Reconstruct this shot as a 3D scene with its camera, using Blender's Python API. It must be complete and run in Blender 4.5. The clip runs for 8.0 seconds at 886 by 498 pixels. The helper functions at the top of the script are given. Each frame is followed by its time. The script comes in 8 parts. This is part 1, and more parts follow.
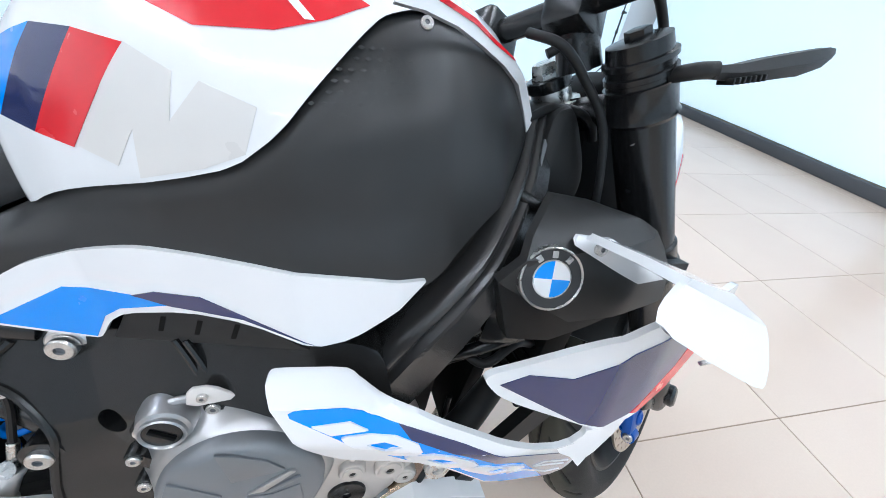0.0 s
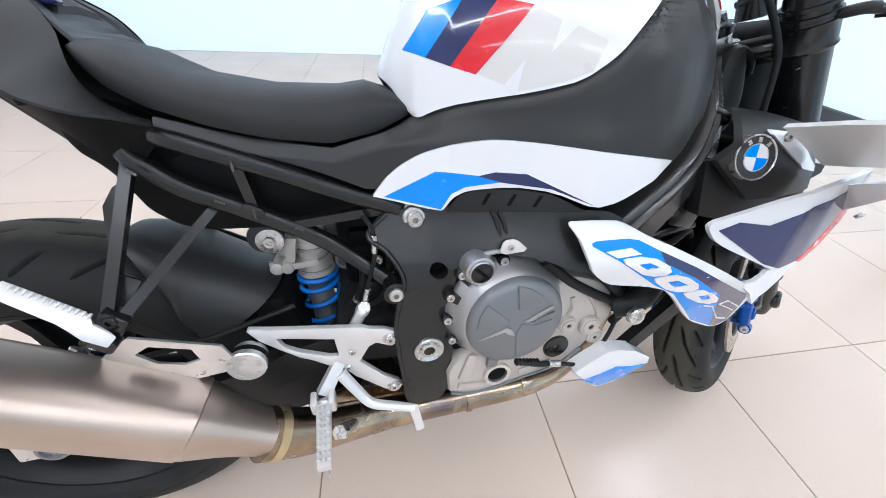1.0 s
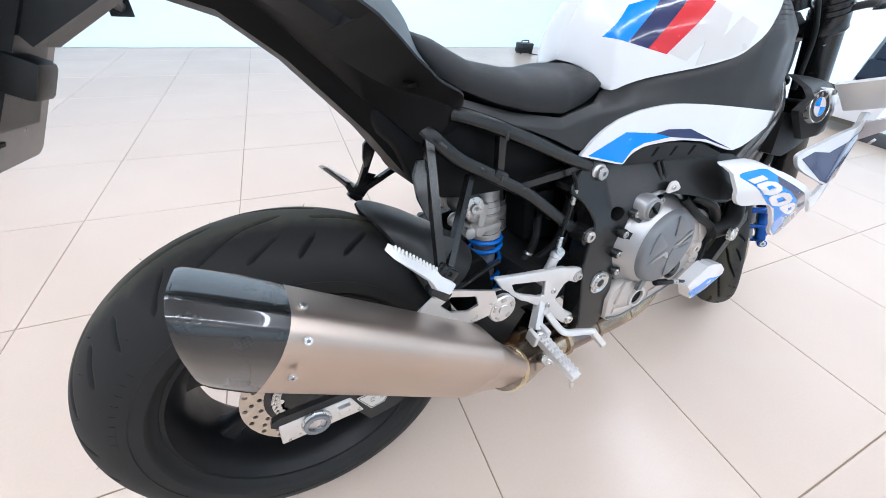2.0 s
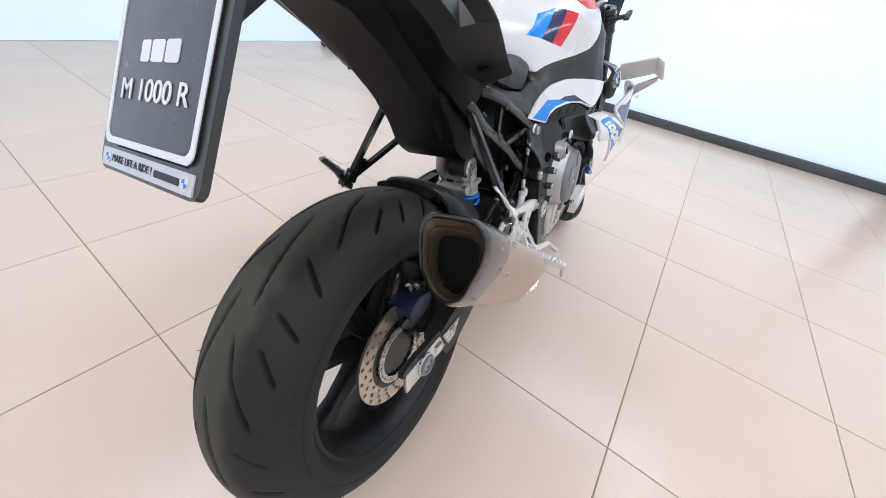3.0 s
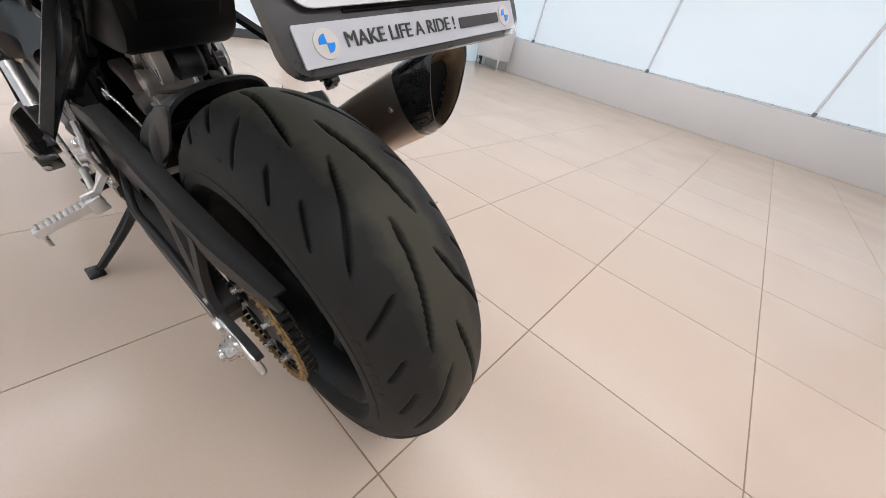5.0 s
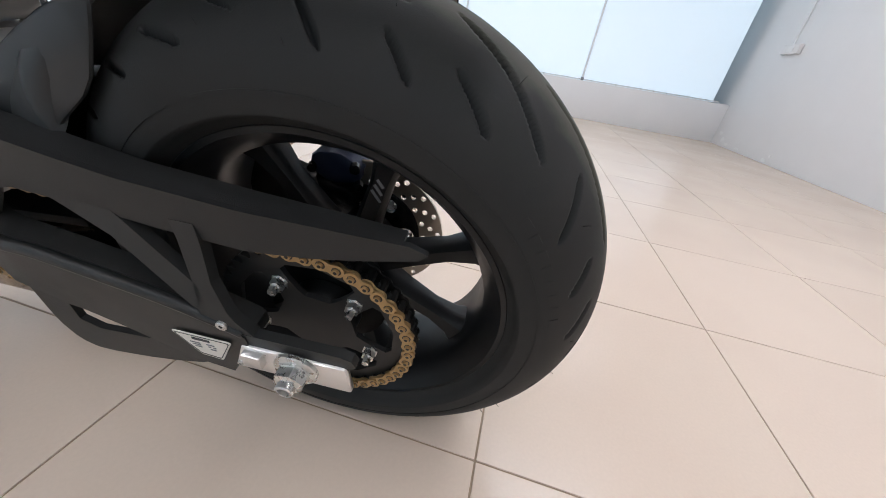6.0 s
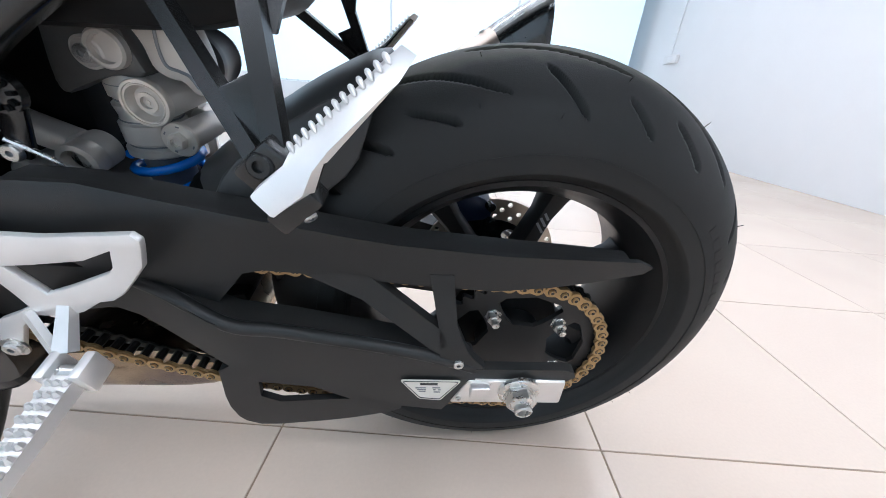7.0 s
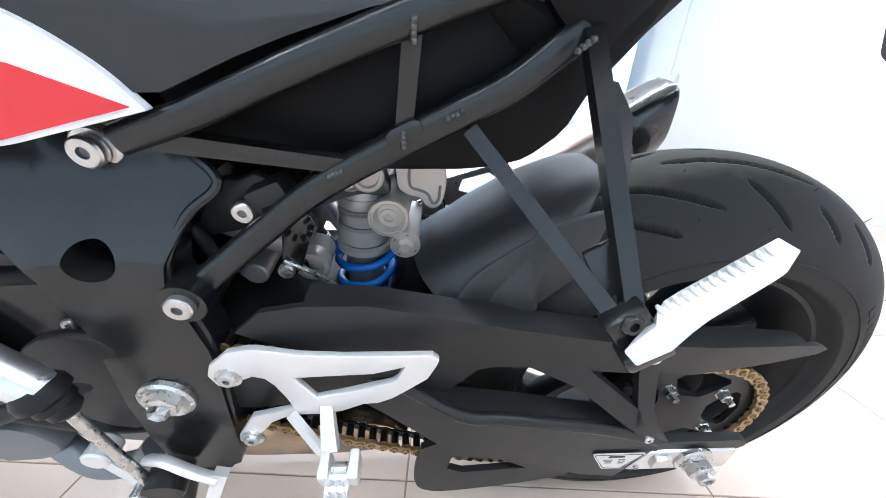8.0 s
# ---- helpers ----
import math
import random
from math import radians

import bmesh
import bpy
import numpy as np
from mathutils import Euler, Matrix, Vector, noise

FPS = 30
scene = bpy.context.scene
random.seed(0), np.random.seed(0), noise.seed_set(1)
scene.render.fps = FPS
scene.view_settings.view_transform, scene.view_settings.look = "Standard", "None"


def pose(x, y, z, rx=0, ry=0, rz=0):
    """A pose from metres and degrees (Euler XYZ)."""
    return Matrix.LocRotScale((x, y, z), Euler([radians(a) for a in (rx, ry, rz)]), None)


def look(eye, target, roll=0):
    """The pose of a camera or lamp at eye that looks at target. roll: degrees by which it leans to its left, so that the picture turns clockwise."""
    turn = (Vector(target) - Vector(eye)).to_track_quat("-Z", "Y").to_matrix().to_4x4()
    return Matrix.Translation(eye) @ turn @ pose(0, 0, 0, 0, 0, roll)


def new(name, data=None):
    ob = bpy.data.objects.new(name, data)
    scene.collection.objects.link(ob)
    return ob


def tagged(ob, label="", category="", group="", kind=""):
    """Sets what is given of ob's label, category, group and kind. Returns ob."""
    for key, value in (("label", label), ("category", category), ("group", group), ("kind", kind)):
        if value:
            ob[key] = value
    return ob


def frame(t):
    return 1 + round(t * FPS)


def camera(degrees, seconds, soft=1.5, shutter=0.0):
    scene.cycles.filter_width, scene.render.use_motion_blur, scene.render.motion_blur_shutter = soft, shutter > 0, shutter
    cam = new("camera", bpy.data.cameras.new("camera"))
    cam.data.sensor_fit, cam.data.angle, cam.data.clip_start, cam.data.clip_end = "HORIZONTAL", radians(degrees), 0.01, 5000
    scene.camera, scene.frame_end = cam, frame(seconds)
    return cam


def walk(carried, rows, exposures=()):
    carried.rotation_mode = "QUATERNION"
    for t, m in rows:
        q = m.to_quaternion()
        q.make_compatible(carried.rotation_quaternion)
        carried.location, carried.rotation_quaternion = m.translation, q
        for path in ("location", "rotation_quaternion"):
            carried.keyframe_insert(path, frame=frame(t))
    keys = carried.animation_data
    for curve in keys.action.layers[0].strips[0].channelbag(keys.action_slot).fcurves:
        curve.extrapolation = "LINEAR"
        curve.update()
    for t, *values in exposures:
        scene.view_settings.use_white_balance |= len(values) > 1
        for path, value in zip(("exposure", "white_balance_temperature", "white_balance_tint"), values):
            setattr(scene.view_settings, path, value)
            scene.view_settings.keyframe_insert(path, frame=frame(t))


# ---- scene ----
cam = camera(105.2, 8.0, 0.9)
PATH = [
    (0, (1.142, -1.511, 0.985), (1.539, 0.023, -0.235), 7.2),
    (0.5, (0.999, -1.643, 0.98), (1.298, -0.105, -0.262), 4.8),
    (1, (0.802, -1.671, 0.962), (1.098, -0.16, -0.316), 3.6),
    (1.5, (0.543, -1.672, 0.958), (0.966, -0.206, -0.335), 3.8),
    (2, (0.321, -1.667, 0.95), (0.982, -0.284, -0.335), 5.1),
    (2.2, (0.225, -1.665, 0.952), (1.022, -0.345, -0.323), 6.1),
    (3.3, (-0.177, -1.49, 0.925), (1.347, -0.992, -0.27), 11.7),
    (3.5, (-0.23, -1.429, 0.921), (1.346, -1.163, -0.282), 12.5),
    (4, (-0.283, -1.257, 0.883), (1.267, -1.583, -0.337), 14.0),
    (4.5, (-0.257, -1.091, 0.83), (1.044, -2.017, -0.374), 14.6),
    (4.7, (-0.232, -1.039, 0.807), (0.932, -2.157, -0.373), 14.5),
    (5.8, (0.001, -0.864, 0.617), (0.409, -2.545, -0.387), 10.3),
    (6, (0.055, -0.852, 0.583), (0.351, -2.573, -0.393), 9.5),
    (6.5, (0.187, -0.809, 0.547), (0.278, -2.596, -0.346), 6.8),
    (7, (0.33, -0.771, 0.587), (0.319, -2.589, -0.249), 4.7),
    (7.5, (0.464, -0.764, 0.629), (0.413, -2.603, -0.156), 3.3),
    (8, (0.565, -0.768, 0.668), (0.536, -2.615, -0.099), 3.7),
]
walk(cam, [(t, look(eye, target, roll)) for t, eye, target, roll in PATH], [(0, 0.03, 5400, 6), (0.5, 0.05, 5530, 8), (1.0, 0.08, 5550, 9), (1.5, 0.18, 5450, 9), (2.0, 0.15, 5450, 9), (3.3, -0.16, 5800, 10), (4.0, -0.22, 6000, 11), (4.5, -0.36, 6250, 13), (5.8, -0.25, 6000, 11), (6.5, 0.08, 5550, 9), (7.0, 0.26, 5400, 8), (7.5, 0.40, 5300, 7), (8.0, 0.72, 5350, 8)])

# ---- light ----
sky = bpy.data.worlds.new("sky")
scene.world = sky
sky.use_nodes = True
sky_tex = sky.node_tree.nodes.new("ShaderNodeTexSky")
sky_tex.sky_type, sky_tex.sun_disc = "NISHITA", False
sky_tex.sun_elevation, sky_tex.sun_rotation = radians(40), radians(60)
sky.node_tree.links.new(sky_tex.outputs[0], sky.node_tree.nodes["Background"].inputs[0])
sky.node_tree.nodes["Background"].inputs[1].default_value = 0.1
scene.view_settings.exposure = 0.0

X_BACK, X_FRONT, Y_RIGHT, Y_LEFT, CEIL = -2.95, 4.95, -7.6, 3.62, 3.3


def strip_lamp(x, y, sx, sy, power, tint=(1.0, 0.970, 0.948)):
    data = bpy.data.lights.new("led_light", "AREA")
    data.shape, data.size, data.size_y, data.energy, data.color = "RECTANGLE", sx, sy, power, tint
    ob = new("led_light", data)
    ob.matrix_basis = pose(x, y, CEIL - 0.09)
    return ob


LED_STRIPS = [(0.9, 0.6, 4.6, 0.1), (0.9, -3.0, 4.6, 0.1), (-1.4, -1.2, 0.1, 3.5), (3.2, -1.2, 0.1, 3.5), (0.6, -5.4, 5.0, 0.1)]
for x, y, sx, sy in LED_STRIPS:
    strip_lamp(x, y, sx, sy, 40)


# ---- materials ----
def material(name, base, rough=0.5, metal=0.0, coat=0.0, vary=0.12, scale=30.0, bump=0.0, bump_scale=400.0, rough_vary=0.08, spec=0.5):
    """A surface with a large and a small variation of colour, uneven gloss and a fine relief."""
    m = bpy.data.materials.new(name)
    m.use_nodes = True
    nt = m.node_tree
    bsdf = nt.nodes["Principled BSDF"]
    tc = nt.nodes.new("ShaderNodeTexCoord")
    big = nt.nodes.new("ShaderNodeTexNoise")
    big.inputs["Scale"].default_value, big.inputs["Detail"].default_value = scale, 6
    nt.links.new(tc.outputs["Object"], big.inputs["Vector"])
    ramp = nt.nodes.new("ShaderNodeMapRange")
    ramp.inputs["To Min"].default_value, ramp.inputs["To Max"].default_value = 1 - vary, 1 + vary
    nt.links.new(big.outputs["Fac"], ramp.inputs["Value"])
    mul = nt.nodes.new("ShaderNodeVectorMath")
    mul.operation = "SCALE"
    mul.inputs[0].default_value = base
    nt.links.new(ramp.outputs[0], mul.inputs["Scale"])
    nt.links.new(mul.outputs[0], bsdf.inputs["Base Color"])
    small = nt.nodes.new("ShaderNodeTexNoise")
    small.inputs["Scale"].default_value, small.inputs["Detail"].default_value = bump_scale, 3
    nt.links.new(tc.outputs["Object"], small.inputs["Vector"])
    rr = nt.nodes.new("ShaderNodeMapRange")
    rr.inputs["To Min"].default_value, rr.inputs["To Max"].default_value = max(0.02, rough - rough_vary), min(1, rough + rough_vary)
    nt.links.new(big.outputs["Fac"], rr.inputs["Value"])
    nt.links.new(rr.outputs[0], bsdf.inputs["Roughness"])
    bsdf.inputs["Metallic"].default_value = metal
    bsdf.inputs["Specular IOR Level"].default_value = spec
    bsdf.inputs["Coat Weight"].default_value = coat
    bsdf.inputs["Coat Roughness"].default_value = 0.04
    if bump:
        b = nt.nodes.new("ShaderNodeBump")
        b.inputs["Strength"].default_value, b.inputs["Distance"].default_value = bump, 0.001
        nt.links.new(small.outputs["Fac"], b.inputs["Height"])
        nt.links.new(b.outputs[0], bsdf.inputs["Normal"])
    return m


WHITE = material("gloss_white_paint", (0.80, 0.80, 0.80), 0.22, coat=0.6, vary=0.015, rough_vary=0.03)
BLUE = material("gloss_blue_decal", (0.002, 0.26, 0.86), 0.25, coat=0.5, vary=0.04)
NAVY = material("gloss_navy_decal", (0.017, 0.026, 0.105), 0.16, coat=0.6, vary=0.06)
RED = material("gloss_red_decal", (0.68, 0.008, 0.018), 0.25, coat=0.5, vary=0.06)
GREYDECAL = material("pale_grey_decal", (0.68, 0.655, 0.62), 0.3, coat=0.4, vary=0.03)
MATTE = material("matte_anthracite_paint", (0.028, 0.0278, 0.027), 0.40, vary=0.12, scale=12, bump=0.06, bump_scale=900, spec=0.36)
PLASTIC = material("black_grained_plastic", (0.015, 0.0147, 0.0142), 0.46, vary=0.15, scale=25, bump=0.25, bump_scale=1100, spec=0.35)
DEEP = material("black_plastic_inner", (0.0035, 0.0035, 0.0035), 0.6, vary=0.2, spec=0.12)
TRAYBLACK = material("black_moulded_tray", (0.006, 0.006, 0.006), 0.5, vary=0.2, scale=18, bump=0.15, bump_scale=900, spec=0.14)
TAILBLACK = material("satin_black_tail_plastic", (0.014, 0.0138, 0.0138), 0.38, vary=0.12, scale=14, bump=0.08, bump_scale=900, spec=0.42)
VINYL = material("black_seat_vinyl", (0.018, 0.018, 0.0185), 0.52, vary=0.10, scale=20, bump=0.35, bump_scale=1500, spec=0.36)
FRAMEBLACK = material("black_frame_paint", (0.012, 0.0118, 0.0113), 0.26, vary=0.03, scale=40, rough_vary=0.015, spec=0.5)
SPROCKET = material("black_coated_sprocket", (0.012, 0.0115, 0.011), 0.46, vary=0.15, scale=30, spec=0.35)
WELD = material("dark_weld_bead", (0.05, 0.048, 0.045), 0.22, vary=0.25, scale=120, spec=0.8)
SPARBLACK = material("black_cast_spar_paint", (0.032, 0.031, 0.030), 0.25, vary=0.05, scale=40, bump=0.10, bump_scale=260, rough_vary=0.02, spec=0.8)
SWINGBLACK = material("black_swingarm_paint", (0.017, 0.0168, 0.0160), 0.42, vary=0.14, scale=30, bump=0.1, bump_scale=800, spec=0.32)
SATIN = material("satin_black_metal", (0.008, 0.008, 0.0082), 0.24, vary=0.12)
ALU = material("brushed_aluminium", (0.72, 0.71, 0.70), 0.30, metal=0.9, vary=0.08, scale=60, bump=0.05, bump_scale=600)
SILVER = material("silver_cast_paint", (0.74, 0.72, 0.70), 0.36, metal=0.45, vary=0.06, scale=30, bump=0.10, bump_scale=900)
CLUTCHSILVER = material("silver_clutch_casting", (0.43, 0.425, 0.42), 0.33, metal=0.75, vary=0.08, scale=25, bump=0.08, bump_scale=900)
BRASS = material("gold_band_clamp", (0.62, 0.50, 0.30), 0.3, metal=0.9, vary=0.15, scale=60)
CASTGREY = material("grey_engine_cover", (0.20, 0.206, 0.216), 0.42, metal=0.35, vary=0.08, scale=30, bump=0.12, bump_scale=900)
CREAM = material("champagne_engine_case", (0.56, 0.51, 0.46), 0.46, metal=0.35, vary=0.08, scale=35, bump=0.12, bump_scale=900)
RESBLACK = material("black_anodised_reservoir", (0.03, 0.03, 0.031), 0.42, vary=0.1)
MOUNTGREY = material("dark_cast_mount", (0.11, 0.105, 0.098), 0.45, metal=0.3, vary=0.2, scale=60, bump=0.15, bump_scale=600)
DIALGREY = material("turned_silver_dial", (0.60, 0.55, 0.49), 0.30, metal=0.5, vary=0.05)
SHOCKGREY = material("anodised_grey_shock", (0.54, 0.50, 0.455), 0.36, metal=0.3, vary=0.06)
STEEL = material("zinc_steel_bolt", (0.60, 0.59, 0.57), 0.28, metal=0.95, vary=0.10, scale=120)
SPRINGBLUE = material("gloss_blue_spring", (0.015, 0.17, 0.66), 0.25, coat=0.4, vary=0.05)
CALIPER = material("blue_anodised_caliper", (0.004, 0.075, 0.36), 0.3, metal=0.3, vary=0.08)
WHEELBLACK = material("matt_black_wheel", (0.007, 0.007, 0.0072), 0.42, vary=0.1, spec=0.3)
CALIPERDARK = material("dark_blue_caliper", (0.012, 0.02, 0.05), 0.35, metal=0.3, vary=0.08)
GOLD = material("brown_gold_chain_plate", (0.36, 0.235, 0.105), 0.42, metal=0.6, vary=0.18, scale=60)
CHAINDARK = material("dark_oiled_steel", (0.03, 0.028, 0.026), 0.35, metal=0.7, vary=0.2, scale=150)
DISC = material("brake_disc_steel", (0.55, 0.48, 0.40), 0.32, metal=0.9, vary=0.08, scale=80)
HOSE = material("black_rubber_hose", (0.014, 0.014, 0.014), 0.42, vary=0.1, spec=0.22)
PLATEBLACK = material("gloss_black_plate", (0.028, 0.028, 0.029), 0.30, coat=0.3, vary=0.05)
PLATEWHITE = material("white_plate_print", (0.78, 0.78, 0.80), 0.35, coat=0.2, vary=0.02)
STRIPWHITE = material("pale_slogan_print", (0.56, 0.575, 0.61), 0.35, coat=0.2, vary=0.03)
STICKER = material("cream_sticker", (0.66, 0.63, 0.57), 0.4, vary=0.05)
INK = material("dark_print", (0.03, 0.03, 0.03), 0.5, vary=0.05)
BARE = material("bare_cover_decal", (0.70, 0.66, 0.62), 0.3, vary=0.03)


def titanium():
    m = material("brushed_titanium", (0.53, 0.44, 0.37), 0.40, metal=1.0, vary=0.12, scale=9, rough_vary=0.06)
    nt = m.node_tree
    tc = nt.nodes.new("ShaderNodeTexCoord")
    mp = nt.nodes.new("ShaderNodeMapping")
    mp.inputs["Rotation"].default_value = (0, radians(-36), 0)
    mp.inputs["Scale"].default_value = (8, 900, 900)
    nz = nt.nodes.new("ShaderNodeTexNoise")
    nz.inputs["Scale"].default_value, nz.inputs["Detail"].default_value = 1.0, 2
    bp = nt.nodes.new("ShaderNodeBump")
    bp.inputs["Strength"].default_value, bp.inputs["Distance"].default_value = 0.12, 0.0006
    nt.links.new(tc.outputs["Object"], mp.inputs[0])
    nt.links.new(mp.outputs[0], nz.inputs["Vector"])
    nt.links.new(nz.outputs["Fac"], bp.inputs["Height"])
    nt.links.new(bp.outputs[0], nt.nodes["Principled BSDF"].inputs["Normal"])
    return m


def heat_steel():
    m = material("heat_tinted_steel", (0.50, 0.40, 0.30), 0.26, metal=1.0, vary=0.2, scale=14)
    nt = m.node_tree
    tc = nt.nodes.new("ShaderNodeTexCoord")
    nz = nt.nodes.new("ShaderNodeTexNoise")
    nz.inputs["Scale"].default_value, nz.inputs["Detail"].default_value = 11, 4
    cr = nt.nodes.new("ShaderNodeValToRGB")
    for k, (p, c) in enumerate(((0.30, (0.20, 0.16, 0.15, 1)), (0.46, (0.36, 0.28, 0.20, 1)), (0.58, (0.50, 0.40, 0.28, 1)), (0.70, (0.32, 0.26, 0.27, 1)))):
        e = cr.color_ramp.elements[k] if k < 2 else cr.color_ramp.elements.new(p)
        e.position, e.color = p, c
    nt.links.new(tc.outputs["Object"], nz.inputs["Vector"])
    nt.links.new(nz.outputs["Fac"], cr.inputs[0])
    nt.links.new(cr.outputs[0], nt.nodes["Principled BSDF"].inputs["Base Color"])
    return m


def carbon():
    m = material("gloss_carbon_weave", (0.03, 0.03, 0.03), 0.26, coat=0.8, vary=0.05)
    nt = m.node_tree
    tc = nt.nodes.new("ShaderNodeTexCoord")
    mp = nt.nodes.new("ShaderNodeMapping")
    mp.inputs["Rotation"].default_value = (0, radians(-36), 0)
    ck = nt.nodes.new("ShaderNodeTexChecker")
    ck.inputs["Scale"].default_value = 460
    ck.inputs["Color1"].default_value, ck.inputs["Color2"].default_value = (0.005, 0.005, 0.005, 1), (0.020, 0.020, 0.019, 1)
    nt.links.new(tc.outputs["Object"], mp.inputs[0])
    nt.links.new(mp.outputs[0], ck.inputs["Vector"])
    nt.links.new(ck.outputs["Color"], nt.nodes["Principled BSDF"].inputs["Base Color"])
    return m


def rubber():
    """Tyre rubber: a scuffed, dusty running band; the shade of the grooves is painted in black."""
    m = material("tyre_rubber", (0.022, 0.021, 0.020), 0.62, vary=0.12, scale=18, bump=0.2, bump_scale=700, spec=0.2)
    nt = m.node_tree
    bsdf = nt.nodes["Principled BSDF"]
    tc = nt.nodes.new("ShaderNodeTexCoord")
    sep = nt.nodes.new("ShaderNodeSeparateXYZ")
    nt.links.new(tc.outputs["Object"], sep.inputs[0])
    ab = nt.nodes.new("ShaderNodeMath")
    ab.operation = "ABSOLUTE"
    nt.links.new(sep.outputs["Y"], ab.inputs[0])
    nz = nt.nodes.new("ShaderNodeTexNoise")
    nz.inputs["Scale"].default_value, nz.inputs["Detail"].default_value = 40, 5
    nt.links.new(tc.outputs["Object"], nz.inputs["Vector"])
    add = nt.nodes.new("ShaderNodeMath")
    add.operation = "MULTIPLY_ADD"
    add.inputs[1].default_value = 0.03
    nt.links.new(nz.outputs["Fac"], add.inputs[0])
    nt.links.new(ab.outputs[0], add.inputs[2])
    band = nt.nodes.new("ShaderNodeMapRange")
    band.inputs["From Min"].default_value, band.inputs["From Max"].default_value = 0.062, 0.040
    nt.links.new(add.outputs[0], band.inputs["Value"])
    dust = nt.nodes.new("ShaderNodeMix")
    dust.data_type = "RGBA"
    dust.inputs["A"].default_value, dust.inputs["B"].default_value = (0.021, 0.0205, 0.0195, 1), (0.060, 0.057, 0.043, 1)
    nt.links.new(band.outputs[0], dust.inputs["Factor"])
    # the groove mask paints near-black shade into the sunk tread
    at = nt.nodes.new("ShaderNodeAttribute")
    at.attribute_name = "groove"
    groove_shade = nt.nodes.new("ShaderNodeMix")
    groove_shade.data_type = "RGBA"
    groove_shade.inputs["B"].default_value = (0.003, 0.003, 0.003, 1)
    nt.links.new(at.outputs["Fac"], groove_shade.inputs["Factor"])
    nt.links.new(dust.outputs["Result"], groove_shade.inputs["A"])
    nt.links.new(groove_shade.outputs["Result"], bsdf.inputs["Base Color"])
    return m


def floor_tile():
    """Polished beige porcelain, each tile a little different."""
    m = bpy.data.materials.new("beige_porcelain_tile")
    m.use_nodes = True
    nt = m.node_tree
    bsdf = nt.nodes["Principled BSDF"]
    geo = nt.nodes.new("ShaderNodeNewGeometry")
    info = nt.nodes.new("ShaderNodeObjectInfo")
    n1 = nt.nodes.new("ShaderNodeTexNoise")
    n1.inputs["Scale"].default_value, n1.inputs["Detail"].default_value = 2.2, 5
    n2 = nt.nodes.new("ShaderNodeTexNoise")
    n2.inputs["Scale"].default_value, n2.inputs["Detail"].default_value = 160, 3
    nt.links.new(geo.outputs["Position"], n1.inputs["Vector"])
    nt.links.new(geo.outputs["Position"], n2.inputs["Vector"])
    mix = nt.nodes.new("ShaderNodeMix")
    mix.data_type = "RGBA"
    mix.inputs["A"].default_value, mix.inputs["B"].default_value = (0.615, 0.485, 0.395, 1), (0.675, 0.56, 0.455, 1)
    nt.links.new(n1.outputs["Fac"], mix.inputs["Factor"])
    add = nt.nodes.new("ShaderNodeMath")
    add.operation = "MULTIPLY_ADD"
    add.inputs[1].default_value, add.inputs[2].default_value = 0.035, 0.965
    nt.links.new(info.outputs["Random"], add.inputs[0])
    speck = nt.nodes.new("ShaderNodeMapRange")
    speck.inputs["To Min"].default_value, speck.inputs["To Max"].default_value = 0.96, 1.04
    nt.links.new(n2.outputs["Fac"], speck.inputs["Value"])
    mm = nt.nodes.new("ShaderNodeMath")
    mm.operation = "MULTIPLY"
    nt.links.new(add.outputs[0], mm.inputs[0])
    nt.links.new(speck.outputs[0], mm.inputs[1])
    sc = nt.nodes.new("ShaderNodeVectorMath")
    sc.operation = "SCALE"
    nt.links.new(mix.outputs["Result"], sc.inputs[0])
    nt.links.new(mm.outputs[0], sc.inputs["Scale"])
    nt.links.new(sc.outputs[0], bsdf.inputs["Base Color"])
    rr = nt.nodes.new("ShaderNodeMapRange")
    rr.inputs["To Min"].default_value, rr.inputs["To Max"].default_value = 0.20, 0.27
    nt.links.new(n1.outputs["Fac"], rr.inputs["Value"])
    nt.links.new(rr.outputs[0], bsdf.inputs["Roughness"])
    return m


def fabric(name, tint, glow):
    """White cloth whose own emission stands in for daylight from behind; no window is built."""
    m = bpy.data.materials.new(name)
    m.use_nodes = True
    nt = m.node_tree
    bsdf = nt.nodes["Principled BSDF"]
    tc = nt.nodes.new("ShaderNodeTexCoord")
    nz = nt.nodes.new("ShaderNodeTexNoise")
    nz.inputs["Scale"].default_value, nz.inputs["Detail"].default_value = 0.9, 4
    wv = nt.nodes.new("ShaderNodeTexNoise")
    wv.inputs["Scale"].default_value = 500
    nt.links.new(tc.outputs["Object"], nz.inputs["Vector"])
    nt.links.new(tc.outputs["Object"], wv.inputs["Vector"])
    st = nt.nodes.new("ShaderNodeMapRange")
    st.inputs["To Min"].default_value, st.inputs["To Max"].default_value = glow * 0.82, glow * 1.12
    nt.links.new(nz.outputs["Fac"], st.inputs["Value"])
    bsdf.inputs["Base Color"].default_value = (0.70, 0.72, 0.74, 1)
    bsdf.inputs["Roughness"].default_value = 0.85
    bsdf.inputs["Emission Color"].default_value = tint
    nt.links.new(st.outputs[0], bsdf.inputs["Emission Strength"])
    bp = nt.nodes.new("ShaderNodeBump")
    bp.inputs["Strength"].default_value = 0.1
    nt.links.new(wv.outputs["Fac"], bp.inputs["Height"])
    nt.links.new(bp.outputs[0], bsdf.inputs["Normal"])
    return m


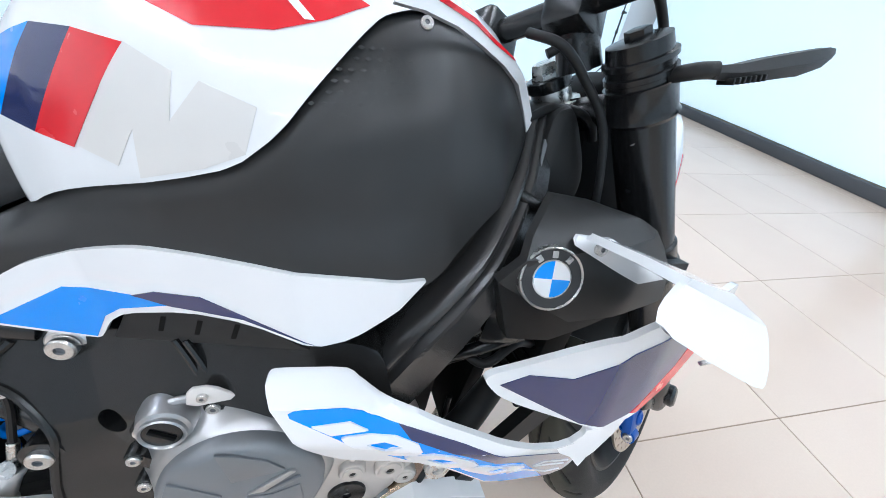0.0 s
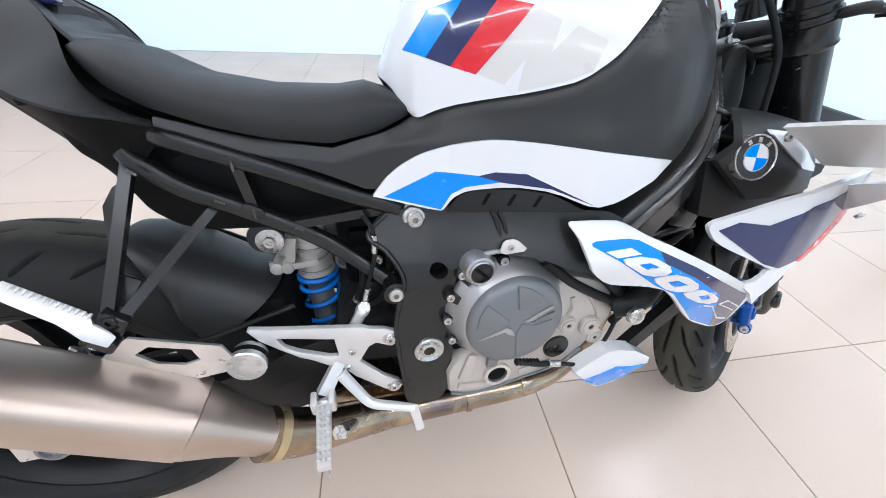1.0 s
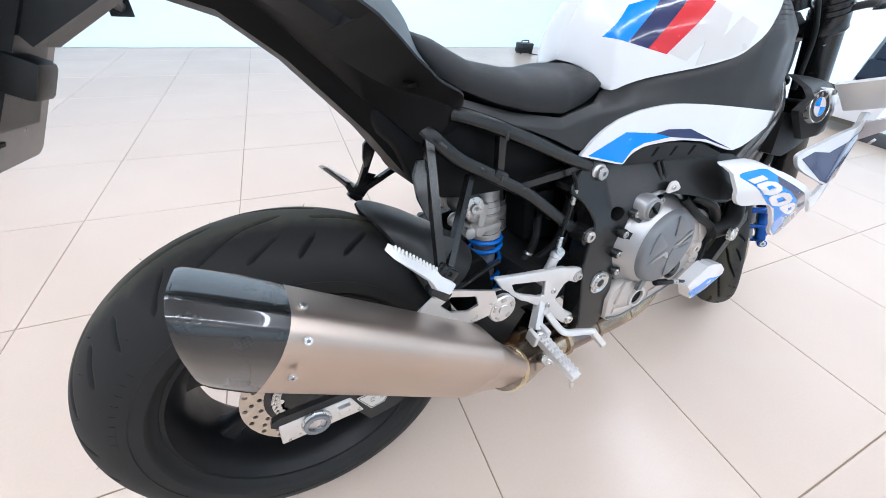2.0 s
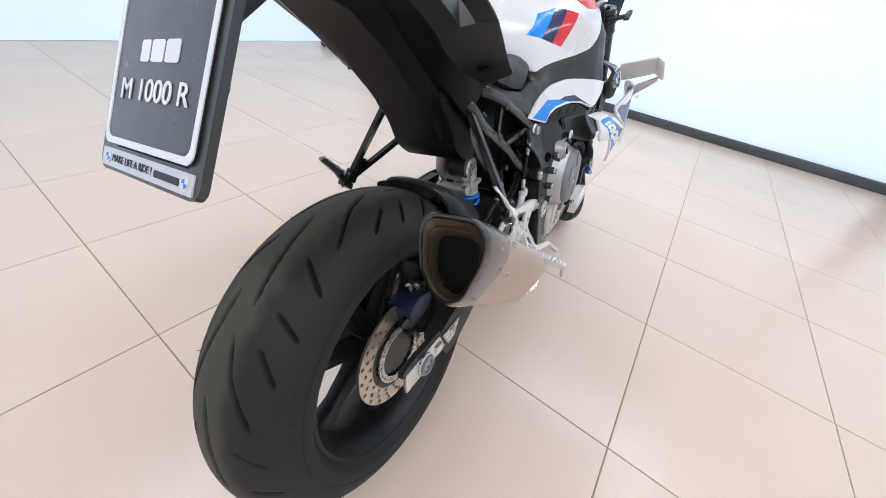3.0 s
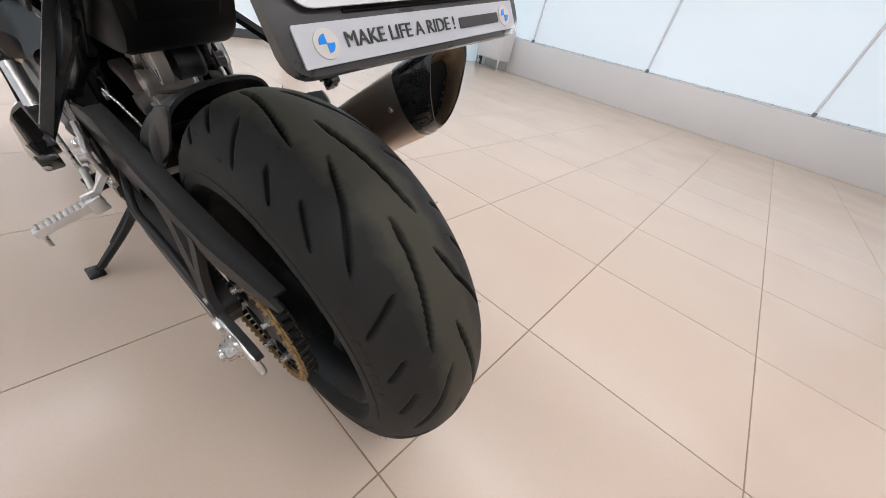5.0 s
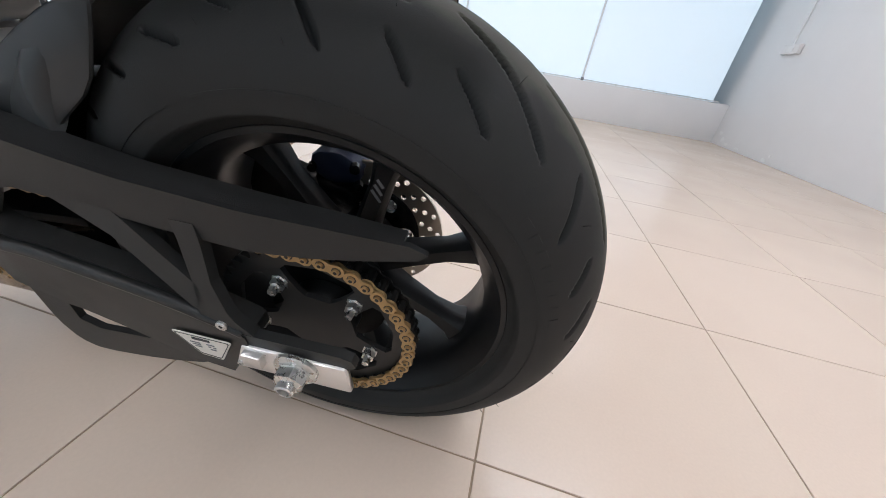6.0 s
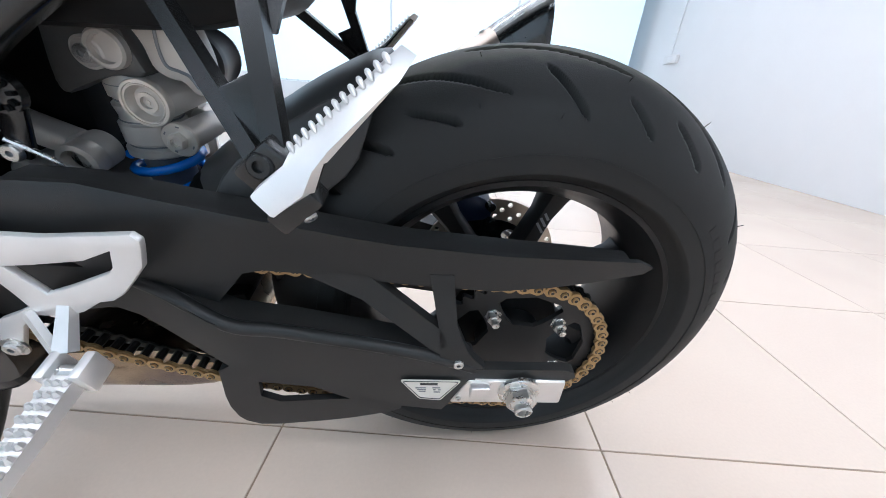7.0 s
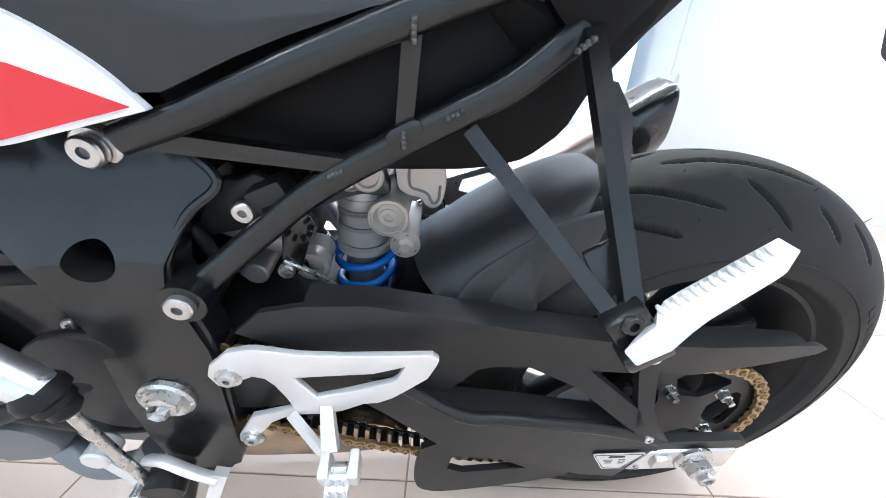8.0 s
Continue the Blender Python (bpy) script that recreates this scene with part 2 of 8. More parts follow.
def glowing(name, colour, strength):
    m = bpy.data.materials.new(name)
    m.use_nodes = True
    bsdf = m.node_tree.nodes["Principled BSDF"]
    bsdf.inputs["Base Color"].default_value = (0.9, 0.9, 0.9, 1)
    bsdf.inputs["Emission Color"].default_value = colour
    bsdf.inputs["Emission Strength"].default_value = strength
    return m


TITAN, HEAT, CARBON, RUBBER, TILE = titanium(), heat_steel(), carbon(), rubber(), floor_tile()
# all the cloth emits by itself, in place of daylight coming through
CURTAIN = fabric("glowing_white_cloth", (0.69, 0.895, 1.0, 1), 0.49)
GROUT = material("brown_grout", (0.30, 0.22, 0.145), 0.8, vary=0.15)
PLASTER = material("white_wall_plaster", (0.76, 0.745, 0.74), 0.75, vary=0.03, scale=3, bump=0.1, bump_scale=200)
CEILING = material("white_ceiling_paint", (0.82, 0.81, 0.80), 0.8, vary=0.02, scale=3)
SKIRTGREY = material("dark_grey_cloth", (0.075, 0.078, 0.085), 0.8, vary=0.1, scale=6)
STRIPGREY = material("flat_grey_strip", (0.20, 0.20, 0.21), 0.8, vary=0.1, scale=6)
LEDMAT = glowing("led_diffuser", (1.0, 0.985, 0.97, 1), 6.0)
BLACKMETAL = material("black_stand_metal", (0.02, 0.02, 0.02), 0.4, vary=0.1)
CABINETWHITE = material("white_cabinet_paint", (0.72, 0.70, 0.69), 0.5, vary=0.03)


# ---- mesh tools ----
def part(name, bm, mat, parent=None, label="", smooth=40):
    me = bpy.data.meshes.new(name)
    bmesh.ops.recalc_face_normals(bm, faces=bm.faces)
    bm.to_mesh(me)
    bm.free()
    me.materials.append(mat)
    if smooth:
        me.shade_smooth()
        me.set_sharp_from_angle(angle=radians(smooth))
    ob = new(name, me)
    ob.parent = parent
    return tagged(ob, label) if label else ob


def again(ob, m, parent):
    """One more object on the mesh of ob, at the pose m."""
    o = new(ob.name.split(".")[0], ob.data)
    o.parent, o.matrix_basis = parent, m
    return o


def join(*bms):
    out = bmesh.new()
    for bm in bms:
        me = bpy.data.meshes.new("tmp")
        bm.to_mesh(me)
        bm.free()
        out.from_mesh(me)
        bpy.data.meshes.remove(me)
    return out


def moved(bm, m):
    bmesh.ops.transform(bm, matrix=m, verts=bm.verts)
    return bm


def mirrored(bm):
    for v in bm.verts:
        v.co.y = -v.co.y
    bmesh.ops.reverse_faces(bm, faces=bm.faces)
    return bm


def rounded(bm, width, segments=2, angle=40):
    if width > 0:
        edges = [e for e in bm.edges if len(e.link_faces) == 2 and e.calc_face_angle(0) > radians(angle)]
        bmesh.ops.bevel(bm, geom=edges, offset=width, segments=segments, affect="EDGES", profile=0.5, clamp_overlap=True)
    return bm


def box(size, at=(0, 0, 0), turn=(0, 0, 0), bevel=0.003):
    bm = bmesh.new()
    bmesh.ops.create_cube(bm, size=1)
    bmesh.ops.scale(bm, vec=size, verts=bm.verts)
    rounded(bm, bevel)
    return moved(bm, pose(*at, *turn))


def plate(poly, y0, y1, holes=(), bevel=0.003, bend=None):
    """A board with the outline poly in (x, z), from y0 to y1; bend(x, z) is added to y."""
    bm = bmesh.new()
    loops = []
    for loop in (poly, *holes):
        vs = [bm.verts.new((x, y0, z)) for x, z in loop]
        loops.append(vs)
    if holes:
        edges = [bm.edges.new((vs[i], vs[(i + 1) % len(vs)])) for vs in loops for i in range(len(vs))]
        bmesh.ops.triangle_fill(bm, use_beauty=True, use_dissolve=False, edges=edges)
    else:
        bm.faces.new(loops[0])
    res = bmesh.ops.extrude_face_region(bm, geom=bm.faces[:])
    bmesh.ops.translate(bm, vec=(0, y1 - y0, 0), verts=[g for g in res["geom"] if isinstance(g, bmesh.types.BMVert)])
    bmesh.ops.recalc_face_normals(bm, faces=bm.faces)
    rounded(bm, bevel, angle=50)
    if bend:
        for v in bm.verts:
            v.co.y += bend(v.co.x, v.co.z)
    return bm


def circle(cx, cz, r, n=20, a0=0.0):
    return [(cx + r * math.cos(a0 + math.tau * k / n), cz + r * math.sin(a0 + math.tau * k / n)) for k in range(n)]


def smoothed(poly, rounds=2, closed=True):
    """Corner cutting: softens the outline."""
    for _ in range(rounds):
        out = []
        n = len(poly)
        for i in range(n if closed else n - 1):
            a, b = poly[i], poly[(i + 1) % n]
            out.append(tuple(0.8 * p + 0.2 * q for p, q in zip(a, b)))
            out.append(tuple(0.2 * p + 0.8 * q for p, q in zip(a, b)))
        poly = out if closed else [poly[0]] + out[1:-1] + [poly[-1]]
    return poly


def loft(rings, caps=True):
    bm = bmesh.new()
    vs = [[bm.verts.new(p) for p in ring] for ring in rings]
    n = len(rings[0])
    for a, b in zip(vs, vs[1:]):
        for k in range(n):
            bm.faces.new((a[k], a[(k + 1) % n], b[(k + 1) % n], b[k]))
    if caps:
        bm.faces.new(vs[0][::-1])
        bm.faces.new(vs[-1])
    return bm


def curve_points(pts, steps=6):
    """A smooth curve through the points."""
    p = [Vector(q) for q in pts]
    p = [2 * p[0] - p[1]] + p + [2 * p[-1] - p[-2]]
    out = []
    for i in range(1, len(p) - 2):
        for k in range(steps):
            t = k / steps
            a, b, c, d = p[i - 1 : i + 3]
            out.append(0.5 * (2 * b + (c - a) * t + (2 * a - 5 * b + 4 * c - d) * t * t + (3 * b - a - 3 * c + d) * t**3))
    return out + [p[-2]]


def tube(pts, r, n=14, smooth=True, flat=1.0):
    """A pipe along the points; r one radius or one for each end."""
    pts = curve_points(pts) if smooth and len(pts) > 2 else [Vector(p) for p in pts]
    rings = []
    side = None
    for i, p in enumerate(pts):
        d = (pts[min(i + 1, len(pts) - 1)] - pts[max(i - 1, 0)]).normalized()
        if side is None:
            side = d.orthogonal().normalized()
        side = (side - d * side.dot(d)).normalized()
        up = d.cross(side)
        rad = r if not isinstance(r, tuple) else r[0] + (r[1] - r[0]) * i / (len(pts) - 1)
        rings.append([p + rad * (math.cos(math.tau * k / n) * side + flat * math.sin(math.tau * k / n) * up) for k in range(n)])
    return loft(rings)


def flat_rail(pts, w, h, corner=0.45, side=(0, 1, 0)):
    """A flattened pipe along the points: w across 'side', h the other way, corners rounded."""
    pts = curve_points(pts) if len(pts) > 2 else [Vector(p) for p in pts]
    ring = []
    for a, b in ((1, 1), (-1, 1), (-1, -1), (1, -1)):
        for k in range(4):
            q = math.atan2(b, a) - math.pi / 4 + math.pi / 6 * k
            ring.append((a * w / 2 * (1 - corner) + corner * w / 2 * math.cos(q), b * h / 2 * (1 - corner) + corner * h / 2 * math.sin(q)))
    rings = []
    for i, p in enumerate(pts):
        d = (pts[min(i + 1, len(pts) - 1)] - pts[max(i - 1, 0)]).normalized()
        s = Vector(side)
        s = (s - d * s.dot(d)).normalized()
        u = d.cross(s)
        rings.append([p + a * s + b * u for a, b in ring])
    return loft(rings)


def lathe(profile, at, axis, n=28):
    """Turned round the axis through at; profile: (along, radius)."""
    d = Vector(axis).normalized()
    s = d.orthogonal().normalized()
    u = d.cross(s)
    at = Vector(at)
    rings = [[at + d * a + max(r, 1e-5) * (math.cos(math.tau * k / n) * s + math.sin(math.tau * k / n) * u) for k in range(n)] for a, r in profile]
    return loft(rings)


def pin(p0, p1, r, n=20, bevel=0.15):
    p0, p1 = Vector(p0), Vector(p1)
    h = (p1 - p0).length
    b = min(bevel * r, h / 3)
    return lathe([(0, r - b), (b, r), (h - b, r), (h, r - b)], p0, p1 - p0, n)


def bar(p0, p1, w0, h0, w1, h1, bevel=0.003, side=(0, 1, 0)):
    """A straight bar of rectangular section; w across 'side', h across the other way."""
    p0, p1 = Vector(p0), Vector(p1)
    d = (p1 - p0).normalized()
    s = Vector(side)
    s = (s - d * s.dot(d)).normalized()
    u = d.cross(s)
    rings = [[p + a * w / 2 * s + b * h / 2 * u for a, b in ((-1, -1), (1, -1), (1, 1), (-1, 1))] for p, w, h in ((p0, w0, h0), (p1, w1, h1))]
    return rounded(loft(rings), bevel)


def between(table, x):
    """A value read from a table of (x, value) along straight lines."""
    if x <= table[0][0]:
        return table[0][1]
    for (x0, v0), (x1, v1) in zip(table, table[1:]):
        if x <= x1:
            return v0 + (v1 - v0) * (x - x0) / (x1 - x0)
    return table[-1][1]


def shell(x0, x1, lo, hi, width, side, thick=0.004, cols=48, rows=14, lift=0.0, round_top=False):
    """A curved panel: from lo(x) to hi(x) in z, at y = side * width(x, z); lift: proud of it."""
    lo_f = lo if callable(lo) else lambda x: between(lo, x)
    hi_f = hi if callable(hi) else lambda x: between(hi, x)
    bm = bmesh.new()
    grid, back = [], []
    for i in range(cols + 1):
        x = x0 + (x1 - x0) * i / cols
        a, b = lo_f(x), hi_f(x)
        col, bcol = [], []
        for j in range(rows + 1):
            f = j / rows
            if round_top:
                f = math.sin(f * math.pi / 2)
            z = a + (b - a) * f
            y = max(width(x, z) + lift, 0.0)
            col.append(bm.verts.new((x, side * y, z)))
            bcol.append(bm.verts.new((x, side * max(y - thick, -0.001), z - (0.002 if round_top and j == rows else 0))))
        grid.append(col)
        back.append(bcol)
    for i in range(cols):
        for j in range(rows):
            bm.faces.new((grid[i][j], grid[i + 1][j], grid[i + 1][j + 1], grid[i][j + 1]))
            bm.faces.new((back[i][j], back[i][j + 1], back[i + 1][j + 1], back[i + 1][j]))
        bm.faces.new((grid[i][0], back[i][0], back[i + 1][0], grid[i + 1][0]))
        bm.faces.new((grid[i][rows], grid[i + 1][rows], back[i + 1][rows], back[i][rows]))
    for j in range(rows):
        bm.faces.new((grid[0][j], grid[0][j + 1], back[0][j + 1], back[0][j]))
        bm.faces.new((grid[cols][j], back[cols][j], back[cols][j + 1], grid[cols][j + 1]))
    bmesh.ops.remove_doubles(bm, verts=bm.verts, dist=1e-6)
    bmesh.ops.dissolve_degenerate(bm, dist=1e-6, edges=bm.edges)
    return bm


def patch(poly, width, side, lift=0.0008, thick=0.0015, cell=0.008, holes=()):
    """A sheet or decal: an outline in (x, z) laid on the surface y = width(x, z)."""
    bm = bmesh.new()
    if holes:
        edges = []
        for loop in (poly, *holes):
            vs = [bm.verts.new((x, 0, z)) for x, z in loop]
            edges += [bm.edges.new((vs[i], vs[(i + 1) % len(vs)])) for i in range(len(vs))]
        bmesh.ops.triangle_fill(bm, use_beauty=True, use_dissolve=False, edges=edges)
    else:
        bm.faces.new([bm.verts.new((x, 0, z)) for x, z in poly])
    xs = [p[0] for p in poly]
    zs = [p[1] for p in poly]
    for axis, vals in (((1, 0, 0), xs), ((0, 0, 1), zs)):
        lo, hi = min(vals), max(vals)
        k = int((hi - lo) / cell)
        for i in range(1, k + 1):
            c = lo + (hi - lo) * i / (k + 1)
            co = (c, 0, 0) if axis[0] else (0, 0, c)
            bmesh.ops.bisect_plane(bm, geom=bm.verts[:] + bm.edges[:] + bm.faces[:], plane_co=co, plane_no=axis)
    res = bmesh.ops.extrude_face_region(bm, geom=bm.faces[:])
    inner = {g for g in res["geom"] if isinstance(g, bmesh.types.BMVert)}
    for v in bm.verts:
        v.co.y = side * (width(v.co.x, v.co.z) + lift - (thick if v in inner else 0))
    return bm


def lettering(text, size, depth=0.0006, shear=0.0, spacing=1.0):
    """Raised letters in the x-y plane, centred."""
    cu = bpy.data.curves.new("letters", "FONT")
    cu.body, cu.size, cu.extrude, cu.shear, cu.space_character = text, size, depth, shear, spacing
    cu.align_x, cu.align_y = "CENTER", "CENTER"
    ob = new("letters", cu)
    me = bpy.data.meshes.new_from_object(ob.evaluated_get(bpy.context.evaluated_depsgraph_get()))
    bm = bmesh.new()
    bm.from_mesh(me)
    bpy.data.objects.remove(ob)
    bpy.data.curves.remove(cu)
    bpy.data.meshes.remove(me)
    return bm


def fitted(bm, width, height):
    """Centres flat letters on the origin and stretches them to a width and a height."""
    xs, ys = [v.co.x for v in bm.verts], [v.co.y for v in bm.verts]
    cx, cy, kx, ky = (min(xs) + max(xs)) / 2, (min(ys) + max(ys)) / 2, width / (max(xs) - min(xs)), height / (max(ys) - min(ys))
    for v in bm.verts:
        v.co.x, v.co.y = (v.co.x - cx) * kx, (v.co.y - cy) * ky
    return bm


def basis(at, right, up):
    """The pose that lays local x along right and local y along up."""
    r, u = Vector(right).normalized(), Vector(up)
    u = (u - r * u.dot(r)).normalized()
    n = r.cross(u)
    return Matrix(((r.x, u.x, n.x, at[0]), (r.y, u.y, n.y, at[1]), (r.z, u.z, n.z, at[2]), (0, 0, 0, 1)))


# ---- the room ----
def wall_slab(name, x0, x1, y0, y1, z0, z1, mat, label, category="wall"):
    ob = part(name, box((x1 - x0, y1 - y0, z1 - z0), ((x0 + x1) / 2, (y0 + y1) / 2, (z0 + z1) / 2), bevel=0.004), mat)
    return tagged(ob, label, category, kind="structure")


def cloth(name, a, b, z0, z1, normal, label, sag=0.02, seed=0, lean=0.0):
    """A hanging sheet from a to b in plan, creased a little."""
    nx, nz = 70, 40
    a, b = Vector((*a, 0)), Vector((*b, 0))
    bm = bmesh.new()
    g, h = [], []
    for i in range(nx + 1):
        p = a.lerp(b, i / nx)
        ca, cb = [], []
        for j in range(nz + 1):
            z = z0 + (z1 - z0) * (j / nz) ** 1.4
            q = p + Vector((0, 0, z))
            w = noise.noise(q * 0.8 + Vector((seed, 0, 0))) + 0.5 * noise.noise(q * 2.3 + Vector((0, seed, 0))) + 0.35 * noise.noise(Vector((q.x * 5, q.y * 5, q.z * 0.8)) + Vector((0, 0, seed)))
            off = sag * w + lean * (1 - z / z1)
            q += Vector((*normal, 0)) * off
            ca.append(bm.verts.new(q))
            cb.append(bm.verts.new(q - Vector((*normal, 0)) * 0.006))
        g.append(ca)
        h.append(cb)
    for i in range(nx):
        for j in range(nz):
            bm.faces.new((g[i][j], g[i + 1][j], g[i + 1][j + 1], g[i][j + 1]))
            bm.faces.new((h[i][j], h[i][j + 1], h[i + 1][j + 1], h[i + 1][j]))
        bm.faces.new((g[i][0], h[i][0], h[i + 1][0], g[i + 1][0]))
        bm.faces.new((g[i][nz], g[i + 1][nz], h[i + 1][nz], h[i][nz]))
    for j in range(nz):
        bm.faces.new((g[0][j], g[0][j + 1], h[0][j + 1], h[0][j]))
        bm.faces.new((g[nx][j], h[nx][j], h[nx][j + 1], g[nx][j + 1]))
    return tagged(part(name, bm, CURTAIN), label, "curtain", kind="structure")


wall_slab("wall_back", X_BACK - 0.12, X_BACK, Y_RIGHT - 0.9, Y_LEFT + 0.3, 0, CEIL, PLASTER, "plain white plastered wall with scuffs above the floor")
wall_slab("wall_right", X_BACK, 6.6, Y_RIGHT - 0.15, Y_RIGHT, 0, 0.58, PLASTER, "low white parapet wall under the translucent curtain")
# added walls, out of view behind the cloth, that close the room
wall_slab("wall_outer_right", X_BACK, 6.6, Y_RIGHT - 0.9, Y_RIGHT - 0.8, 0, CEIL, PLASTER, "plain white wall added behind the curtain")
wall_slab("wall_left", X_BACK, 6.6, Y_LEFT + 0.2, Y_LEFT + 0.3, 0, CEIL, PLASTER, "plain white wall added behind the cloth backdrop")
wall_slab("wall_front", 6.5, 6.6, Y_RIGHT - 0.8, Y_LEFT + 0.2, 0, CEIL, PLASTER, "plain white wall added behind the cloth backdrop")
tagged(part("ceiling", box((X_FRONT + 1.7 - X_BACK, Y_LEFT + 1.1 - Y_RIGHT, 0.1), ((X_FRONT + 1.7 + X_BACK) / 2, (Y_LEFT - 0.6 + Y_RIGHT) / 2, CEIL + 0.05), bevel=0), CEILING), "plain white ceiling with narrow light strips", "ceiling", kind="structure")

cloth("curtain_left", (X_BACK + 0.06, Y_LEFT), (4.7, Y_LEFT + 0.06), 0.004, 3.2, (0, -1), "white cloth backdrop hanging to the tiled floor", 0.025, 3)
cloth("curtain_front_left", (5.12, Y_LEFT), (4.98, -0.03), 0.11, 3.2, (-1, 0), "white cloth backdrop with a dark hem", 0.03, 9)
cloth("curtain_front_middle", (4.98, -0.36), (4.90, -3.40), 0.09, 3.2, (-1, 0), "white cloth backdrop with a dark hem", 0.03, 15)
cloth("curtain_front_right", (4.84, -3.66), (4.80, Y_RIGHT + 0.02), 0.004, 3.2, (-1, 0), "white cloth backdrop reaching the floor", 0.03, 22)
cloth("curtain_right", (4.95, Y_RIGHT - 0.10), (X_BACK + 0.22, Y_RIGHT - 0.10), 0.585, 3.2, (0, 1), "white translucent curtain, self-glowing in place of daylight", 0.012, 31)
tagged(part("baseboard_front_left", box((0.04, 3.65, 0.105), (5.0, 1.80, 0.0535), (0, 0, -2.2), bevel=0.006), SKIRTGREY), "dark grey cloth hem along the floor", "baseboard", kind="structure")
tagged(part("baseboard_front_middle", box((0.04, 3.04, 0.09), (4.90, -1.88, 0.046), (0, 0, -1.5), bevel=0.006), SKIRTGREY), "dark grey cloth hem along the floor", "baseboard", kind="structure")
# flat grey panel, added to close the gap between the backdrops
tagged(part("trim_strip", box((0.02, 0.27, 3.2), (4.93, -3.54, 1.602), bevel=0.003), STRIPGREY), "grey panel closing the gap between two white backdrops", "trim", kind="structure")
tagged(part("trim_gap_hem", box((0.03, 0.36, 0.26), (5.0, -0.2, 0.24), bevel=0.01), PLASTER), "white cloth end under the gap in the backdrop", "trim", kind="structure")

for k, x in enumerate((3.65, 1.50, -0.65)):
    post = tagged(new(f"window_post_{k + 1}"), "pale grey post behind the curtain with a clip", "post", kind="structure")
    post.matrix_basis = pose(x, Y_RIGHT - 0.065, 0)
    part("rod", pin((0, 0, 0.6), (0, 0, 3.25), 0.018), PLASTER, post)
    part("clip", box((0.05, 0.03, 0.05), (0, 0.01, 0.61), bevel=0.006), STRIPGREY, post)
rail = tagged(part("trim_eyelet_rail", box((7.6, 0.012, 0.02), (1.0, Y_RIGHT - 0.05, 0.60), bevel=0.003), CABINETWHITE), "white rail with eyelets along the curtain", "rail", kind="structure")
eyelet = part("eyelet", pin((-2.6, Y_RIGHT - 0.045, 0.60), (-2.6, Y_RIGHT - 0.036, 0.60), 0.012, 10), STEEL, rail)
for k in range(1, 36):
    again(eyelet, Matrix.Translation((k * 0.2, 0, 0)), rail)

for x, y, sx, sy in LED_STRIPS:
    lamp = tagged(new("led_strip_light"), "slim white ceiling light strip, switched on", "ceiling light", group="ceiling light strips")
    lamp.matrix_basis = pose(x, y, CEIL)
    part("housing", box((sx + 0.02, sy + 0.02, 0.05), (0, 0, -0.026), bevel=0.004), CABINETWHITE, lamp)
    part("diffuser", box((sx, sy, 0.016), (0, 0, -0.06), bevel=0.004), LEDMAT, lamp)


def socket_box():
    ob = tagged(new("cable_outlet"), "small white outlet box with a cable on the wall", "outlet")
    ob.matrix_basis = pose(X_BACK, -6.75, 1.30)
    part("box", box((0.05, 0.34, 0.11), (0.026, 0, 0), bevel=0.012), CABINETWHITE, ob)
    part("lid", box((0.008, 0.12, 0.07), (0.055, 0.02, 0), bevel=0.003), PLASTER, ob)
    part("cable", tube([(0.012, -0.05, 0.05), (0.012, -0.06, 0.6), (0.012, -0.02, 1.5)], 0.008, 8), PLASTER, ob)


socket_box()


wall_back = bpy.data.objects["wall_back"]
rng = random.Random(11)
for y, z, w, h in ((-7.42, 0.18, 0.16, 0.05), (-7.28, 0.10, 0.14, 0.07), (-7.12, 0.05, 0.10, 0.05), (-6.80, 0.05, 0.16, 0.03), (-6.10, 0.04, 0.12, 0.06), (-6.02, 0.10, 0.05, 0.04)):
    ring = [(w / 2 * math.cos(math.tau * k / 11) * rng.uniform(0.55, 1.1), h / 2 * math.sin(math.tau * k / 11) * rng.uniform(0.5, 1.2)) for k in range(11)]
    flake = plate(ring, 0, 0.004, bevel=0)
    part("paint_flake", moved(flake, Matrix.Translation((X_BACK + 0.004, y, z)) @ Matrix.Rotation(radians(90), 4, "Z")), CEILING, wall_back)


def light_stand(x, y, turn, height, label):
    ob = tagged(new("light_stand"), label, "stand", group="light stands")
    ob.matrix_basis = pose(x, y, 0, 0, 0, turn)
    part("pole", pin((0, 0, 0.12), (0, 0, 0.95), 0.011), BLACKMETAL, ob)
    part("upper_pole", pin((0, 0, 0.9), (0, 0, 1.55), 0.0085), BLACKMETAL, ob)
    part("top_pole", pin((0, 0, 1.5), (0, 0, height), 0.007), BLACKMETAL, ob)
    for z in (0.33, 0.74, 0.95, 1.52):
        part("collar", pin((0, 0, z - 0.018), (0, 0, z + 0.018), 0.019), BLACKMETAL, ob)
    part("knob", pin((0.01, 0.0, 0.95), (0.06, 0.0, 0.95), 0.012), BLACKMETAL, ob)
    for k in range(3):
        a = math.tau * k / 3
        c, s = math.cos(a), math.sin(a)
        part("leg", tube([(0.02 * c, 0.02 * s, 0.34), (0.27 * c, 0.27 * s, 0.010)], 0.008, 8), BLACKMETAL, ob)
        part("brace", tube([(0.02 * c, 0.02 * s, 0.14), (0.15 * c, 0.15 * s, 0.178)], 0.005, 8), BLACKMETAL, ob)
    return ob


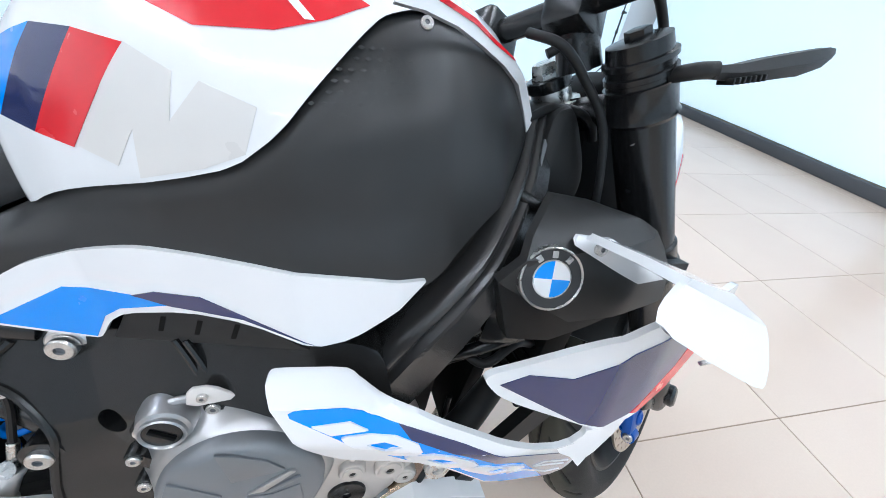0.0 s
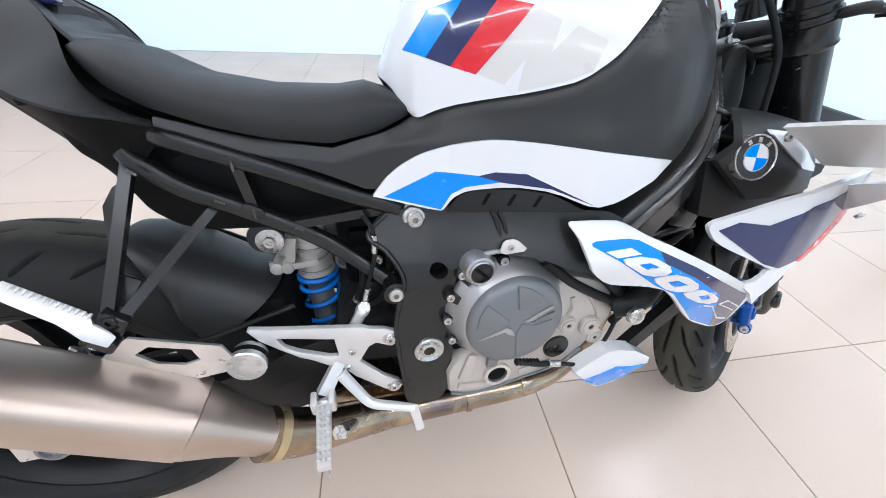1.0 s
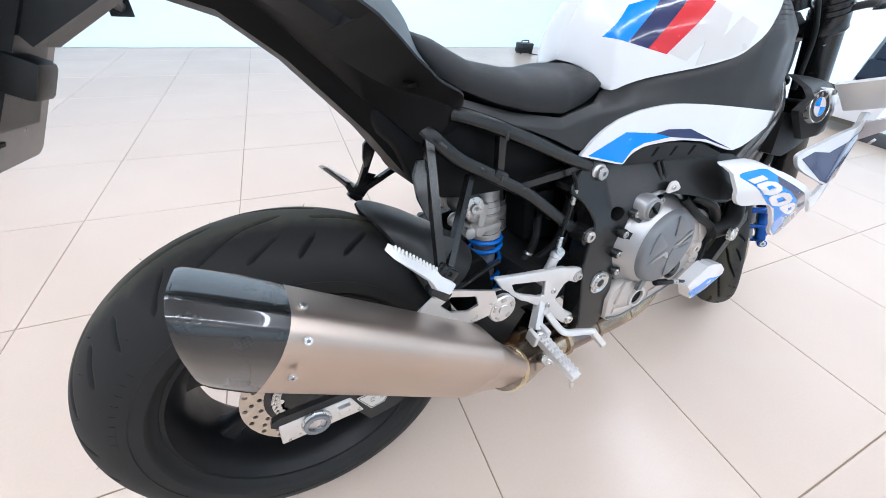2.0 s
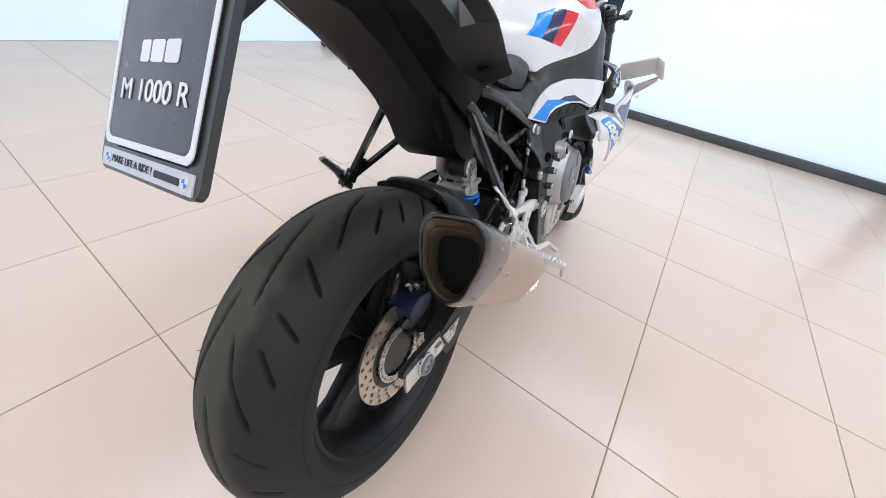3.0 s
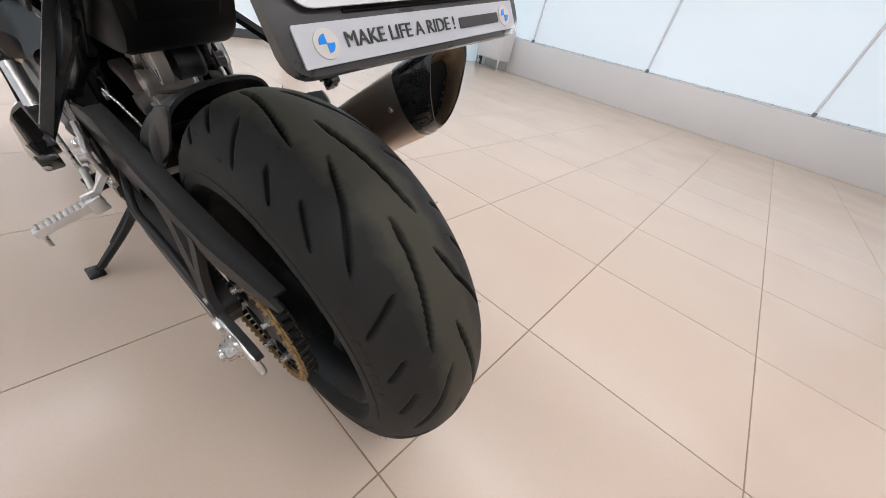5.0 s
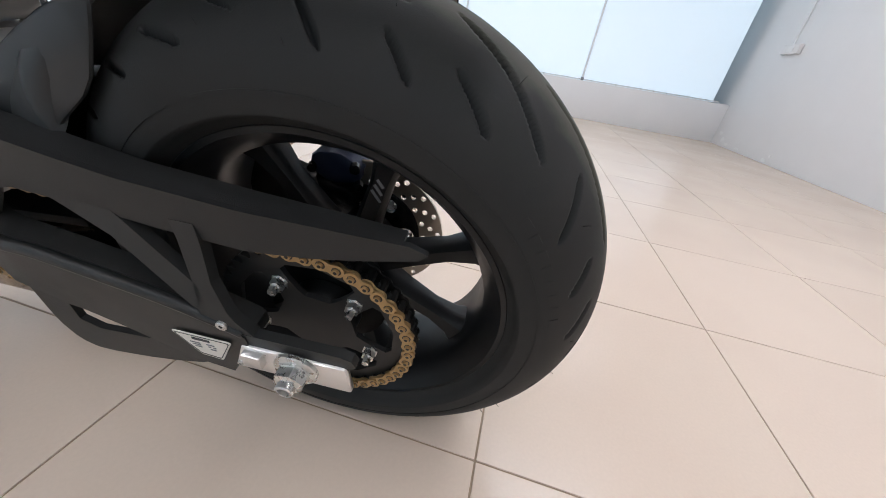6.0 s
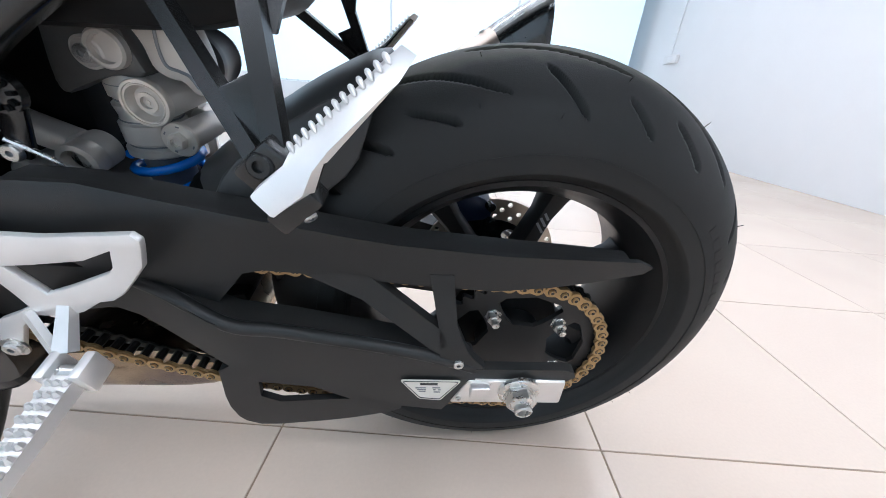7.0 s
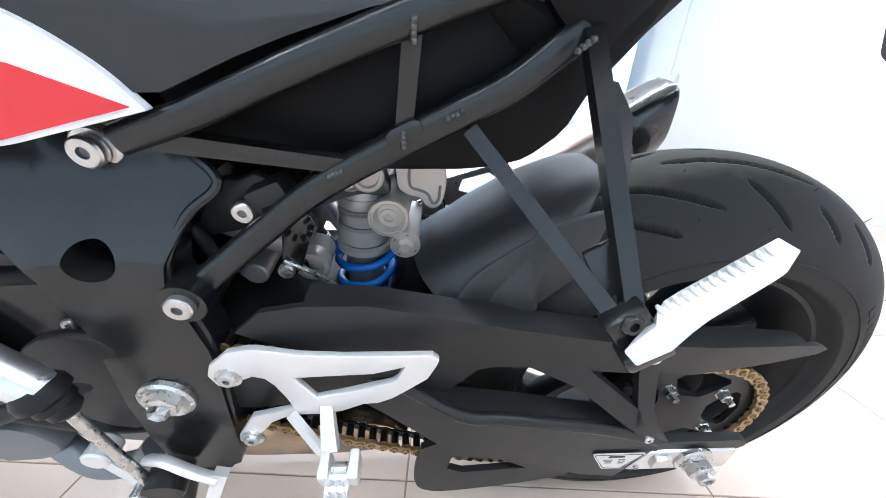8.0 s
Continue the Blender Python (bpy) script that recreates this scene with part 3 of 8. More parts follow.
light_stand(4.53, -3.905, 70, 2.3, "black light stand on three legs beside the grey panel")
light_stand(4.30, 3.20, 20, 2.2, "black light stand on three legs before the white backdrop")
ballast = tagged(new("power_pack"), "small black power pack standing on the tiles", "power pack")
ballast.matrix_basis = pose(3.72, 3.25, 0)
part("case", box((0.22, 0.16, 0.13), (0, 0, 0.075), bevel=0.015), SATIN, ballast)
part("handle", tube([(-0.06, 0, 0.13), (-0.05, 0, 0.165), (0.05, 0, 0.165), (0.06, 0, 0.13)], 0.008, 8), SATIN, ballast)
for k in range(4):
    part("foot", pin((-0.08 + 0.16 * (k % 2), -0.05 + 0.1 * (k // 2), 0), (-0.08 + 0.16 * (k % 2), -0.05 + 0.1 * (k // 2), 0.014), 0.012), HOSE, ballast)
for pts in ([(3.8, 3.2, 0.006), (4.0, 2.95, 0.006), (4.3, 3.05, 0.006), (4.5, 3.2, 0.006), (4.6, 3.0, 0.006)], [(4.75, -3.4, 0.006), (4.5, -3.45, 0.006), (4.35, -3.75, 0.006), (4.62, -3.72, 0.006), (4.8, -3.85, 0.006)]):
    tagged(part("power_cable", tube(pts, 0.006, 8), HOSE), "thin black cable lying loose on the tiles", "cable")


tagged(part("hanging_cable", tube([(4.76, -3.60, 0.006), (4.74, -3.634, 0.164), (4.74, -3.679, 0.514), (4.74, -3.709, 1.001), (4.74, -3.763, 1.46), (4.74, -3.95, 3.1)], 0.005, 8), HOSE), "thin black cable hanging before the backdrop", "cable")


def folded_stand():
    ob = tagged(new("folded_stand"), "folded black tripod leaning in the corner behind the cabinet", "tripod")
    ob.matrix_basis = pose(4.60, -7.41, 0, 0, 2, 0)
    part("centre_tube", pin((0, 0, 0.10), (0, 0, 1.30), 0.022), BLACKMETAL, ob)
    for k in range(3):
        a = math.tau * k / 3 + 0.4
        c, s = math.cos(a), math.sin(a)
        part("leg", tube([(0.035 * c, 0.035 * s, 1.05), (0.045 * c, 0.045 * s, 0.55), (0.06 * c, 0.06 * s, 0.0)], (0.016, 0.012), 10), BLACKMETAL, ob)
        part("leg_lock", pin((0.045 * c, 0.045 * s, 0.50), (0.046 * c, 0.046 * s, 0.56), 0.022), BLACKMETAL, ob)
    part("head", box((0.12, 0.09, 0.10), (0, 0, 1.33), (0, 20, 30), 0.02), BLACKMETAL, ob)
    part("pan_handle", tube([(0.02, 0.02, 1.34), (0.12, 0.10, 1.42)], 0.012, 10), BLACKMETAL, ob)
    return ob


folded_stand()


def wall_cabinet():
    ob = tagged(new("metal_cabinet"), "small pale metal cabinet on thin legs by the curtain", "cabinet")
    ob.matrix_basis = pose(4.22, -7.30, 0)
    part("body", box((0.56, 0.36, 0.50), (0, 0, 0.43), bevel=0.008), CABINETWHITE, ob)
    part("door", box((0.50, 0.014, 0.44), (0, 0.186, 0.43), bevel=0.004), CABINETWHITE, ob)
    part("handle", box((0.02, 0.02, 0.08), (0.2, 0.2, 0.43), bevel=0.004), STEEL, ob)
    for k in range(4):
        part("leg", box((0.02, 0.02, 0.19), (-0.26 + 0.52 * (k % 2), -0.16 + 0.32 * (k // 2), 0.095), bevel=0.003), STEEL, ob)


wall_cabinet()


def parked_car():
    """The tail of a dark car beyond the gap in the backdrop."""
    ob = tagged(new("parked_car"), "dark blue car parked behind the cloth backdrop", "car")
    ob.matrix_basis = pose(5.95, -0.7, 0)
    paint = material("dark_blue_car_paint", (0.02, 0.025, 0.05), 0.2, coat=0.8, vary=0.04)
    glass = material("dark_car_window", (0.18, 0.22, 0.28), 0.06, coat=0.5, vary=0.02)
    tail = glowing("red_tail_lamp", (1.0, 0.03, 0.02, 1), 0.5)
    prof = smoothed([(-0.42, 0.28), (0.42, 0.28), (0.42, 0.7), (0.40, 1.42), (-0.05, 1.45), (-0.36, 0.98), (-0.44, 0.9)], 2)
    bm = plate(prof, -0.85, 0.85, bevel=0.05)
    part("body", bm, paint, ob)
    part("rear_window", bar((-0.235, 0.0, 1.20), (-0.07, 0.0, 1.43), 1.3, 0.012, 1.1, 0.012), glass, ob)
    for s in (-1, 1):
        part("tail_lamp", box((0.03, 0.34, 0.12), (-0.425, s * 0.55, 0.84), bevel=0.02), tail, ob)
    part("bumper", box((0.06, 1.7, 0.2), (-0.44, 0, 0.45), bevel=0.03), paint, ob)
    for s in (-1, 1):
        w = part("wheel", pin((0.1, s * 0.7, 0.31), (0.1, s * 0.86, 0.31), 0.31, 32), RUBBER, ob)


parked_car()


# ---- the motorcycle: x ahead from the rear axle, y to its left, z up ----
bike = tagged(new("motorcycle"), "white, blue and red sport motorcycle leaning on its side stand", "motorcycle")
bike.matrix_basis = pose(0.235, -1.2945, 0.0055, -10.9, 0, 4.7)
AX, AZ = 0.013, 0.3205
WX, WZ = 0.013, 0.3205


def bolt_mesh():
    n = 24
    head = lathe([(0, 0.92), (0.0, 1.0), (0.55, 1.0), (0.72, 0.86), (0.72, 0.38), (0.45, 0.36), (0.45, 0.0)], (0, 0, 0), (0, 0, 1), n)
    me = bpy.data.meshes.new("bolt")
    bmesh.ops.recalc_face_normals(head, faces=head.faces)
    head.to_mesh(me)
    head.free()
    me.materials.append(STEEL)
    me.materials.append(CASTGREY)
    # socket faces are painted darker than the head, for the shade inside
    for f in me.polygons:
        if math.hypot(f.center.x, f.center.y) < 0.385:
            f.material_index = 1
    me.shade_smooth()
    me.set_sharp_from_angle(angle=radians(35))
    return me


BOLT = bolt_mesh()


def bolt(at, axis, r, parent):
    ob = new("bolt", BOLT)
    ob.parent = parent
    q = Vector(axis).to_track_quat("Z", "Y").to_matrix().to_4x4()
    ob.matrix_basis = Matrix.Translation(at) @ q @ Matrix.Scale(r, 4)
    return ob


# wheels
GROOVES = (
    ((28, 0.000), (21, -0.006), (14, -0.012), (0, -0.022)),
    ((54, 0.011), (46, 0.015), (39, 0.022), (25, 0.040)),
    ((70, 0.021), (60, 0.043), (48, 0.073)),
    ((44, -0.016), (35, -0.031), (21.5, -0.066)),
    ((67, -0.045), (60, -0.081)),
    ((52, -0.055), (47, -0.083)),
    ((43, -0.054), (34, -0.079)),
    ((41, 0.049), (34, 0.086)),
    ((26, 0.067), (20, 0.086)),
    ((15, 0.067), (6, 0.085)),
)


def tyre(parent, cx, cz, radius, half, depth, bead, around, across, label, spin=0.0, turn=None):
    """A tyre with sunk tread grooves that repeat seven times round it."""
    ring = radius - depth
    prof = [(bead - 0.006, -half * 0.74), (bead + 0.002, -half * 0.82), (bead + 0.010, -half * 0.90)]
    angles = np.radians(np.linspace(-96, 96, across))
    prof += [(ring + depth * math.cos(a), half * math.sin(a)) for a in angles]
    prof += [(bead + 0.010, half * 0.90), (bead + 0.002, half * 0.82), (bead - 0.006, half * 0.74)]
    prof = np.array(prof)
    step = 360.0 / 7
    th = np.linspace(0, 360, around, endpoint=False)
    scale = half / 0.098
    arc = radians(1) * radius
    T, R = np.meshgrid(th, prof[:, 0], indexing="ij")
    _, Y = np.meshgrid(th, prof[:, 1], indexing="ij")
    lat = np.arcsin(np.clip(Y / half, -1, 1)) * half
    g = np.zeros_like(T)
    fold = np.mod(T, step)
    for line in GROOVES:
        pts = [(a * arc, np.arcsin(min(max(y / 0.098, -1), 1)) * 0.098 * scale) for a, y in line]
        total = sum(math.dist(p, q) for p, q in zip(pts, pts[1:]))
        for shift in (-2, -1, 0, 1):
            base = (fold - shift * step) * arc
            run = 0.0
            for (ax, ay), (bx, by) in zip(pts, pts[1:]):
                dx, dy = bx - ax, by - ay
                ln = math.hypot(dx, dy)
                t = np.clip(((base - ax) * dx + (lat - ay) * dy) / ln**2, 0, 1)
                d = np.hypot(base - ax - t * dx, lat - ay - t * dy)
                f = (run + t * ln) / total
                w = 0.0034 * np.clip(np.minimum(f, 1 - f) * 7 + 0.15, 0.15, 1) * (0.7 + 0.3 * scale)
                g = np.maximum(g, np.clip((w + 0.0006 - d) / 0.0012, 0, 1))
                run += ln
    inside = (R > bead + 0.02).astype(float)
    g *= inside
    Rr = R - 0.0065 * g
    ang = np.radians(T + spin)
    X = cx - Rr * np.cos(ang)
    Z = cz + Rr * np.sin(ang)
    co = np.stack([X, Y, Z], -1).reshape(-1, 3)
    n, m = T.shape
    idx = np.arange(n * m).reshape(n, m)
    a, b = idx, np.roll(idx, -1, 0)
    faces = np.stack([a[:, :-1], a[:, 1:], b[:, 1:], b[:, :-1]], -1).reshape(-1, 4)
    me = bpy.data.meshes.new("tyre")
    me.from_pydata(co.tolist(), [], faces.tolist())
    # groove mask, read by the rubber for its painted shade
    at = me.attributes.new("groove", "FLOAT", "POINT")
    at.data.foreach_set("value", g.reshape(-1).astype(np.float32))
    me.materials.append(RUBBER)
    me.shade_smooth()
    ob = new("tyre", me)
    ob.parent = parent
    if turn is not None:
        ob.matrix_basis = turn
    return tagged(ob, label)


def rim_mesh(cx, cz, rad, half):
    rings = [(-half, rad), (-half + 0.004, rad + 0.004), (-half + 0.010, rad), (-half + 0.03, rad - 0.018), (half - 0.03, rad - 0.018), (half - 0.010, rad), (half - 0.004, rad + 0.004), (half, rad), (half, rad - 0.006), (half - 0.012, rad - 0.014), (half - 0.032, rad - 0.028), (-half + 0.032, rad - 0.028), (-half + 0.012, rad - 0.014), (-half, rad - 0.006)]
    n = 96
    bm = bmesh.new()
    vs = [[bm.verts.new((cx - r * math.cos(math.tau * k / n), y, cz + r * math.sin(math.tau * k / n))) for y, r in rings] for k in range(n)]
    m = len(rings)
    for k in range(n):
        a, b = vs[k], vs[(k + 1) % n]
        for j in range(m):
            bm.faces.new((a[j], a[(j + 1) % m], b[(j + 1) % m], b[j]))
    return bm


def wheel(name, cx, cz, rad, half, hub, spokes, phase, hub_half, label, turn=None):
    m = turn or Matrix()
    w = part(name, moved(rim_mesh(cx, cz, rad, half), m), WHEELBLACK, bike, label)
    part("hub", moved(lathe([(-hub_half, hub * 0.75), (-hub_half + 0.012, hub), (hub_half - 0.012, hub), (hub_half, hub * 0.75)], (cx, 0, cz), (0, 1, 0), 40), m), WHEELBLACK, w)
    c = Vector((cx, 0, cz))
    for k in range(spokes):
        a = radians(phase + 360 / spokes * k)
        d = Vector((-math.cos(a), 0, math.sin(a)))
        up = Vector((math.sin(a), 0, math.cos(a)))
        st = [(hub * 0.8, 0.024, 0.018), (0.09, 0.019, 0.015), (rad - 0.075, 0.017, 0.013), (rad - 0.040, 0.021, 0.018), (rad - 0.018, 0.028, 0.032)]
        rings = [[c + d * r + Vector((0, y * h, 0)) + up * (x * w2) for x, y in ((-1, -0.6), (-0.6, -1), (0.6, -1), (1, -0.6), (1, 0.6), (0.6, 1), (-0.6, 1), (-1, 0.6))] for r, h, w2 in st]
        part("spoke", moved(loft(rings), m), WHEELBLACK, w)
    return w


def disc_mesh(cx, y, cz, r0, r1, holes, turn=0.0):
    hs = [circle(cx, cz, r0, 48)]
    for k in range(holes):
        a = math.tau * k / holes
        for q, off in ((0.25, 0.0), (0.55, 0.33), (0.82, 0.66)):
            rr = r0 + (r1 - r0) * q
            aa = a + off * math.tau / holes
            hs.append(circle(cx + rr * math.cos(aa), cz + rr * math.sin(aa), 0.0042, 8))
    return plate(circle(cx, cz, r1, 72), y - 0.0025, y + 0.0025, hs, 0)


rear = wheel("rear_wheel", WX, WZ, 0.214, 0.080, 0.045, 7, 21.0, 0.064, "black forged wheel with seven spokes")
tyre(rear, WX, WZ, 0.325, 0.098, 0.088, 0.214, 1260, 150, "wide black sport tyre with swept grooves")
part("brake_disc", disc_mesh(WX, -0.072, WZ, 0.072, 0.112, 20), DISC, rear, "drilled steel brake disc")
part("disc_carrier", plate(circle(WX, WZ, 0.076, 40), -0.075, -0.068, [circle(WX + 0.055 * math.cos(a), WZ + 0.055 * math.sin(a), 0.012, 12) for a in np.linspace(0, math.tau, 7)[:-1]], 0), SATIN, rear)
ringpts = [circle(WX + 0.058 * math.cos(a), WZ + 0.058 * math.sin(a), 0.003, 4, a) for a in np.linspace(0, math.tau, 41)[:-1]]
part("sensor_ring", plate(circle(WX, WZ, 0.064, 48), -0.0805, -0.0775, [circle(WX, WZ, 0.050, 40), *ringpts], 0), STEEL, rear, "slotted steel speed sensor ring")
for k in range(3):
    a = radians(21 + k * 360 / 7 * 1)
    d = Vector((-math.cos(radians(72.4)), 0, math.sin(radians(72.4))))
    base = Vector((AX, 0.0175, AZ)) + d * (0.125 + 0.009 * k)
    part("spoke_mark", box((0.0035, 0.0012, 0.018 - 0.003 * k), tuple(base), (0, 35, 0), 0), STRIPGREY, rear)

# sprocket and chain
SPY = 0.116


def sprocket():
    teeth = 45
    outline = []
    for k in range(teeth):
        for f, r in ((0.0, 0.105), (0.3, 0.1135), (0.5, 0.1135), (0.8, 0.105)):
            a = math.tau * (k + f) / teeth
            outline.append((AX + r * math.cos(a), AZ + r * math.sin(a)))
    holes = []
    for k in range(5):
        a = math.tau * k / 5 + radians(25.6)
        w = [(0.047, -0.30), (0.056, -0.40), (0.070, -0.46), (0.086, -0.48), (0.091, -0.38), (0.0925, 0.0), (0.091, 0.38), (0.086, 0.48), (0.070, 0.46), (0.056, 0.40), (0.047, 0.30)]
        holes.append([(AX + r * math.cos(a + b), AZ + r * math.sin(a + b)) for r, b in w])
    return plate(outline, SPY - 0.003, SPY + 0.003, holes, 0)


part("sprocket_hub", lathe([(0.090, 0.043), (0.114, 0.042), (0.117, 0.040), (0.118, 0.034), (0.112, 0.032), (0.112, 0.026), (0.116, 0.024), (0.116, 0.014)], (AX, 0, AZ), (0, 1, 0), 32), SPROCKET, rear)
part("sprocket", sprocket(), SPROCKET, rear, "black chain sprocket with five openings")
part("sprocket_carrier", lathe([(0.05, 0.05), (0.060, 0.075), (0.080, 0.070), (0.088, 0.05)], (AX, 0, AZ), (0, 1, 0), 32), DEEP, rear)
for k in range(5):
    a = math.tau * k / 5 + radians(61.6)
    c = (AX + 0.0695 * math.cos(a), 0, AZ + 0.0695 * math.sin(a))
    part("sprocket_nut", lathe([(SPY, 0.010), (SPY + 0.004, 0.010), (SPY + 0.004, 0.008), (SPY + 0.012, 0.008), (SPY + 0.012, 0.005), (SPY + 0.020, 0.0045)], c, (0, 1, 0), 6), STEEL, rear)

FX, FZ, FR, RR = 0.640, 0.425, 0.042, 0.111


def chain_path():
    d = Vector((FX - AX, FZ - AZ))
    ln = d.length
    base = math.atan2(d.y, d.x)
    off = math.acos((RR - FR) / ln)
    up, dn = base + off, base - off
    pts = []
    for k in range(0, 61):
        a = up + (math.tau - 2 * off) * k / 60
        pts.append(Vector((AX + RR * math.cos(a), AZ + RR * math.sin(a))))
    low0 = pts[-1]
    low1 = Vector((FX + FR * math.cos(dn), FZ + FR * math.sin(dn)))
    for k in range(1, 40):
        t = k / 40
        pts.append(low0.lerp(low1, t) + Vector((0, -0.048 * math.sin(math.pi * t))))
    for k in range(0, 21):
        a = dn + 2 * off * k / 20
        pts.append(Vector((FX + FR * math.cos(a), FZ + FR * math.sin(a))))
    pts.append(pts[0])
    return pts


def even(pts, count):
    seg = [(b - a).length for a, b in zip(pts, pts[1:])]
    total = sum(seg)
    out, i, run = [], 0, 0.0
    for k in range(count):
        want = total * k / count
        while run + seg[i] < want:
            run += seg[i]
            i += 1
        out.append(pts[i].lerp(pts[i + 1], (want - run) / seg[i]))
    return out


def link_outline(h, waist):
    n = 8
    pts = []
    for k in range(n + 1):
        a = -math.pi / 2 + math.pi * k / n
        pts.append((0.0079 + h * math.cos(a), h * math.sin(a)))
    pts.append((0, waist))
    for k in range(n + 1):
        a = math.pi / 2 + math.pi * k / n
        pts.append((-0.0079 + h * math.cos(a), h * math.sin(a)))
    pts.append((0, -waist))
    return pts


chain_pts = even(chain_path(), 112)
GAPS = list(zip(chain_pts, chain_pts[1:] + chain_pts[:1]))


def link_pose(a, b):
    mid, dr = (a + b) / 2, b - a
    return Matrix.Translation((mid.x, SPY, mid.y)) @ Matrix.Rotation(-math.atan2(dr.y, dr.x), 4, "Y") @ Matrix.Diagonal((dr.length / 0.0158, 1, 1, 1))


rollers = []
for k, (a, b) in enumerate(GAPS):
    rollers.append(lathe([(SPY - 0.012, 0.0026), (SPY - 0.012, 0.0050), (SPY + 0.012, 0.0050), (SPY + 0.012, 0.0026), (SPY + 0.0145, 0.0024)], (a.x, 0, a.y), (0, 1, 0), 8))
    rollers.append(moved(plate(link_outline(0.0076, 0.0048), -0.0122, -0.0100, bevel=0), link_pose(a, b)))
chain = part("drive_chain", join(*rollers), CHAINDARK, bike, "gold plated drive chain with dark rollers")
outer = part("link", join(plate(link_outline(0.0080, 0.0054), 0.0100, 0.0122, bevel=0), *[lathe([(0, 0.0036), (0.0030, 0.0034), (0.0034, 0.0026), (0.0026, 0.0014)], (x, 0.0118, 0), (0, 1, 0), 10) for x in (-0.0079, 0.0079)]), GOLD, chain)
inner = part("inner_link", plate(link_outline(0.0078, 0.0052), 0.0066, 0.0092, bevel=0), GOLD, chain)
for k, (a, b) in enumerate(GAPS):
    src = outer if k % 2 else inner
    if k < 2:
        src.matrix_basis = link_pose(a, b)
    else:
        again(src, link_pose(a, b), chain)

# swingarm
ARM = [(0.66, 0.440), (0.52, 0.445), (0.44, 0.443), (0.380, 0.430), (0.319, 0.404), (0.266, 0.396), (0.158, 0.373), (0.103, 0.356), (0.070, 0.343), (0.066, 0.338), (0.066, 0.322), (0.080, 0.300), (0.100, 0.262), (0.150, 0.270), (0.220, 0.303), (0.331, 0.344), (0.399, 0.376), (0.444, 0.392), (0.54, 0.375), (0.66, 0.385)]
STRUT_A = [(0.255, 0.466), (0.186, 0.452), (0.107, 0.392), (0.095, 0.358), (0.118, 0.370), (0.191, 0.426), (0.267, 0.460)]
STRUT_B = [(0.125, 0.456), (0.101, 0.456), (0.093, 0.398), (0.080, 0.370), (0.056, 0.342), (0.108, 0.350), (0.112, 0.394)]



def arm_bend(x, z):
    return -0.034 * min(max((x - 0.33) / 0.10, 0.0), 1.0)


swing = part("swingarm", patch(ARM, lambda x, z: 0.166 + arm_bend(x, z), 1, 0.0, 0.038, 0.03), SWINGBLACK, bike, "matte black twin-spar swingarm with struts", smooth=35)
part("right_arm", patch(ARM, lambda x, z: 0.137 + 0.2 * arm_bend(x, z), -1, 0.0, 0.034, 0.03), SWINGBLACK, swing, smooth=35)
ARM_END = [(0.076, 0.343), (-0.036, 0.344), (-0.048, 0.340), (-0.052, 0.331), (-0.044, 0.323), (0.076, 0.316)]
part("arm_end", patch(ARM_END, lambda x, z: 0.1645, 1, 0.0, 0.011, 0.05), SWINGBLACK, swing)
part("arm_end", patch([(x, z + 0.014) for x, z in ARM_END], lambda x, z: 0.1365, -1, 0.0, 0.011, 0.05), SWINGBLACK, swing)
part("arm_edge", tube([(x, 0.160 + arm_bend(x, z), z - 0.002) for x, z in ARM[2:9]], 0.007, 10), SWINGBLACK, swing)
# made-up dark plate that hides the bright floor below the right arm
part("right_filler", patch([(0.288, 0.350), (0.420, 0.405), (0.460, 0.365), (0.410, 0.290), (0.315, 0.268)], lambda x, z: 0.124, -1, 0.0, 0.006, 0.03), PLASTIC, swing)
part("arm_bridge", box((0.14, 0.22, 0.085), (0.53, -0.005, 0.42), bevel=0.015), SWINGBLACK, swing)
for strut in (STRUT_A, STRUT_B):
    part("arm_strut", patch(strut, lambda x, z: 0.164 - 0.29 * min(max(z - 0.36, 0.0), 0.09), 1, 0.0, 0.012, 0.02), SWINGBLACK, swing, smooth=35)
GUARD = [(0.530, 0.505), (0.505, 0.529), (0.470, 0.533), (0.412, 0.532), (0.322, 0.516), (0.255, 0.505), (0.205, 0.496), (0.160, 0.489), (0.055, 0.481), (-0.035, 0.476), (-0.092, 0.473), (-0.108, 0.466), (-0.100, 0.458), (-0.046, 0.447), (0.000, 0.440), (0.060, 0.436), (0.140, 0.441), (0.195, 0.447), (0.240, 0.451), (0.283, 0.454), (0.303, 0.449), (0.313, 0.436), (0.337, 0.408), (0.395, 0.417), (0.462, 0.468), (0.500, 0.488)]


def guard_width(x, z):
    top = 0.487 + 0.09 * max(0.0, x - 0.05)
    return 0.1365 + 0.008 * x - 0.5 * max(0.0, z - top) - 0.10 * max(0.0, 0.05 - x) * 0.6


lid = []
for x, z in ((0.470, 0.530), (0.412, 0.529), (0.322, 0.513), (0.255, 0.502), (0.205, 0.493), (0.160, 0.486), (0.055, 0.478), (-0.035, 0.473), (-0.085, 0.469)):
    w = guard_width(x, z) - 0.003
    lid.append([(x, w, z), (x, w - 0.014, z + 0.002), (x, 0.103, z + 0.001), (x, 0.103, z - 0.003), (x, w, z - 0.004)])
part("guard_lid", loft(lid), PLASTIC, swing, "black upper lip of the chain guard")
part("chain_guard", patch(GUARD, guard_width, 1, 0.0, 0.006, 0.012), PLASTIC, swing, "long black chain guard", smooth=35)
FIN = smoothed([(0.355, 0.330), (0.366, 0.245), (0.358, 0.206), (0.330, 0.192), (0.230, 0.208), (0.150, 0.232), (0.150, 0.256), (0.170, 0.276), (0.255, 0.318)], 1)
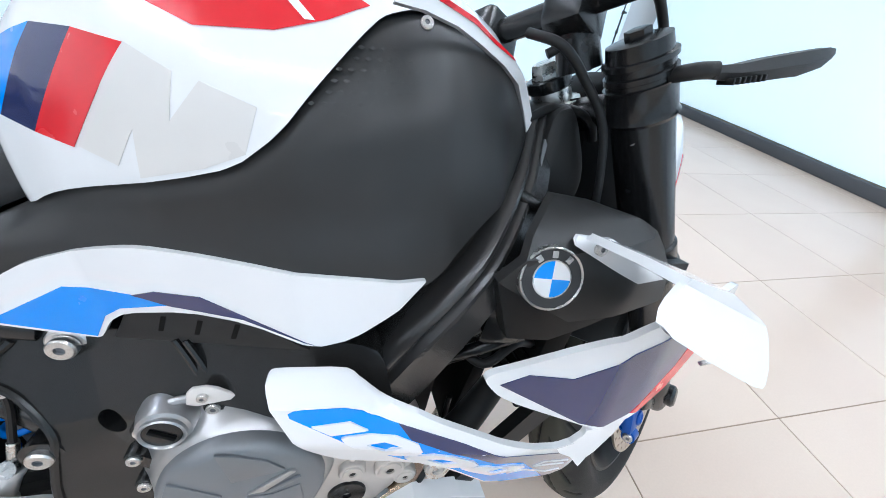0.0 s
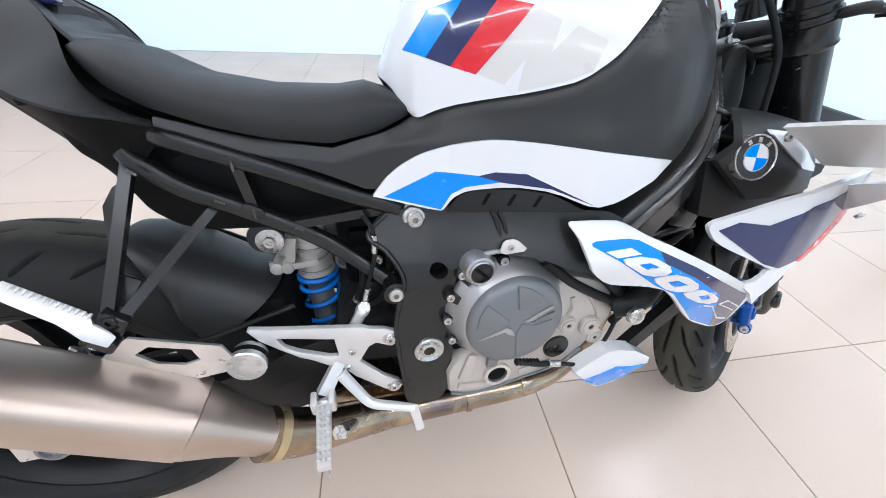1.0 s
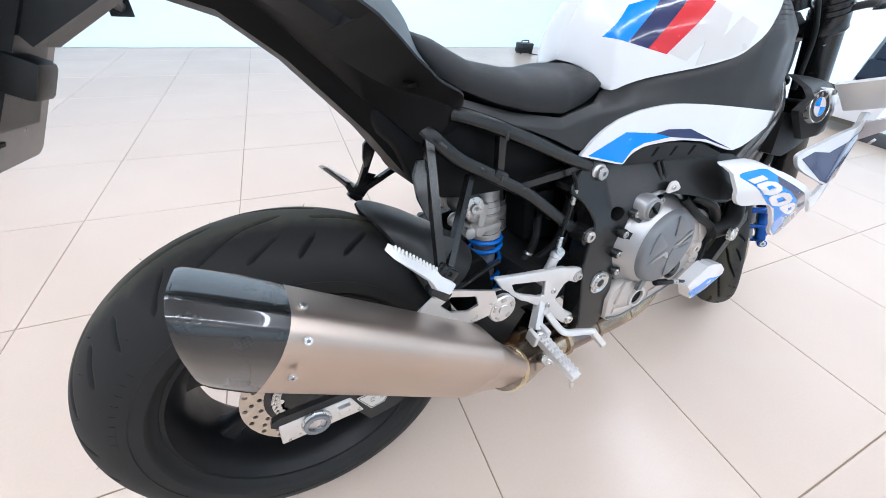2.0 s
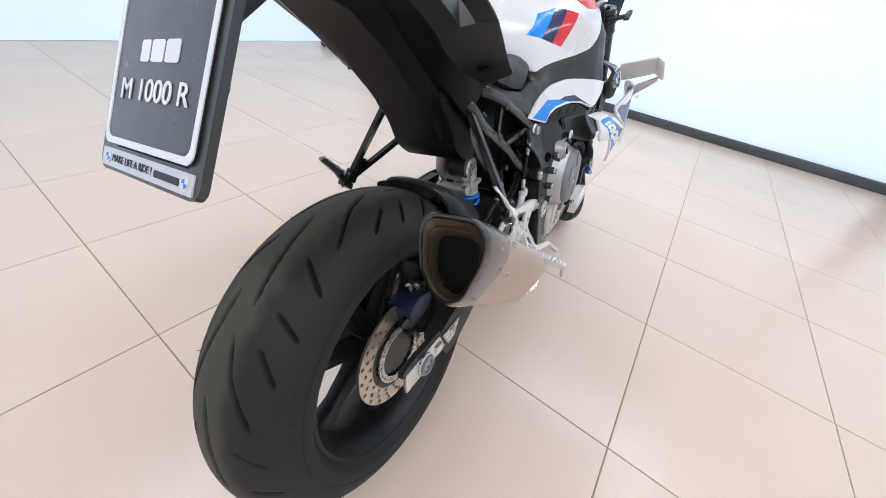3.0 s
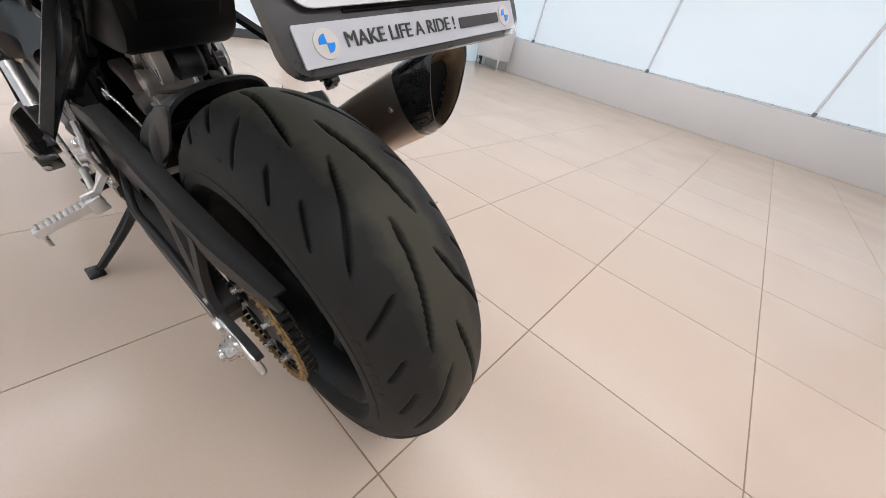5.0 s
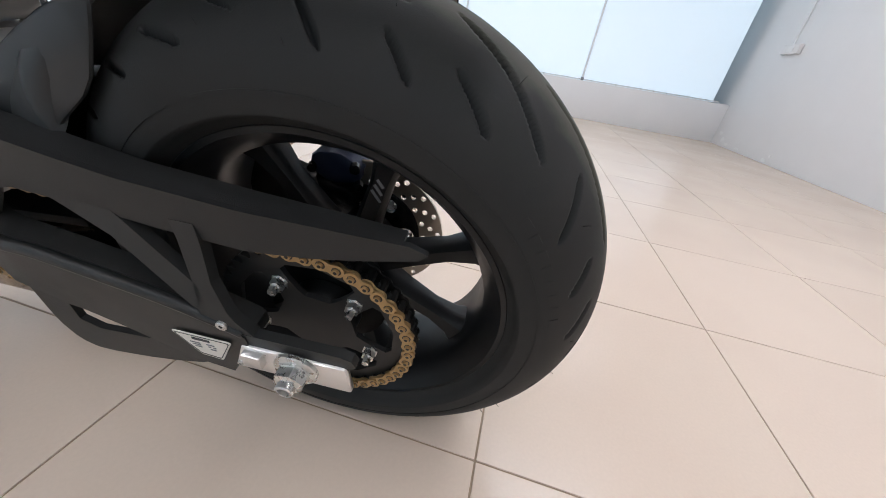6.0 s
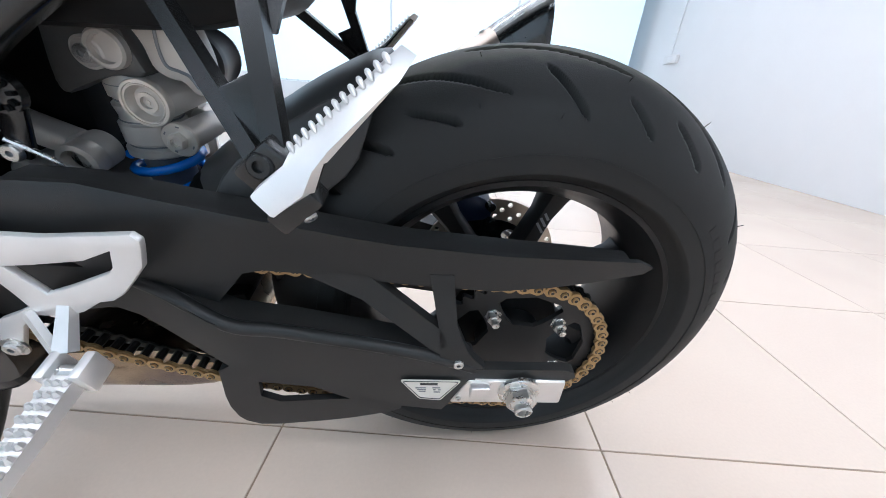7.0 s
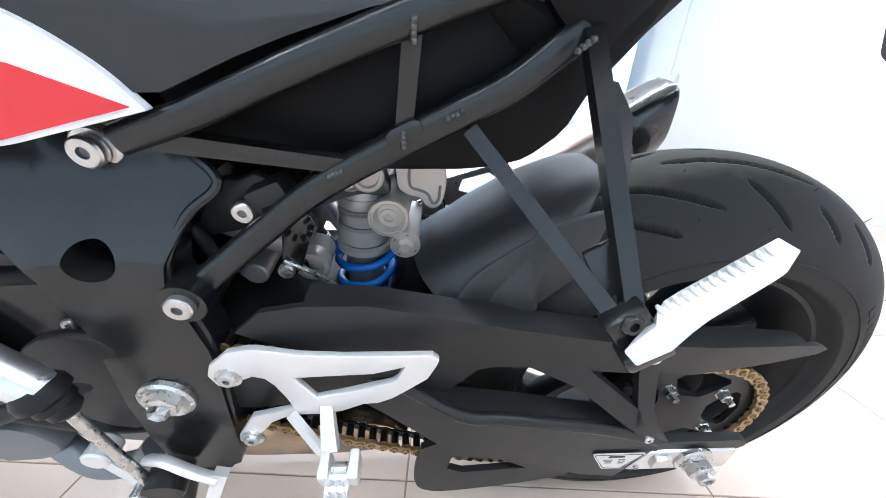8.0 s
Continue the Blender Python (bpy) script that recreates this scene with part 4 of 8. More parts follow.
FINHOLE = [(0.318, 0.292), (0.322, 0.262), (0.300, 0.250), (0.215, 0.258), (0.255, 0.283)]
part("chain_fin", plate(FIN, 0.143, 0.151, [FINHOLE], 0.0), PLASTIC, swing, "black plastic toe guard fin")
for s in (1, -1):
    y0, zc, up = (0.168, AZ - 0.010, -0.006) if s > 0 else (0.1385, AZ + 0.001, 0.010)
    blk = part("axle_block", plate([(0.092, 0.287 + up), (0.074, 0.332 + up), (-0.042, 0.332 + up), (-0.046, 0.287 + up)], s * (y0 - 0.01), s * y0, bevel=0.003), ALU, swing, "milled aluminium chain adjuster")
    part("axle_washer", lathe([(0, 0.0245), (0.004, 0.0245), (0.006, 0.022), (0.006, 0.012)], (AX, s * y0, zc), (0, s, 0), 28), STEEL, swing)
    if s > 0:
        part("axle_nut", join(lathe([(0.005, 0.0195), (0.008, 0.0195), (0.0085, 0.0172), (0.019, 0.0172), (0.021, 0.0135)], (AX, s * y0, zc), (0, s, 0), 6), lathe([(0.02, 0.0100), (0.027, 0.0100), (0.028, 0.0088), (0.028, 0.0065), (0.022, 0.006)], (AX, s * y0, zc), (0, s, 0), 24)), STEEL, swing, "large zinc axle nut")
    else:
        part("axle_head", lathe([(0.004, 0.0215), (0.010, 0.0210), (0.011, 0.0195), (0.011, 0.0150), (0.003, 0.0140), (0.003, 0.0005)], (AX, s * y0, zc), (0, s, 0), 32), CASTGREY, swing, "hollow grey axle end")
    part("adjuster_block", box((0.022, 0.014, 0.020), (0.060, s * (y0 + 0.001), zc + 0.002), bevel=0.002), ALU, swing)
    bolt((0.082, s * y0, 0.298 + up), (0, s, 0), 0.0035, swing)
    yy, dz = s * (y0 + 0.0005), -0.006 if s > 0 else 0.0
    quad = [(0.152, 0.335 + dz), (0.082, 0.335 + dz), (0.1035, 0.295 + dz), (0.129, 0.298 + dz)]
    LABEL = []
    for q in range(4):
        (xa, za), (xb, zb), (xc, zc_) = quad[q - 1], quad[q], quad[(q + 1) % 4]
        LABEL += [(xb + (xa - xb) * 0.07, zb + (za - zb) * 0.07), (xb * 0.96 + (xa + xc) * 0.02, zb * 0.96 + (za + zc_) * 0.02), (xb + (xc - xb) * 0.07, zb + (zc_ - zb) * 0.07)]
    BORDER = [(0.117 + (x - 0.117) * 0.93, 0.319 + dz + (z - 0.319 - dz) * 0.90) for x, z in LABEL]
    st = part("warning_sticker", plate(LABEL, yy, yy + s * 0.001, bevel=0), STICKER, swing, "cream warning label with small print")
    part("sticker_edge", plate(BORDER, yy + s * 0.0005, yy + s * 0.0014, [[(0.117 + (x - 0.117) * 0.96, 0.319 + dz + (z - 0.319 - dz) * 0.94) for x, z in BORDER]], 0), INK, swing)
    part("print_bar", box((0.020, 0.0006, 0.0035), (0.119, yy + s * 0.0014, 0.3285 + dz), bevel=0), INK, swing)
    for x, z, w in ((0.128, 0.323, 0.012), (0.127, 0.3195, 0.010), (0.126, 0.316, 0.008), (0.110, 0.3235, 0.009), (0.106, 0.3195, 0.003), (0.112, 0.3195, 0.003), (0.109, 0.315, 0.007)):
        part("print_bar", box((w, 0.0006, 0.0012), (x, yy + s * 0.0014, z - 0.002 + dz), bevel=0), STRIPGREY, swing)
bolt((0.088, 0.163, 0.352), (0, 1, 0), 0.006, swing)

# hugger over the rear tyre
def hugger():
    rings = []
    for k in range(29):
        f = k / 28
        wide = 0.108 * (1 - 0.22 * max(0, f - 0.6) / 0.4)
        drop = 0.125 * (1 - 0.65 * f)
        outer, inner = [], []
        for s in np.linspace(-1, 1, 19):
            end = 117 + 2 * s + 17 * abs(s) ** 1.8
            a = radians(152 - (152 - end) * f)
            c = math.cos(s * math.pi / 2 * 0.98)
            r = between([(0, 0.406), (0.2, 0.386), (0.47, 0.369), (0.7, 0.359), (0.92, 0.352), (1, 0.346)], f) - drop * (1 - c**0.8)
            y = wide * math.copysign(abs(math.sin(s * math.pi / 2)) ** 0.75, s)
            outer.append((AX - r * math.cos(a), y, AZ + r * math.sin(a)))
            r -= 0.005
            inner.append((AX - r * math.cos(a), y * 0.96, AZ + r * math.sin(a)))
        rings.append(outer + inner[::-1])
    return loft(rings)


hug = part("rear_hugger", hugger(), MATTE, bike, "matte black inner mudguard over the tyre")
part("hugger_flap", plate(smoothed([(0.340, 0.480), (0.333, 0.500), (0.315, 0.533), (0.264, 0.571), (0.217, 0.598), (0.177, 0.608), (0.183, 0.583), (0.198, 0.540), (0.241, 0.505), (0.276, 0.470)], 1), 0.098, 0.104, bevel=0.003, bend=lambda x, z: -0.25 * max(0.0, z - 0.5)), MATTE, hug, "raised side flap of the mudguard")

part("hugger_skirt", plate(smoothed([(0.405, 0.30), (0.332, 0.355), (0.328, 0.43), (0.332, 0.50), (0.385, 0.505), (0.410, 0.40)], 1), -0.08, 0.05, bevel=0.006), DEEP, hug, "black inner skirt of the mudguard")

# rear caliper
cal = part("rear_caliper", plate(smoothed([(0.098, 0.415), (0.090, 0.440), (0.052, 0.446), (0.034, 0.438), (0.022, 0.428), (0.024, 0.404), (0.070, 0.396)], 1), -0.108, -0.054, bevel=0.004), CALIPERDARK, bike, "dark blue rear brake caliper")
part("caliper_back", plate(smoothed([(0.096, 0.412), (0.022, 0.410), (0.028, 0.360), (0.074, 0.352), (0.092, 0.376)], 1), -0.102, -0.060, bevel=0.006), SATIN, cal)
for at, r in (((0.030, -0.056, 0.430), 0.007), ((0.092, -0.056, 0.420), 0.006), ((0.026, -0.056, 0.404), 0.006)):
    part("caliper_pin", pin(at, (at[0] - 0.004, at[1] + 0.012, at[2]), r, 14), SATIN, cal)
part("bleed_nipple", tube([(0.066, -0.080, 0.442), (0.064, -0.078, 0.458), (0.058, -0.076, 0.462)], 0.0038, 8), STEEL, cal)
part("banjo_bolt", pin((0.078, -0.084, 0.438), (0.078, -0.084, 0.458), 0.007, 6), STEEL, cal)
part("pad_spring", tube([(0.030, -0.062, 0.365), (0.018, -0.060, 0.356), (0.022, -0.060, 0.346)], 0.002, 6), STEEL, cal)
part("brake_hose", tube([(0.078, -0.084, 0.454), (0.12, -0.14, 0.47), (0.25, -0.12, 0.47), (0.40, -0.10, 0.50)], 0.0045, 8), HOSE, cal)
part("caliper_bracket", plate([(0.09, 0.32), (0.10, 0.40), (0.03, 0.42), (0.00, 0.41), (0.04, 0.36)], -0.100, -0.090, bevel=0.003), SATIN, cal)


# marks and moulding hairs on the rear tyre
def sidewall(a0, a1, r0, r1, s, lift):
    n = 96 if a1 - a0 > 90 else 4
    rings = []
    for k in range(n + 1):
        a = radians(a0 + (a1 - a0) * k / n)
        ring = []
        for r, up in ((r0, lift), ((r0 + r1) / 2, lift), (r1, lift), (r1, -0.002), (r0, -0.002)):
            y = 0.098 * math.sqrt(max(0.0, 1 - ((r - 0.237) / 0.088) ** 2)) + up
            ring.append((WX - r * math.cos(a), s * y, WZ + r * math.sin(a)))
        rings.append(ring)
    return loft(rings)


for s in (-1, 1):
    for a0 in (12, 192):
        for k in range(8):
            part("sidewall_mark", sidewall(a0 + 4 * k, a0 + 4 * k + 2.6, 0.258, 0.267, s, 0.0006), RUBBER, rear)
    part("sidewall_ridge", sidewall(0, 359.9, 0.246, 0.248, s, 0.0009), RUBBER, rear)
rng = random.Random(4)
for k in range(46):
    a, lat = radians(rng.uniform(0, 360)), rng.choice((-1, 1)) * rng.uniform(0.030, 0.088)
    r = 0.237 + 0.088 * math.sqrt(1 - (lat / 0.098) ** 2)
    d = Vector((-math.cos(a), lat * 3, math.sin(a))).normalized()
    p = Vector((WX - (r - 0.001) * math.cos(a), lat, WZ + (r - 0.001) * math.sin(a)))
    q = p + d * rng.uniform(0.004, 0.008)
    part("rubber_hair", tube([p, q + Vector((rng.uniform(-1, 1), rng.uniform(-1, 1), rng.uniform(-1, 1))) * 0.0015], (0.0005, 0.0003), 4), RUBBER, rear)

# main frame
FRAME = [(0.556, 0.660), (0.630, 0.664), (0.700, 0.667), (0.770, 0.668), (0.835, 0.668), (0.880, 0.664), (0.905, 0.650), (0.912, 0.600), (0.890, 0.562), (0.850, 0.572), (0.780, 0.596), (0.715, 0.603), (0.674, 0.596), (0.658, 0.570), (0.654, 0.520), (0.652, 0.467), (0.652, 0.400), (0.648, 0.330), (0.630, 0.294), (0.590, 0.288), (0.564, 0.302), (0.560, 0.390), (0.556, 0.470), (0.570, 0.525), (0.578, 0.560), (0.556, 0.600), (0.528, 0.628)]


def frame_width(x, z):
    base = between([(0.28, 0.166), (0.42, 0.160), (0.54, 0.146), (0.575, 0.138), (0.65, 0.105), (0.67, 0.100)], z)
    return base + between([(0.55, 0.0), (0.62, 0.004), (0.70, 0.035), (0.85, 0.085), (0.95, 0.090)], x) * min(max((z - 0.50) / 0.08, 0), 1)


def frame_side(s):
        return part("frame_plate", patch(smoothed(FRAME, 1), lambda x, z: frame_width(x, z) + (0.012 if s < 0 else -0.012 - 0.012 * min(max((z - 0.57) / 0.06, 0), 1)), s, 0.0, 0.042, 0.025, [circle(0.632 if s < 0 else 0.624, 0.570 if s < 0 else 0.572, 0.0140 if s < 0 else 0.0165, 28)]), FRAMEBLACK, fr, "black cast frame plate with a round hole", smooth=35)


fr = part("chassis", box((0.11, 0.13, 0.09), (1.095, -0.02, 0.828), (0, 24, 0), 0.025), FRAMEBLACK, bike, "black cast aluminium bridge frame")
SPAR_IN = [(1.100, -0.080, 0.872), (1.088, -0.100, 0.846), (1.054, -0.148, 0.806), (1.010, -0.184, 0.750), (0.968, -0.194, 0.706), (0.930, -0.192, 0.666), (0.890, -0.187, 0.616), (0.862, -0.180, 0.580)]
SPAR_OUT = [(1.145, -0.075, 0.866), (1.138, -0.090, 0.826), (1.106, -0.140, 0.768), (1.062, -0.182, 0.712), (1.026, -0.188, 0.655), (0.990, -0.188, 0.604), (0.952, -0.182, 0.545), (0.925, -0.175, 0.510)]
PROFILE = [(0.0, 0.000), (0.05, 0.007), (0.11, 0.010), (0.17, 0.010), (0.21, 0.005), (0.26, 0.004), (0.30, 0.009), (0.34, 0.012), (0.40, 0.012), (0.45, 0.006), (0.70, 0.003), (0.93, 0.002), (1.0, -0.006)]
for s in (-1, 1):
    frame_side(s)
    pin_ = curve_points(SPAR_IN, 4)
    pout = curve_points(SPAR_OUT, 4)
    rings = []
    for a, b in zip(pin_, pout):
        n = Vector((0.12, -1, 0.15)).normalized()
        ring = [a.lerp(b, q) + n * h for q, h in PROFILE]
        ring += [b - n * 0.05, a - n * 0.05]
        rings.append([(p.x, p.y if s < 0 else -p.y - 0.02, p.z) for p in ring])
    spar = part("frame_spar", loft(rings), SPARBLACK, fr, "black frame spar with two raised ribs", smooth=35)
    y0 = 0.173 if s < 0 else 0.150
    part("pivot_cap", lathe([(-0.004, 0.026), (0.001, 0.026), (0.003, 0.023), (0.000, 0.016), (-0.002, 0.012)], (0.611, s * y0, 0.420), (0, s, 0), 32), STEEL, fr, "polished swingarm pivot cap")
    part("pivot_nut", lathe([(-0.004, 0.0150), (0.008 if s > 0 else 0.001, 0.0150), (0.010 if s > 0 else 0.002, 0.010), (0.016 if s > 0 else 0.000, 0.0085), (0.012 if s > 0 else -0.002, 0.006)], (0.611, s * (y0 + 0.001), 0.420), (0, s, 0), 6 if s > 0 else 24), STEEL, fr)
    if s < 0:
        # dark hex painted in for the shade of the socket
        part("hex_recess", lathe([(-0.003, 0.0105), (0.0015, 0.0105)], (0.611, -y0 - 0.001, 0.420), (0, -1, 0), 6), SATIN, fr)
    bx, by = (0.603, 0.124) if s < 0 else (0.617, 0.091)
    bolt((bx, s * by, 0.648), (0, s, 0), 0.0125, fr)
    part("bolt_collar", lathe([(-0.024, 0.0215), (-0.010, 0.0215), (-0.008, 0.0185), (-0.001, 0.0180), (0.001, 0.016), (0.001, 0.008)], (bx, s * (by - 0.002), 0.648), (0, s, 0), 28), ALU, fr)
    bolt((0.563, s * (0.158 if s < 0 else 0.140), 0.538), (0, s, 0), 0.0115, fr)
    part("bolt_collar", lathe([(-0.03, 0.019), (0.001, 0.019), (0.001, 0.012)], (0.563, s * (0.158 if s < 0 else 0.140), 0.538), (0, s, 0), 28), SATIN, fr)
for s, off in ((-1, 0.012), (1, -0.020)):
    part("frame_lip", tube([(x, s * (frame_width(x, z) + off), z) for x, z in ((0.560, 0.656), (0.531, 0.628), (0.557, 0.602), (0.577, 0.562), (0.569, 0.526), (0.558, 0.474), (0.562, 0.392), (0.570, 0.320))], 0.0042, 8), FRAMEBLACK, fr)
part("print_bar", bar((1.118, -0.099, 0.842), (1.100, -0.120, 0.808), 0.003, 0.006, 0.003, 0.006, 0.0005), STRIPGREY, fr)
for k in range(2):
    part("frame_rib", tube([(0.712 + 0.01 * k, -0.158 - 0.003 * k, 0.664), (0.722 + 0.01 * k, -0.165 - 0.003 * k, 0.638), (0.730 + 0.010 * k, -0.172, 0.604)], 0.0035, 8), FRAMEBLACK, fr)
part("frame_clamp", tube([(1.062, -0.152, 0.795), (1.075, -0.160, 0.788), (1.090, -0.158, 0.780), (1.100, -0.146, 0.774)], 0.0065, 10), FRAMEBLACK, fr)

# subframe
sub = part("subframe", tube([(0.290, -0.095, 0.776), (0.280, 0.0, 0.780), (0.290, 0.088, 0.776)], 0.013, 12), FRAMEBLACK, bike, "black tubular rear subframe with welds")
for s in (-1, 1):
    o = -0.004 if s > 0 else 0.004
    y = lambda v: s * (v + o)
    part("upper_rail", flat_rail([(0.582, y(0.106), 0.662), (0.521, y(0.109), 0.686), (0.439, y(0.110), 0.723), (0.369, y(0.110), 0.753), (0.318, y(0.104), 0.772), (0.296, y(0.094), 0.778)], 0.022, 0.022, 0.6), FRAMEBLACK, sub)
    part("lower_rail", flat_rail([(0.572, y(0.125), 0.530), (0.507, y(0.103), 0.582), (0.450, y(0.097), 0.628), (0.359, y(0.096), 0.682), (0.306, y(0.097), 0.712), (0.265, y(0.094), 0.748), (0.252, y(0.084), 0.762)], 0.023, 0.023, 0.55), FRAMEBLACK, sub)
    part("brace", bar((0.562, y(0.103), 0.662), (0.430, y(0.098), 0.648), 0.016, 0.014, 0.014, 0.012), FRAMEBLACK, sub)
    part("strut", bar((0.377, y(0.105), 0.747), (0.383, y(0.097), 0.672), 0.012, 0.013, 0.012, 0.013), FRAMEBLACK, sub)
    for x, z, a in ((0.436, 0.643, 24), (0.346, 0.692, 24), (0.383, 0.672, 90), (0.377, 0.742, 90), (0.556, 0.664, 0), (0.268, 0.742, 40)):
        for k in range(4):
            part("weld_bead", lathe([(-0.0022, 0.001), (-0.0014, 0.0024), (0.0014, 0.0024), (0.0022, 0.001)], (x + 0.0036 * (k - 1.5) * math.cos(radians(a)), y(0.1075 if z < 0.73 else 0.1205), z - 0.0036 * (k - 1.5) * math.sin(radians(a))), (0.9, 0.3, 0.3 * (k % 2) - 0.2), 8), WELD, sub)
    part("weld_gusset", plate(smoothed([(0.372, 0.690), (0.398, 0.676), (0.392, 0.664), (0.366, 0.678)], 1), y(0.096), y(0.109), bevel=0.002), FRAMEBLACK, sub)
BOX = [(0.560, 0.660), (0.600, 0.740), (0.30, 0.79), (0.185, 0.80), (0.192, 0.760), (0.217, 0.734), (0.231, 0.704), (0.243, 0.674), (0.272, 0.648), (0.300, 0.639), (0.340, 0.634), (0.500, 0.628)]
part("undertray", plate(smoothed(BOX, 1), -0.080, 0.072, bevel=0.012), TRAYBLACK, sub, "black plastic undertray")
BATT = [(0.62, 0.48), (0.60, 0.66), (0.48, 0.64), (0.49, 0.50)]
part("inner_housing", plate(BATT, -0.06, 0.004, bevel=0.01), DEEP, sub)

# passenger pegs on their stays
PEG_A = [(0.2347, 0.217, 0.5774), (0.2160, 0.211, 0.5938), (0.2129, 0.203, 0.6001), (0.1942, 0.200, 0.6169), (0.1695, 0.199, 0.6386), (0.1581, 0.199, 0.6488)]
PEG_B = [(0.2216, 0.221, 0.5651), (0.2040, 0.221, 0.5795), (0.1975, 0.220, 0.5935), (0.1888, 0.218, 0.6044), (0.1584, 0.214, 0.6340), (0.1505, 0.208, 0.6458)]
for s in (-1, 1):
    stay = part("peg_stay", bar((0.258, s * 0.098, 0.750), (0.222, s * 0.198, 0.588), 0.011, 0.013, 0.011, 0.013, 0.002), FRAMEBLACK, bike, "black triangular passenger peg stay")
    part("front_stay", bar((0.331, s * 0.096, 0.680), (0.230, s * 0.198, 0.583), 0.011, 0.012, 0.011, 0.012, 0.002), FRAMEBLACK, stay)
    part("stay_cover", loft([[(0.252, s * 0.112, 0.722), (0.236, s * 0.112, 0.722), (0.236, s * 0.104, 0.722), (0.252, s * 0.104, 0.722)], [(0.246, s * 0.126, 0.704), (0.223, s * 0.122, 0.702), (0.223, s * 0.114, 0.702), (0.246, s * 0.116, 0.704)], [(0.243, s * 0.142, 0.676), (0.222, s * 0.136, 0.674), (0.222, s * 0.128, 0.674), (0.243, s * 0.134, 0.676)], [(0.238, s * 0.158, 0.650), (0.228, s * 0.152, 0.648), (0.228, s * 0.148, 0.648), (0.238, s * 0.152, 0.650)]]), FRAMEBLACK, stay)
    part("gusset", plate([(0.258, 0.622), (0.236, 0.632), (0.226, 0.600), (0.240, 0.594)], s * 0.176, s * 0.181, bevel=0.001, bend=lambda x, z: s * 0.5 * (0.61 - z)), FRAMEBLACK, stay)
    part("stay_end", box((0.030, 0.016, 0.028), (0.226, s * 0.200, 0.585), (0, 42, 0), 0.003), FRAMEBLACK, stay)
    part("bolt_head", lathe([(0, 0.0080), (0.004, 0.0078), (0.006, 0.0062), (0.006, 0.0035), (0.003, 0.003)], (0.229, s * 0.205, 0.590), (0, s, 0.2), 18), FRAMEBLACK, stay)
    rings, under = [], []
    for a, b in zip(PEG_A, PEG_B):
        a, b = Vector((a[0], s * a[1], a[2])), Vector((b[0], s * b[1], b[2]))
        d = (b - a).normalized()
        n = Vector((-0.35, s * 0.25, -0.25)).cross(d).normalized()
        n = n if n.y * s > 0 else -n
        rings.append([a + d * 0.001, a + d * 0.003 + n * 0.001, b - d * 0.003 + n * 0.001, b - d * 0.001, b - n * 0.008, a - n * 0.008])
        under.append([a + d * 0.004 - n * 0.0078, b - d * 0.0035 - n * 0.0078, b - d * 0.003 - n * (0.010 + 0.045 * (0.66 - b.z)), b - d * 0.006 - n * (0.012 + 0.06 * (0.66 - b.z)), a + d * 0.005 - n * 0.014])
    peg = part("passenger_peg", loft(rings), SILVER, bike, "folded silver passenger peg with a toothed edge", smooth=30)
    part("underside", loft(under[:-1]), FRAMEBLACK, peg, "black rubber underside")
    for k in range(13):
        f = k / 12
        c = Vector((0.2120 - 0.0525 * f, s * (0.2030 - 0.0035 * f), 0.6015 + 0.0465 * f))
        part("tooth", lathe([(0, 0.0011), (0.0015, 0.0018), (0.005, 0.0017), (0.0075, 0.0005)], c + Vector((0.0016, -s * 0.001, 0.0013)), Vector((-0.010, s * 0.014, -0.010)), 8), SILVER, peg)
    part("hinge_block", box((0.034, 0.020, 0.016), (0.2120, s * 0.208, 0.5675), (0, 42, 0), 0.003), FRAMEBLACK, peg)
    bolt((0.2050, s * 0.213, 0.5635), (-0.5, s * 0.5, -0.6), 0.0042, peg)

# shock absorber
# made-up black plate, blocking the view to floor and exhaust
part("linkage_filler", box((0.18, 0.150, 0.016), (0.440, -0.005, 0.335), (0, 6, 0), 0.005), DEEP, swing)
part("swingarm_bridge", box((0.13, 0.17, 0.065), (0.520, -0.010, 0.418), (0, 8, 0), 0.018), SWINGBLACK, swing, "black cast cross member of the swingarm")
ax_top, ax_bot = Vector((0.430, -0.003, 0.632)), Vector((0.4325, -0.005, 0.40))
dirn = (ax_bot - ax_top).normalized()
shock = part("shock_absorber", lathe([(0, 0.022), (0.005, 0.027), (0.040, 0.027), (0.042, 0.0285), (0.052, 0.0285), (0.054, 0.0295), (0.064, 0.0295), (0.066, 0.026), (0.070, 0.026), (0.072, 0.0300), (0.084, 0.0280), (0.086, 0.0285), (0.089, 0.0285), (0.091, 0.0315), (0.110, 0.0320), (0.112, 0.029), (0.115, 0.029), (0.117, 0.0335), (0.124, 0.0335), (0.128, 0.025)], ax_top, dirn, 36), SHOCKGREY, bike, "grey shock absorber with a blue spring")
# darker rings paint shade into the grooves of the body
for d_, r_ in ((0.041, 0.0280), (0.053, 0.0290), (0.068, 0.0268), (0.0875, 0.0290), (0.1135, 0.0296)):
    part("ring_groove", lathe([(d_ - 0.0008, r_), (d_ + 0.0008, r_)], ax_top, dirn, 36), CASTGREY, shock)
part("damper_tube", lathe([(0.12, 0.0235), (0.30, 0.0235)], ax_top, dirn, 28), CASTGREY, shock, "dark grey damper tube")
coil = []
for k in range(-9, 4 * 16 + 1):
    a, turn_ = math.tau * k / 16, k / 16
    drop = 0.132 + (0.006 * turn_ if turn_ < 0 else 0.025 * turn_ if turn_ < 1 else 0.037 * turn_ - 0.012)
    coil.append(ax_top + dirn * drop + Vector((-0.0345 * math.cos(a), 0.0345 * math.sin(a), 0)))
part("spring", tube([tuple(c) for c in coil], 0.0052, 10, smooth=False), SPRINGBLUE, shock, "glossy blue coil spring")
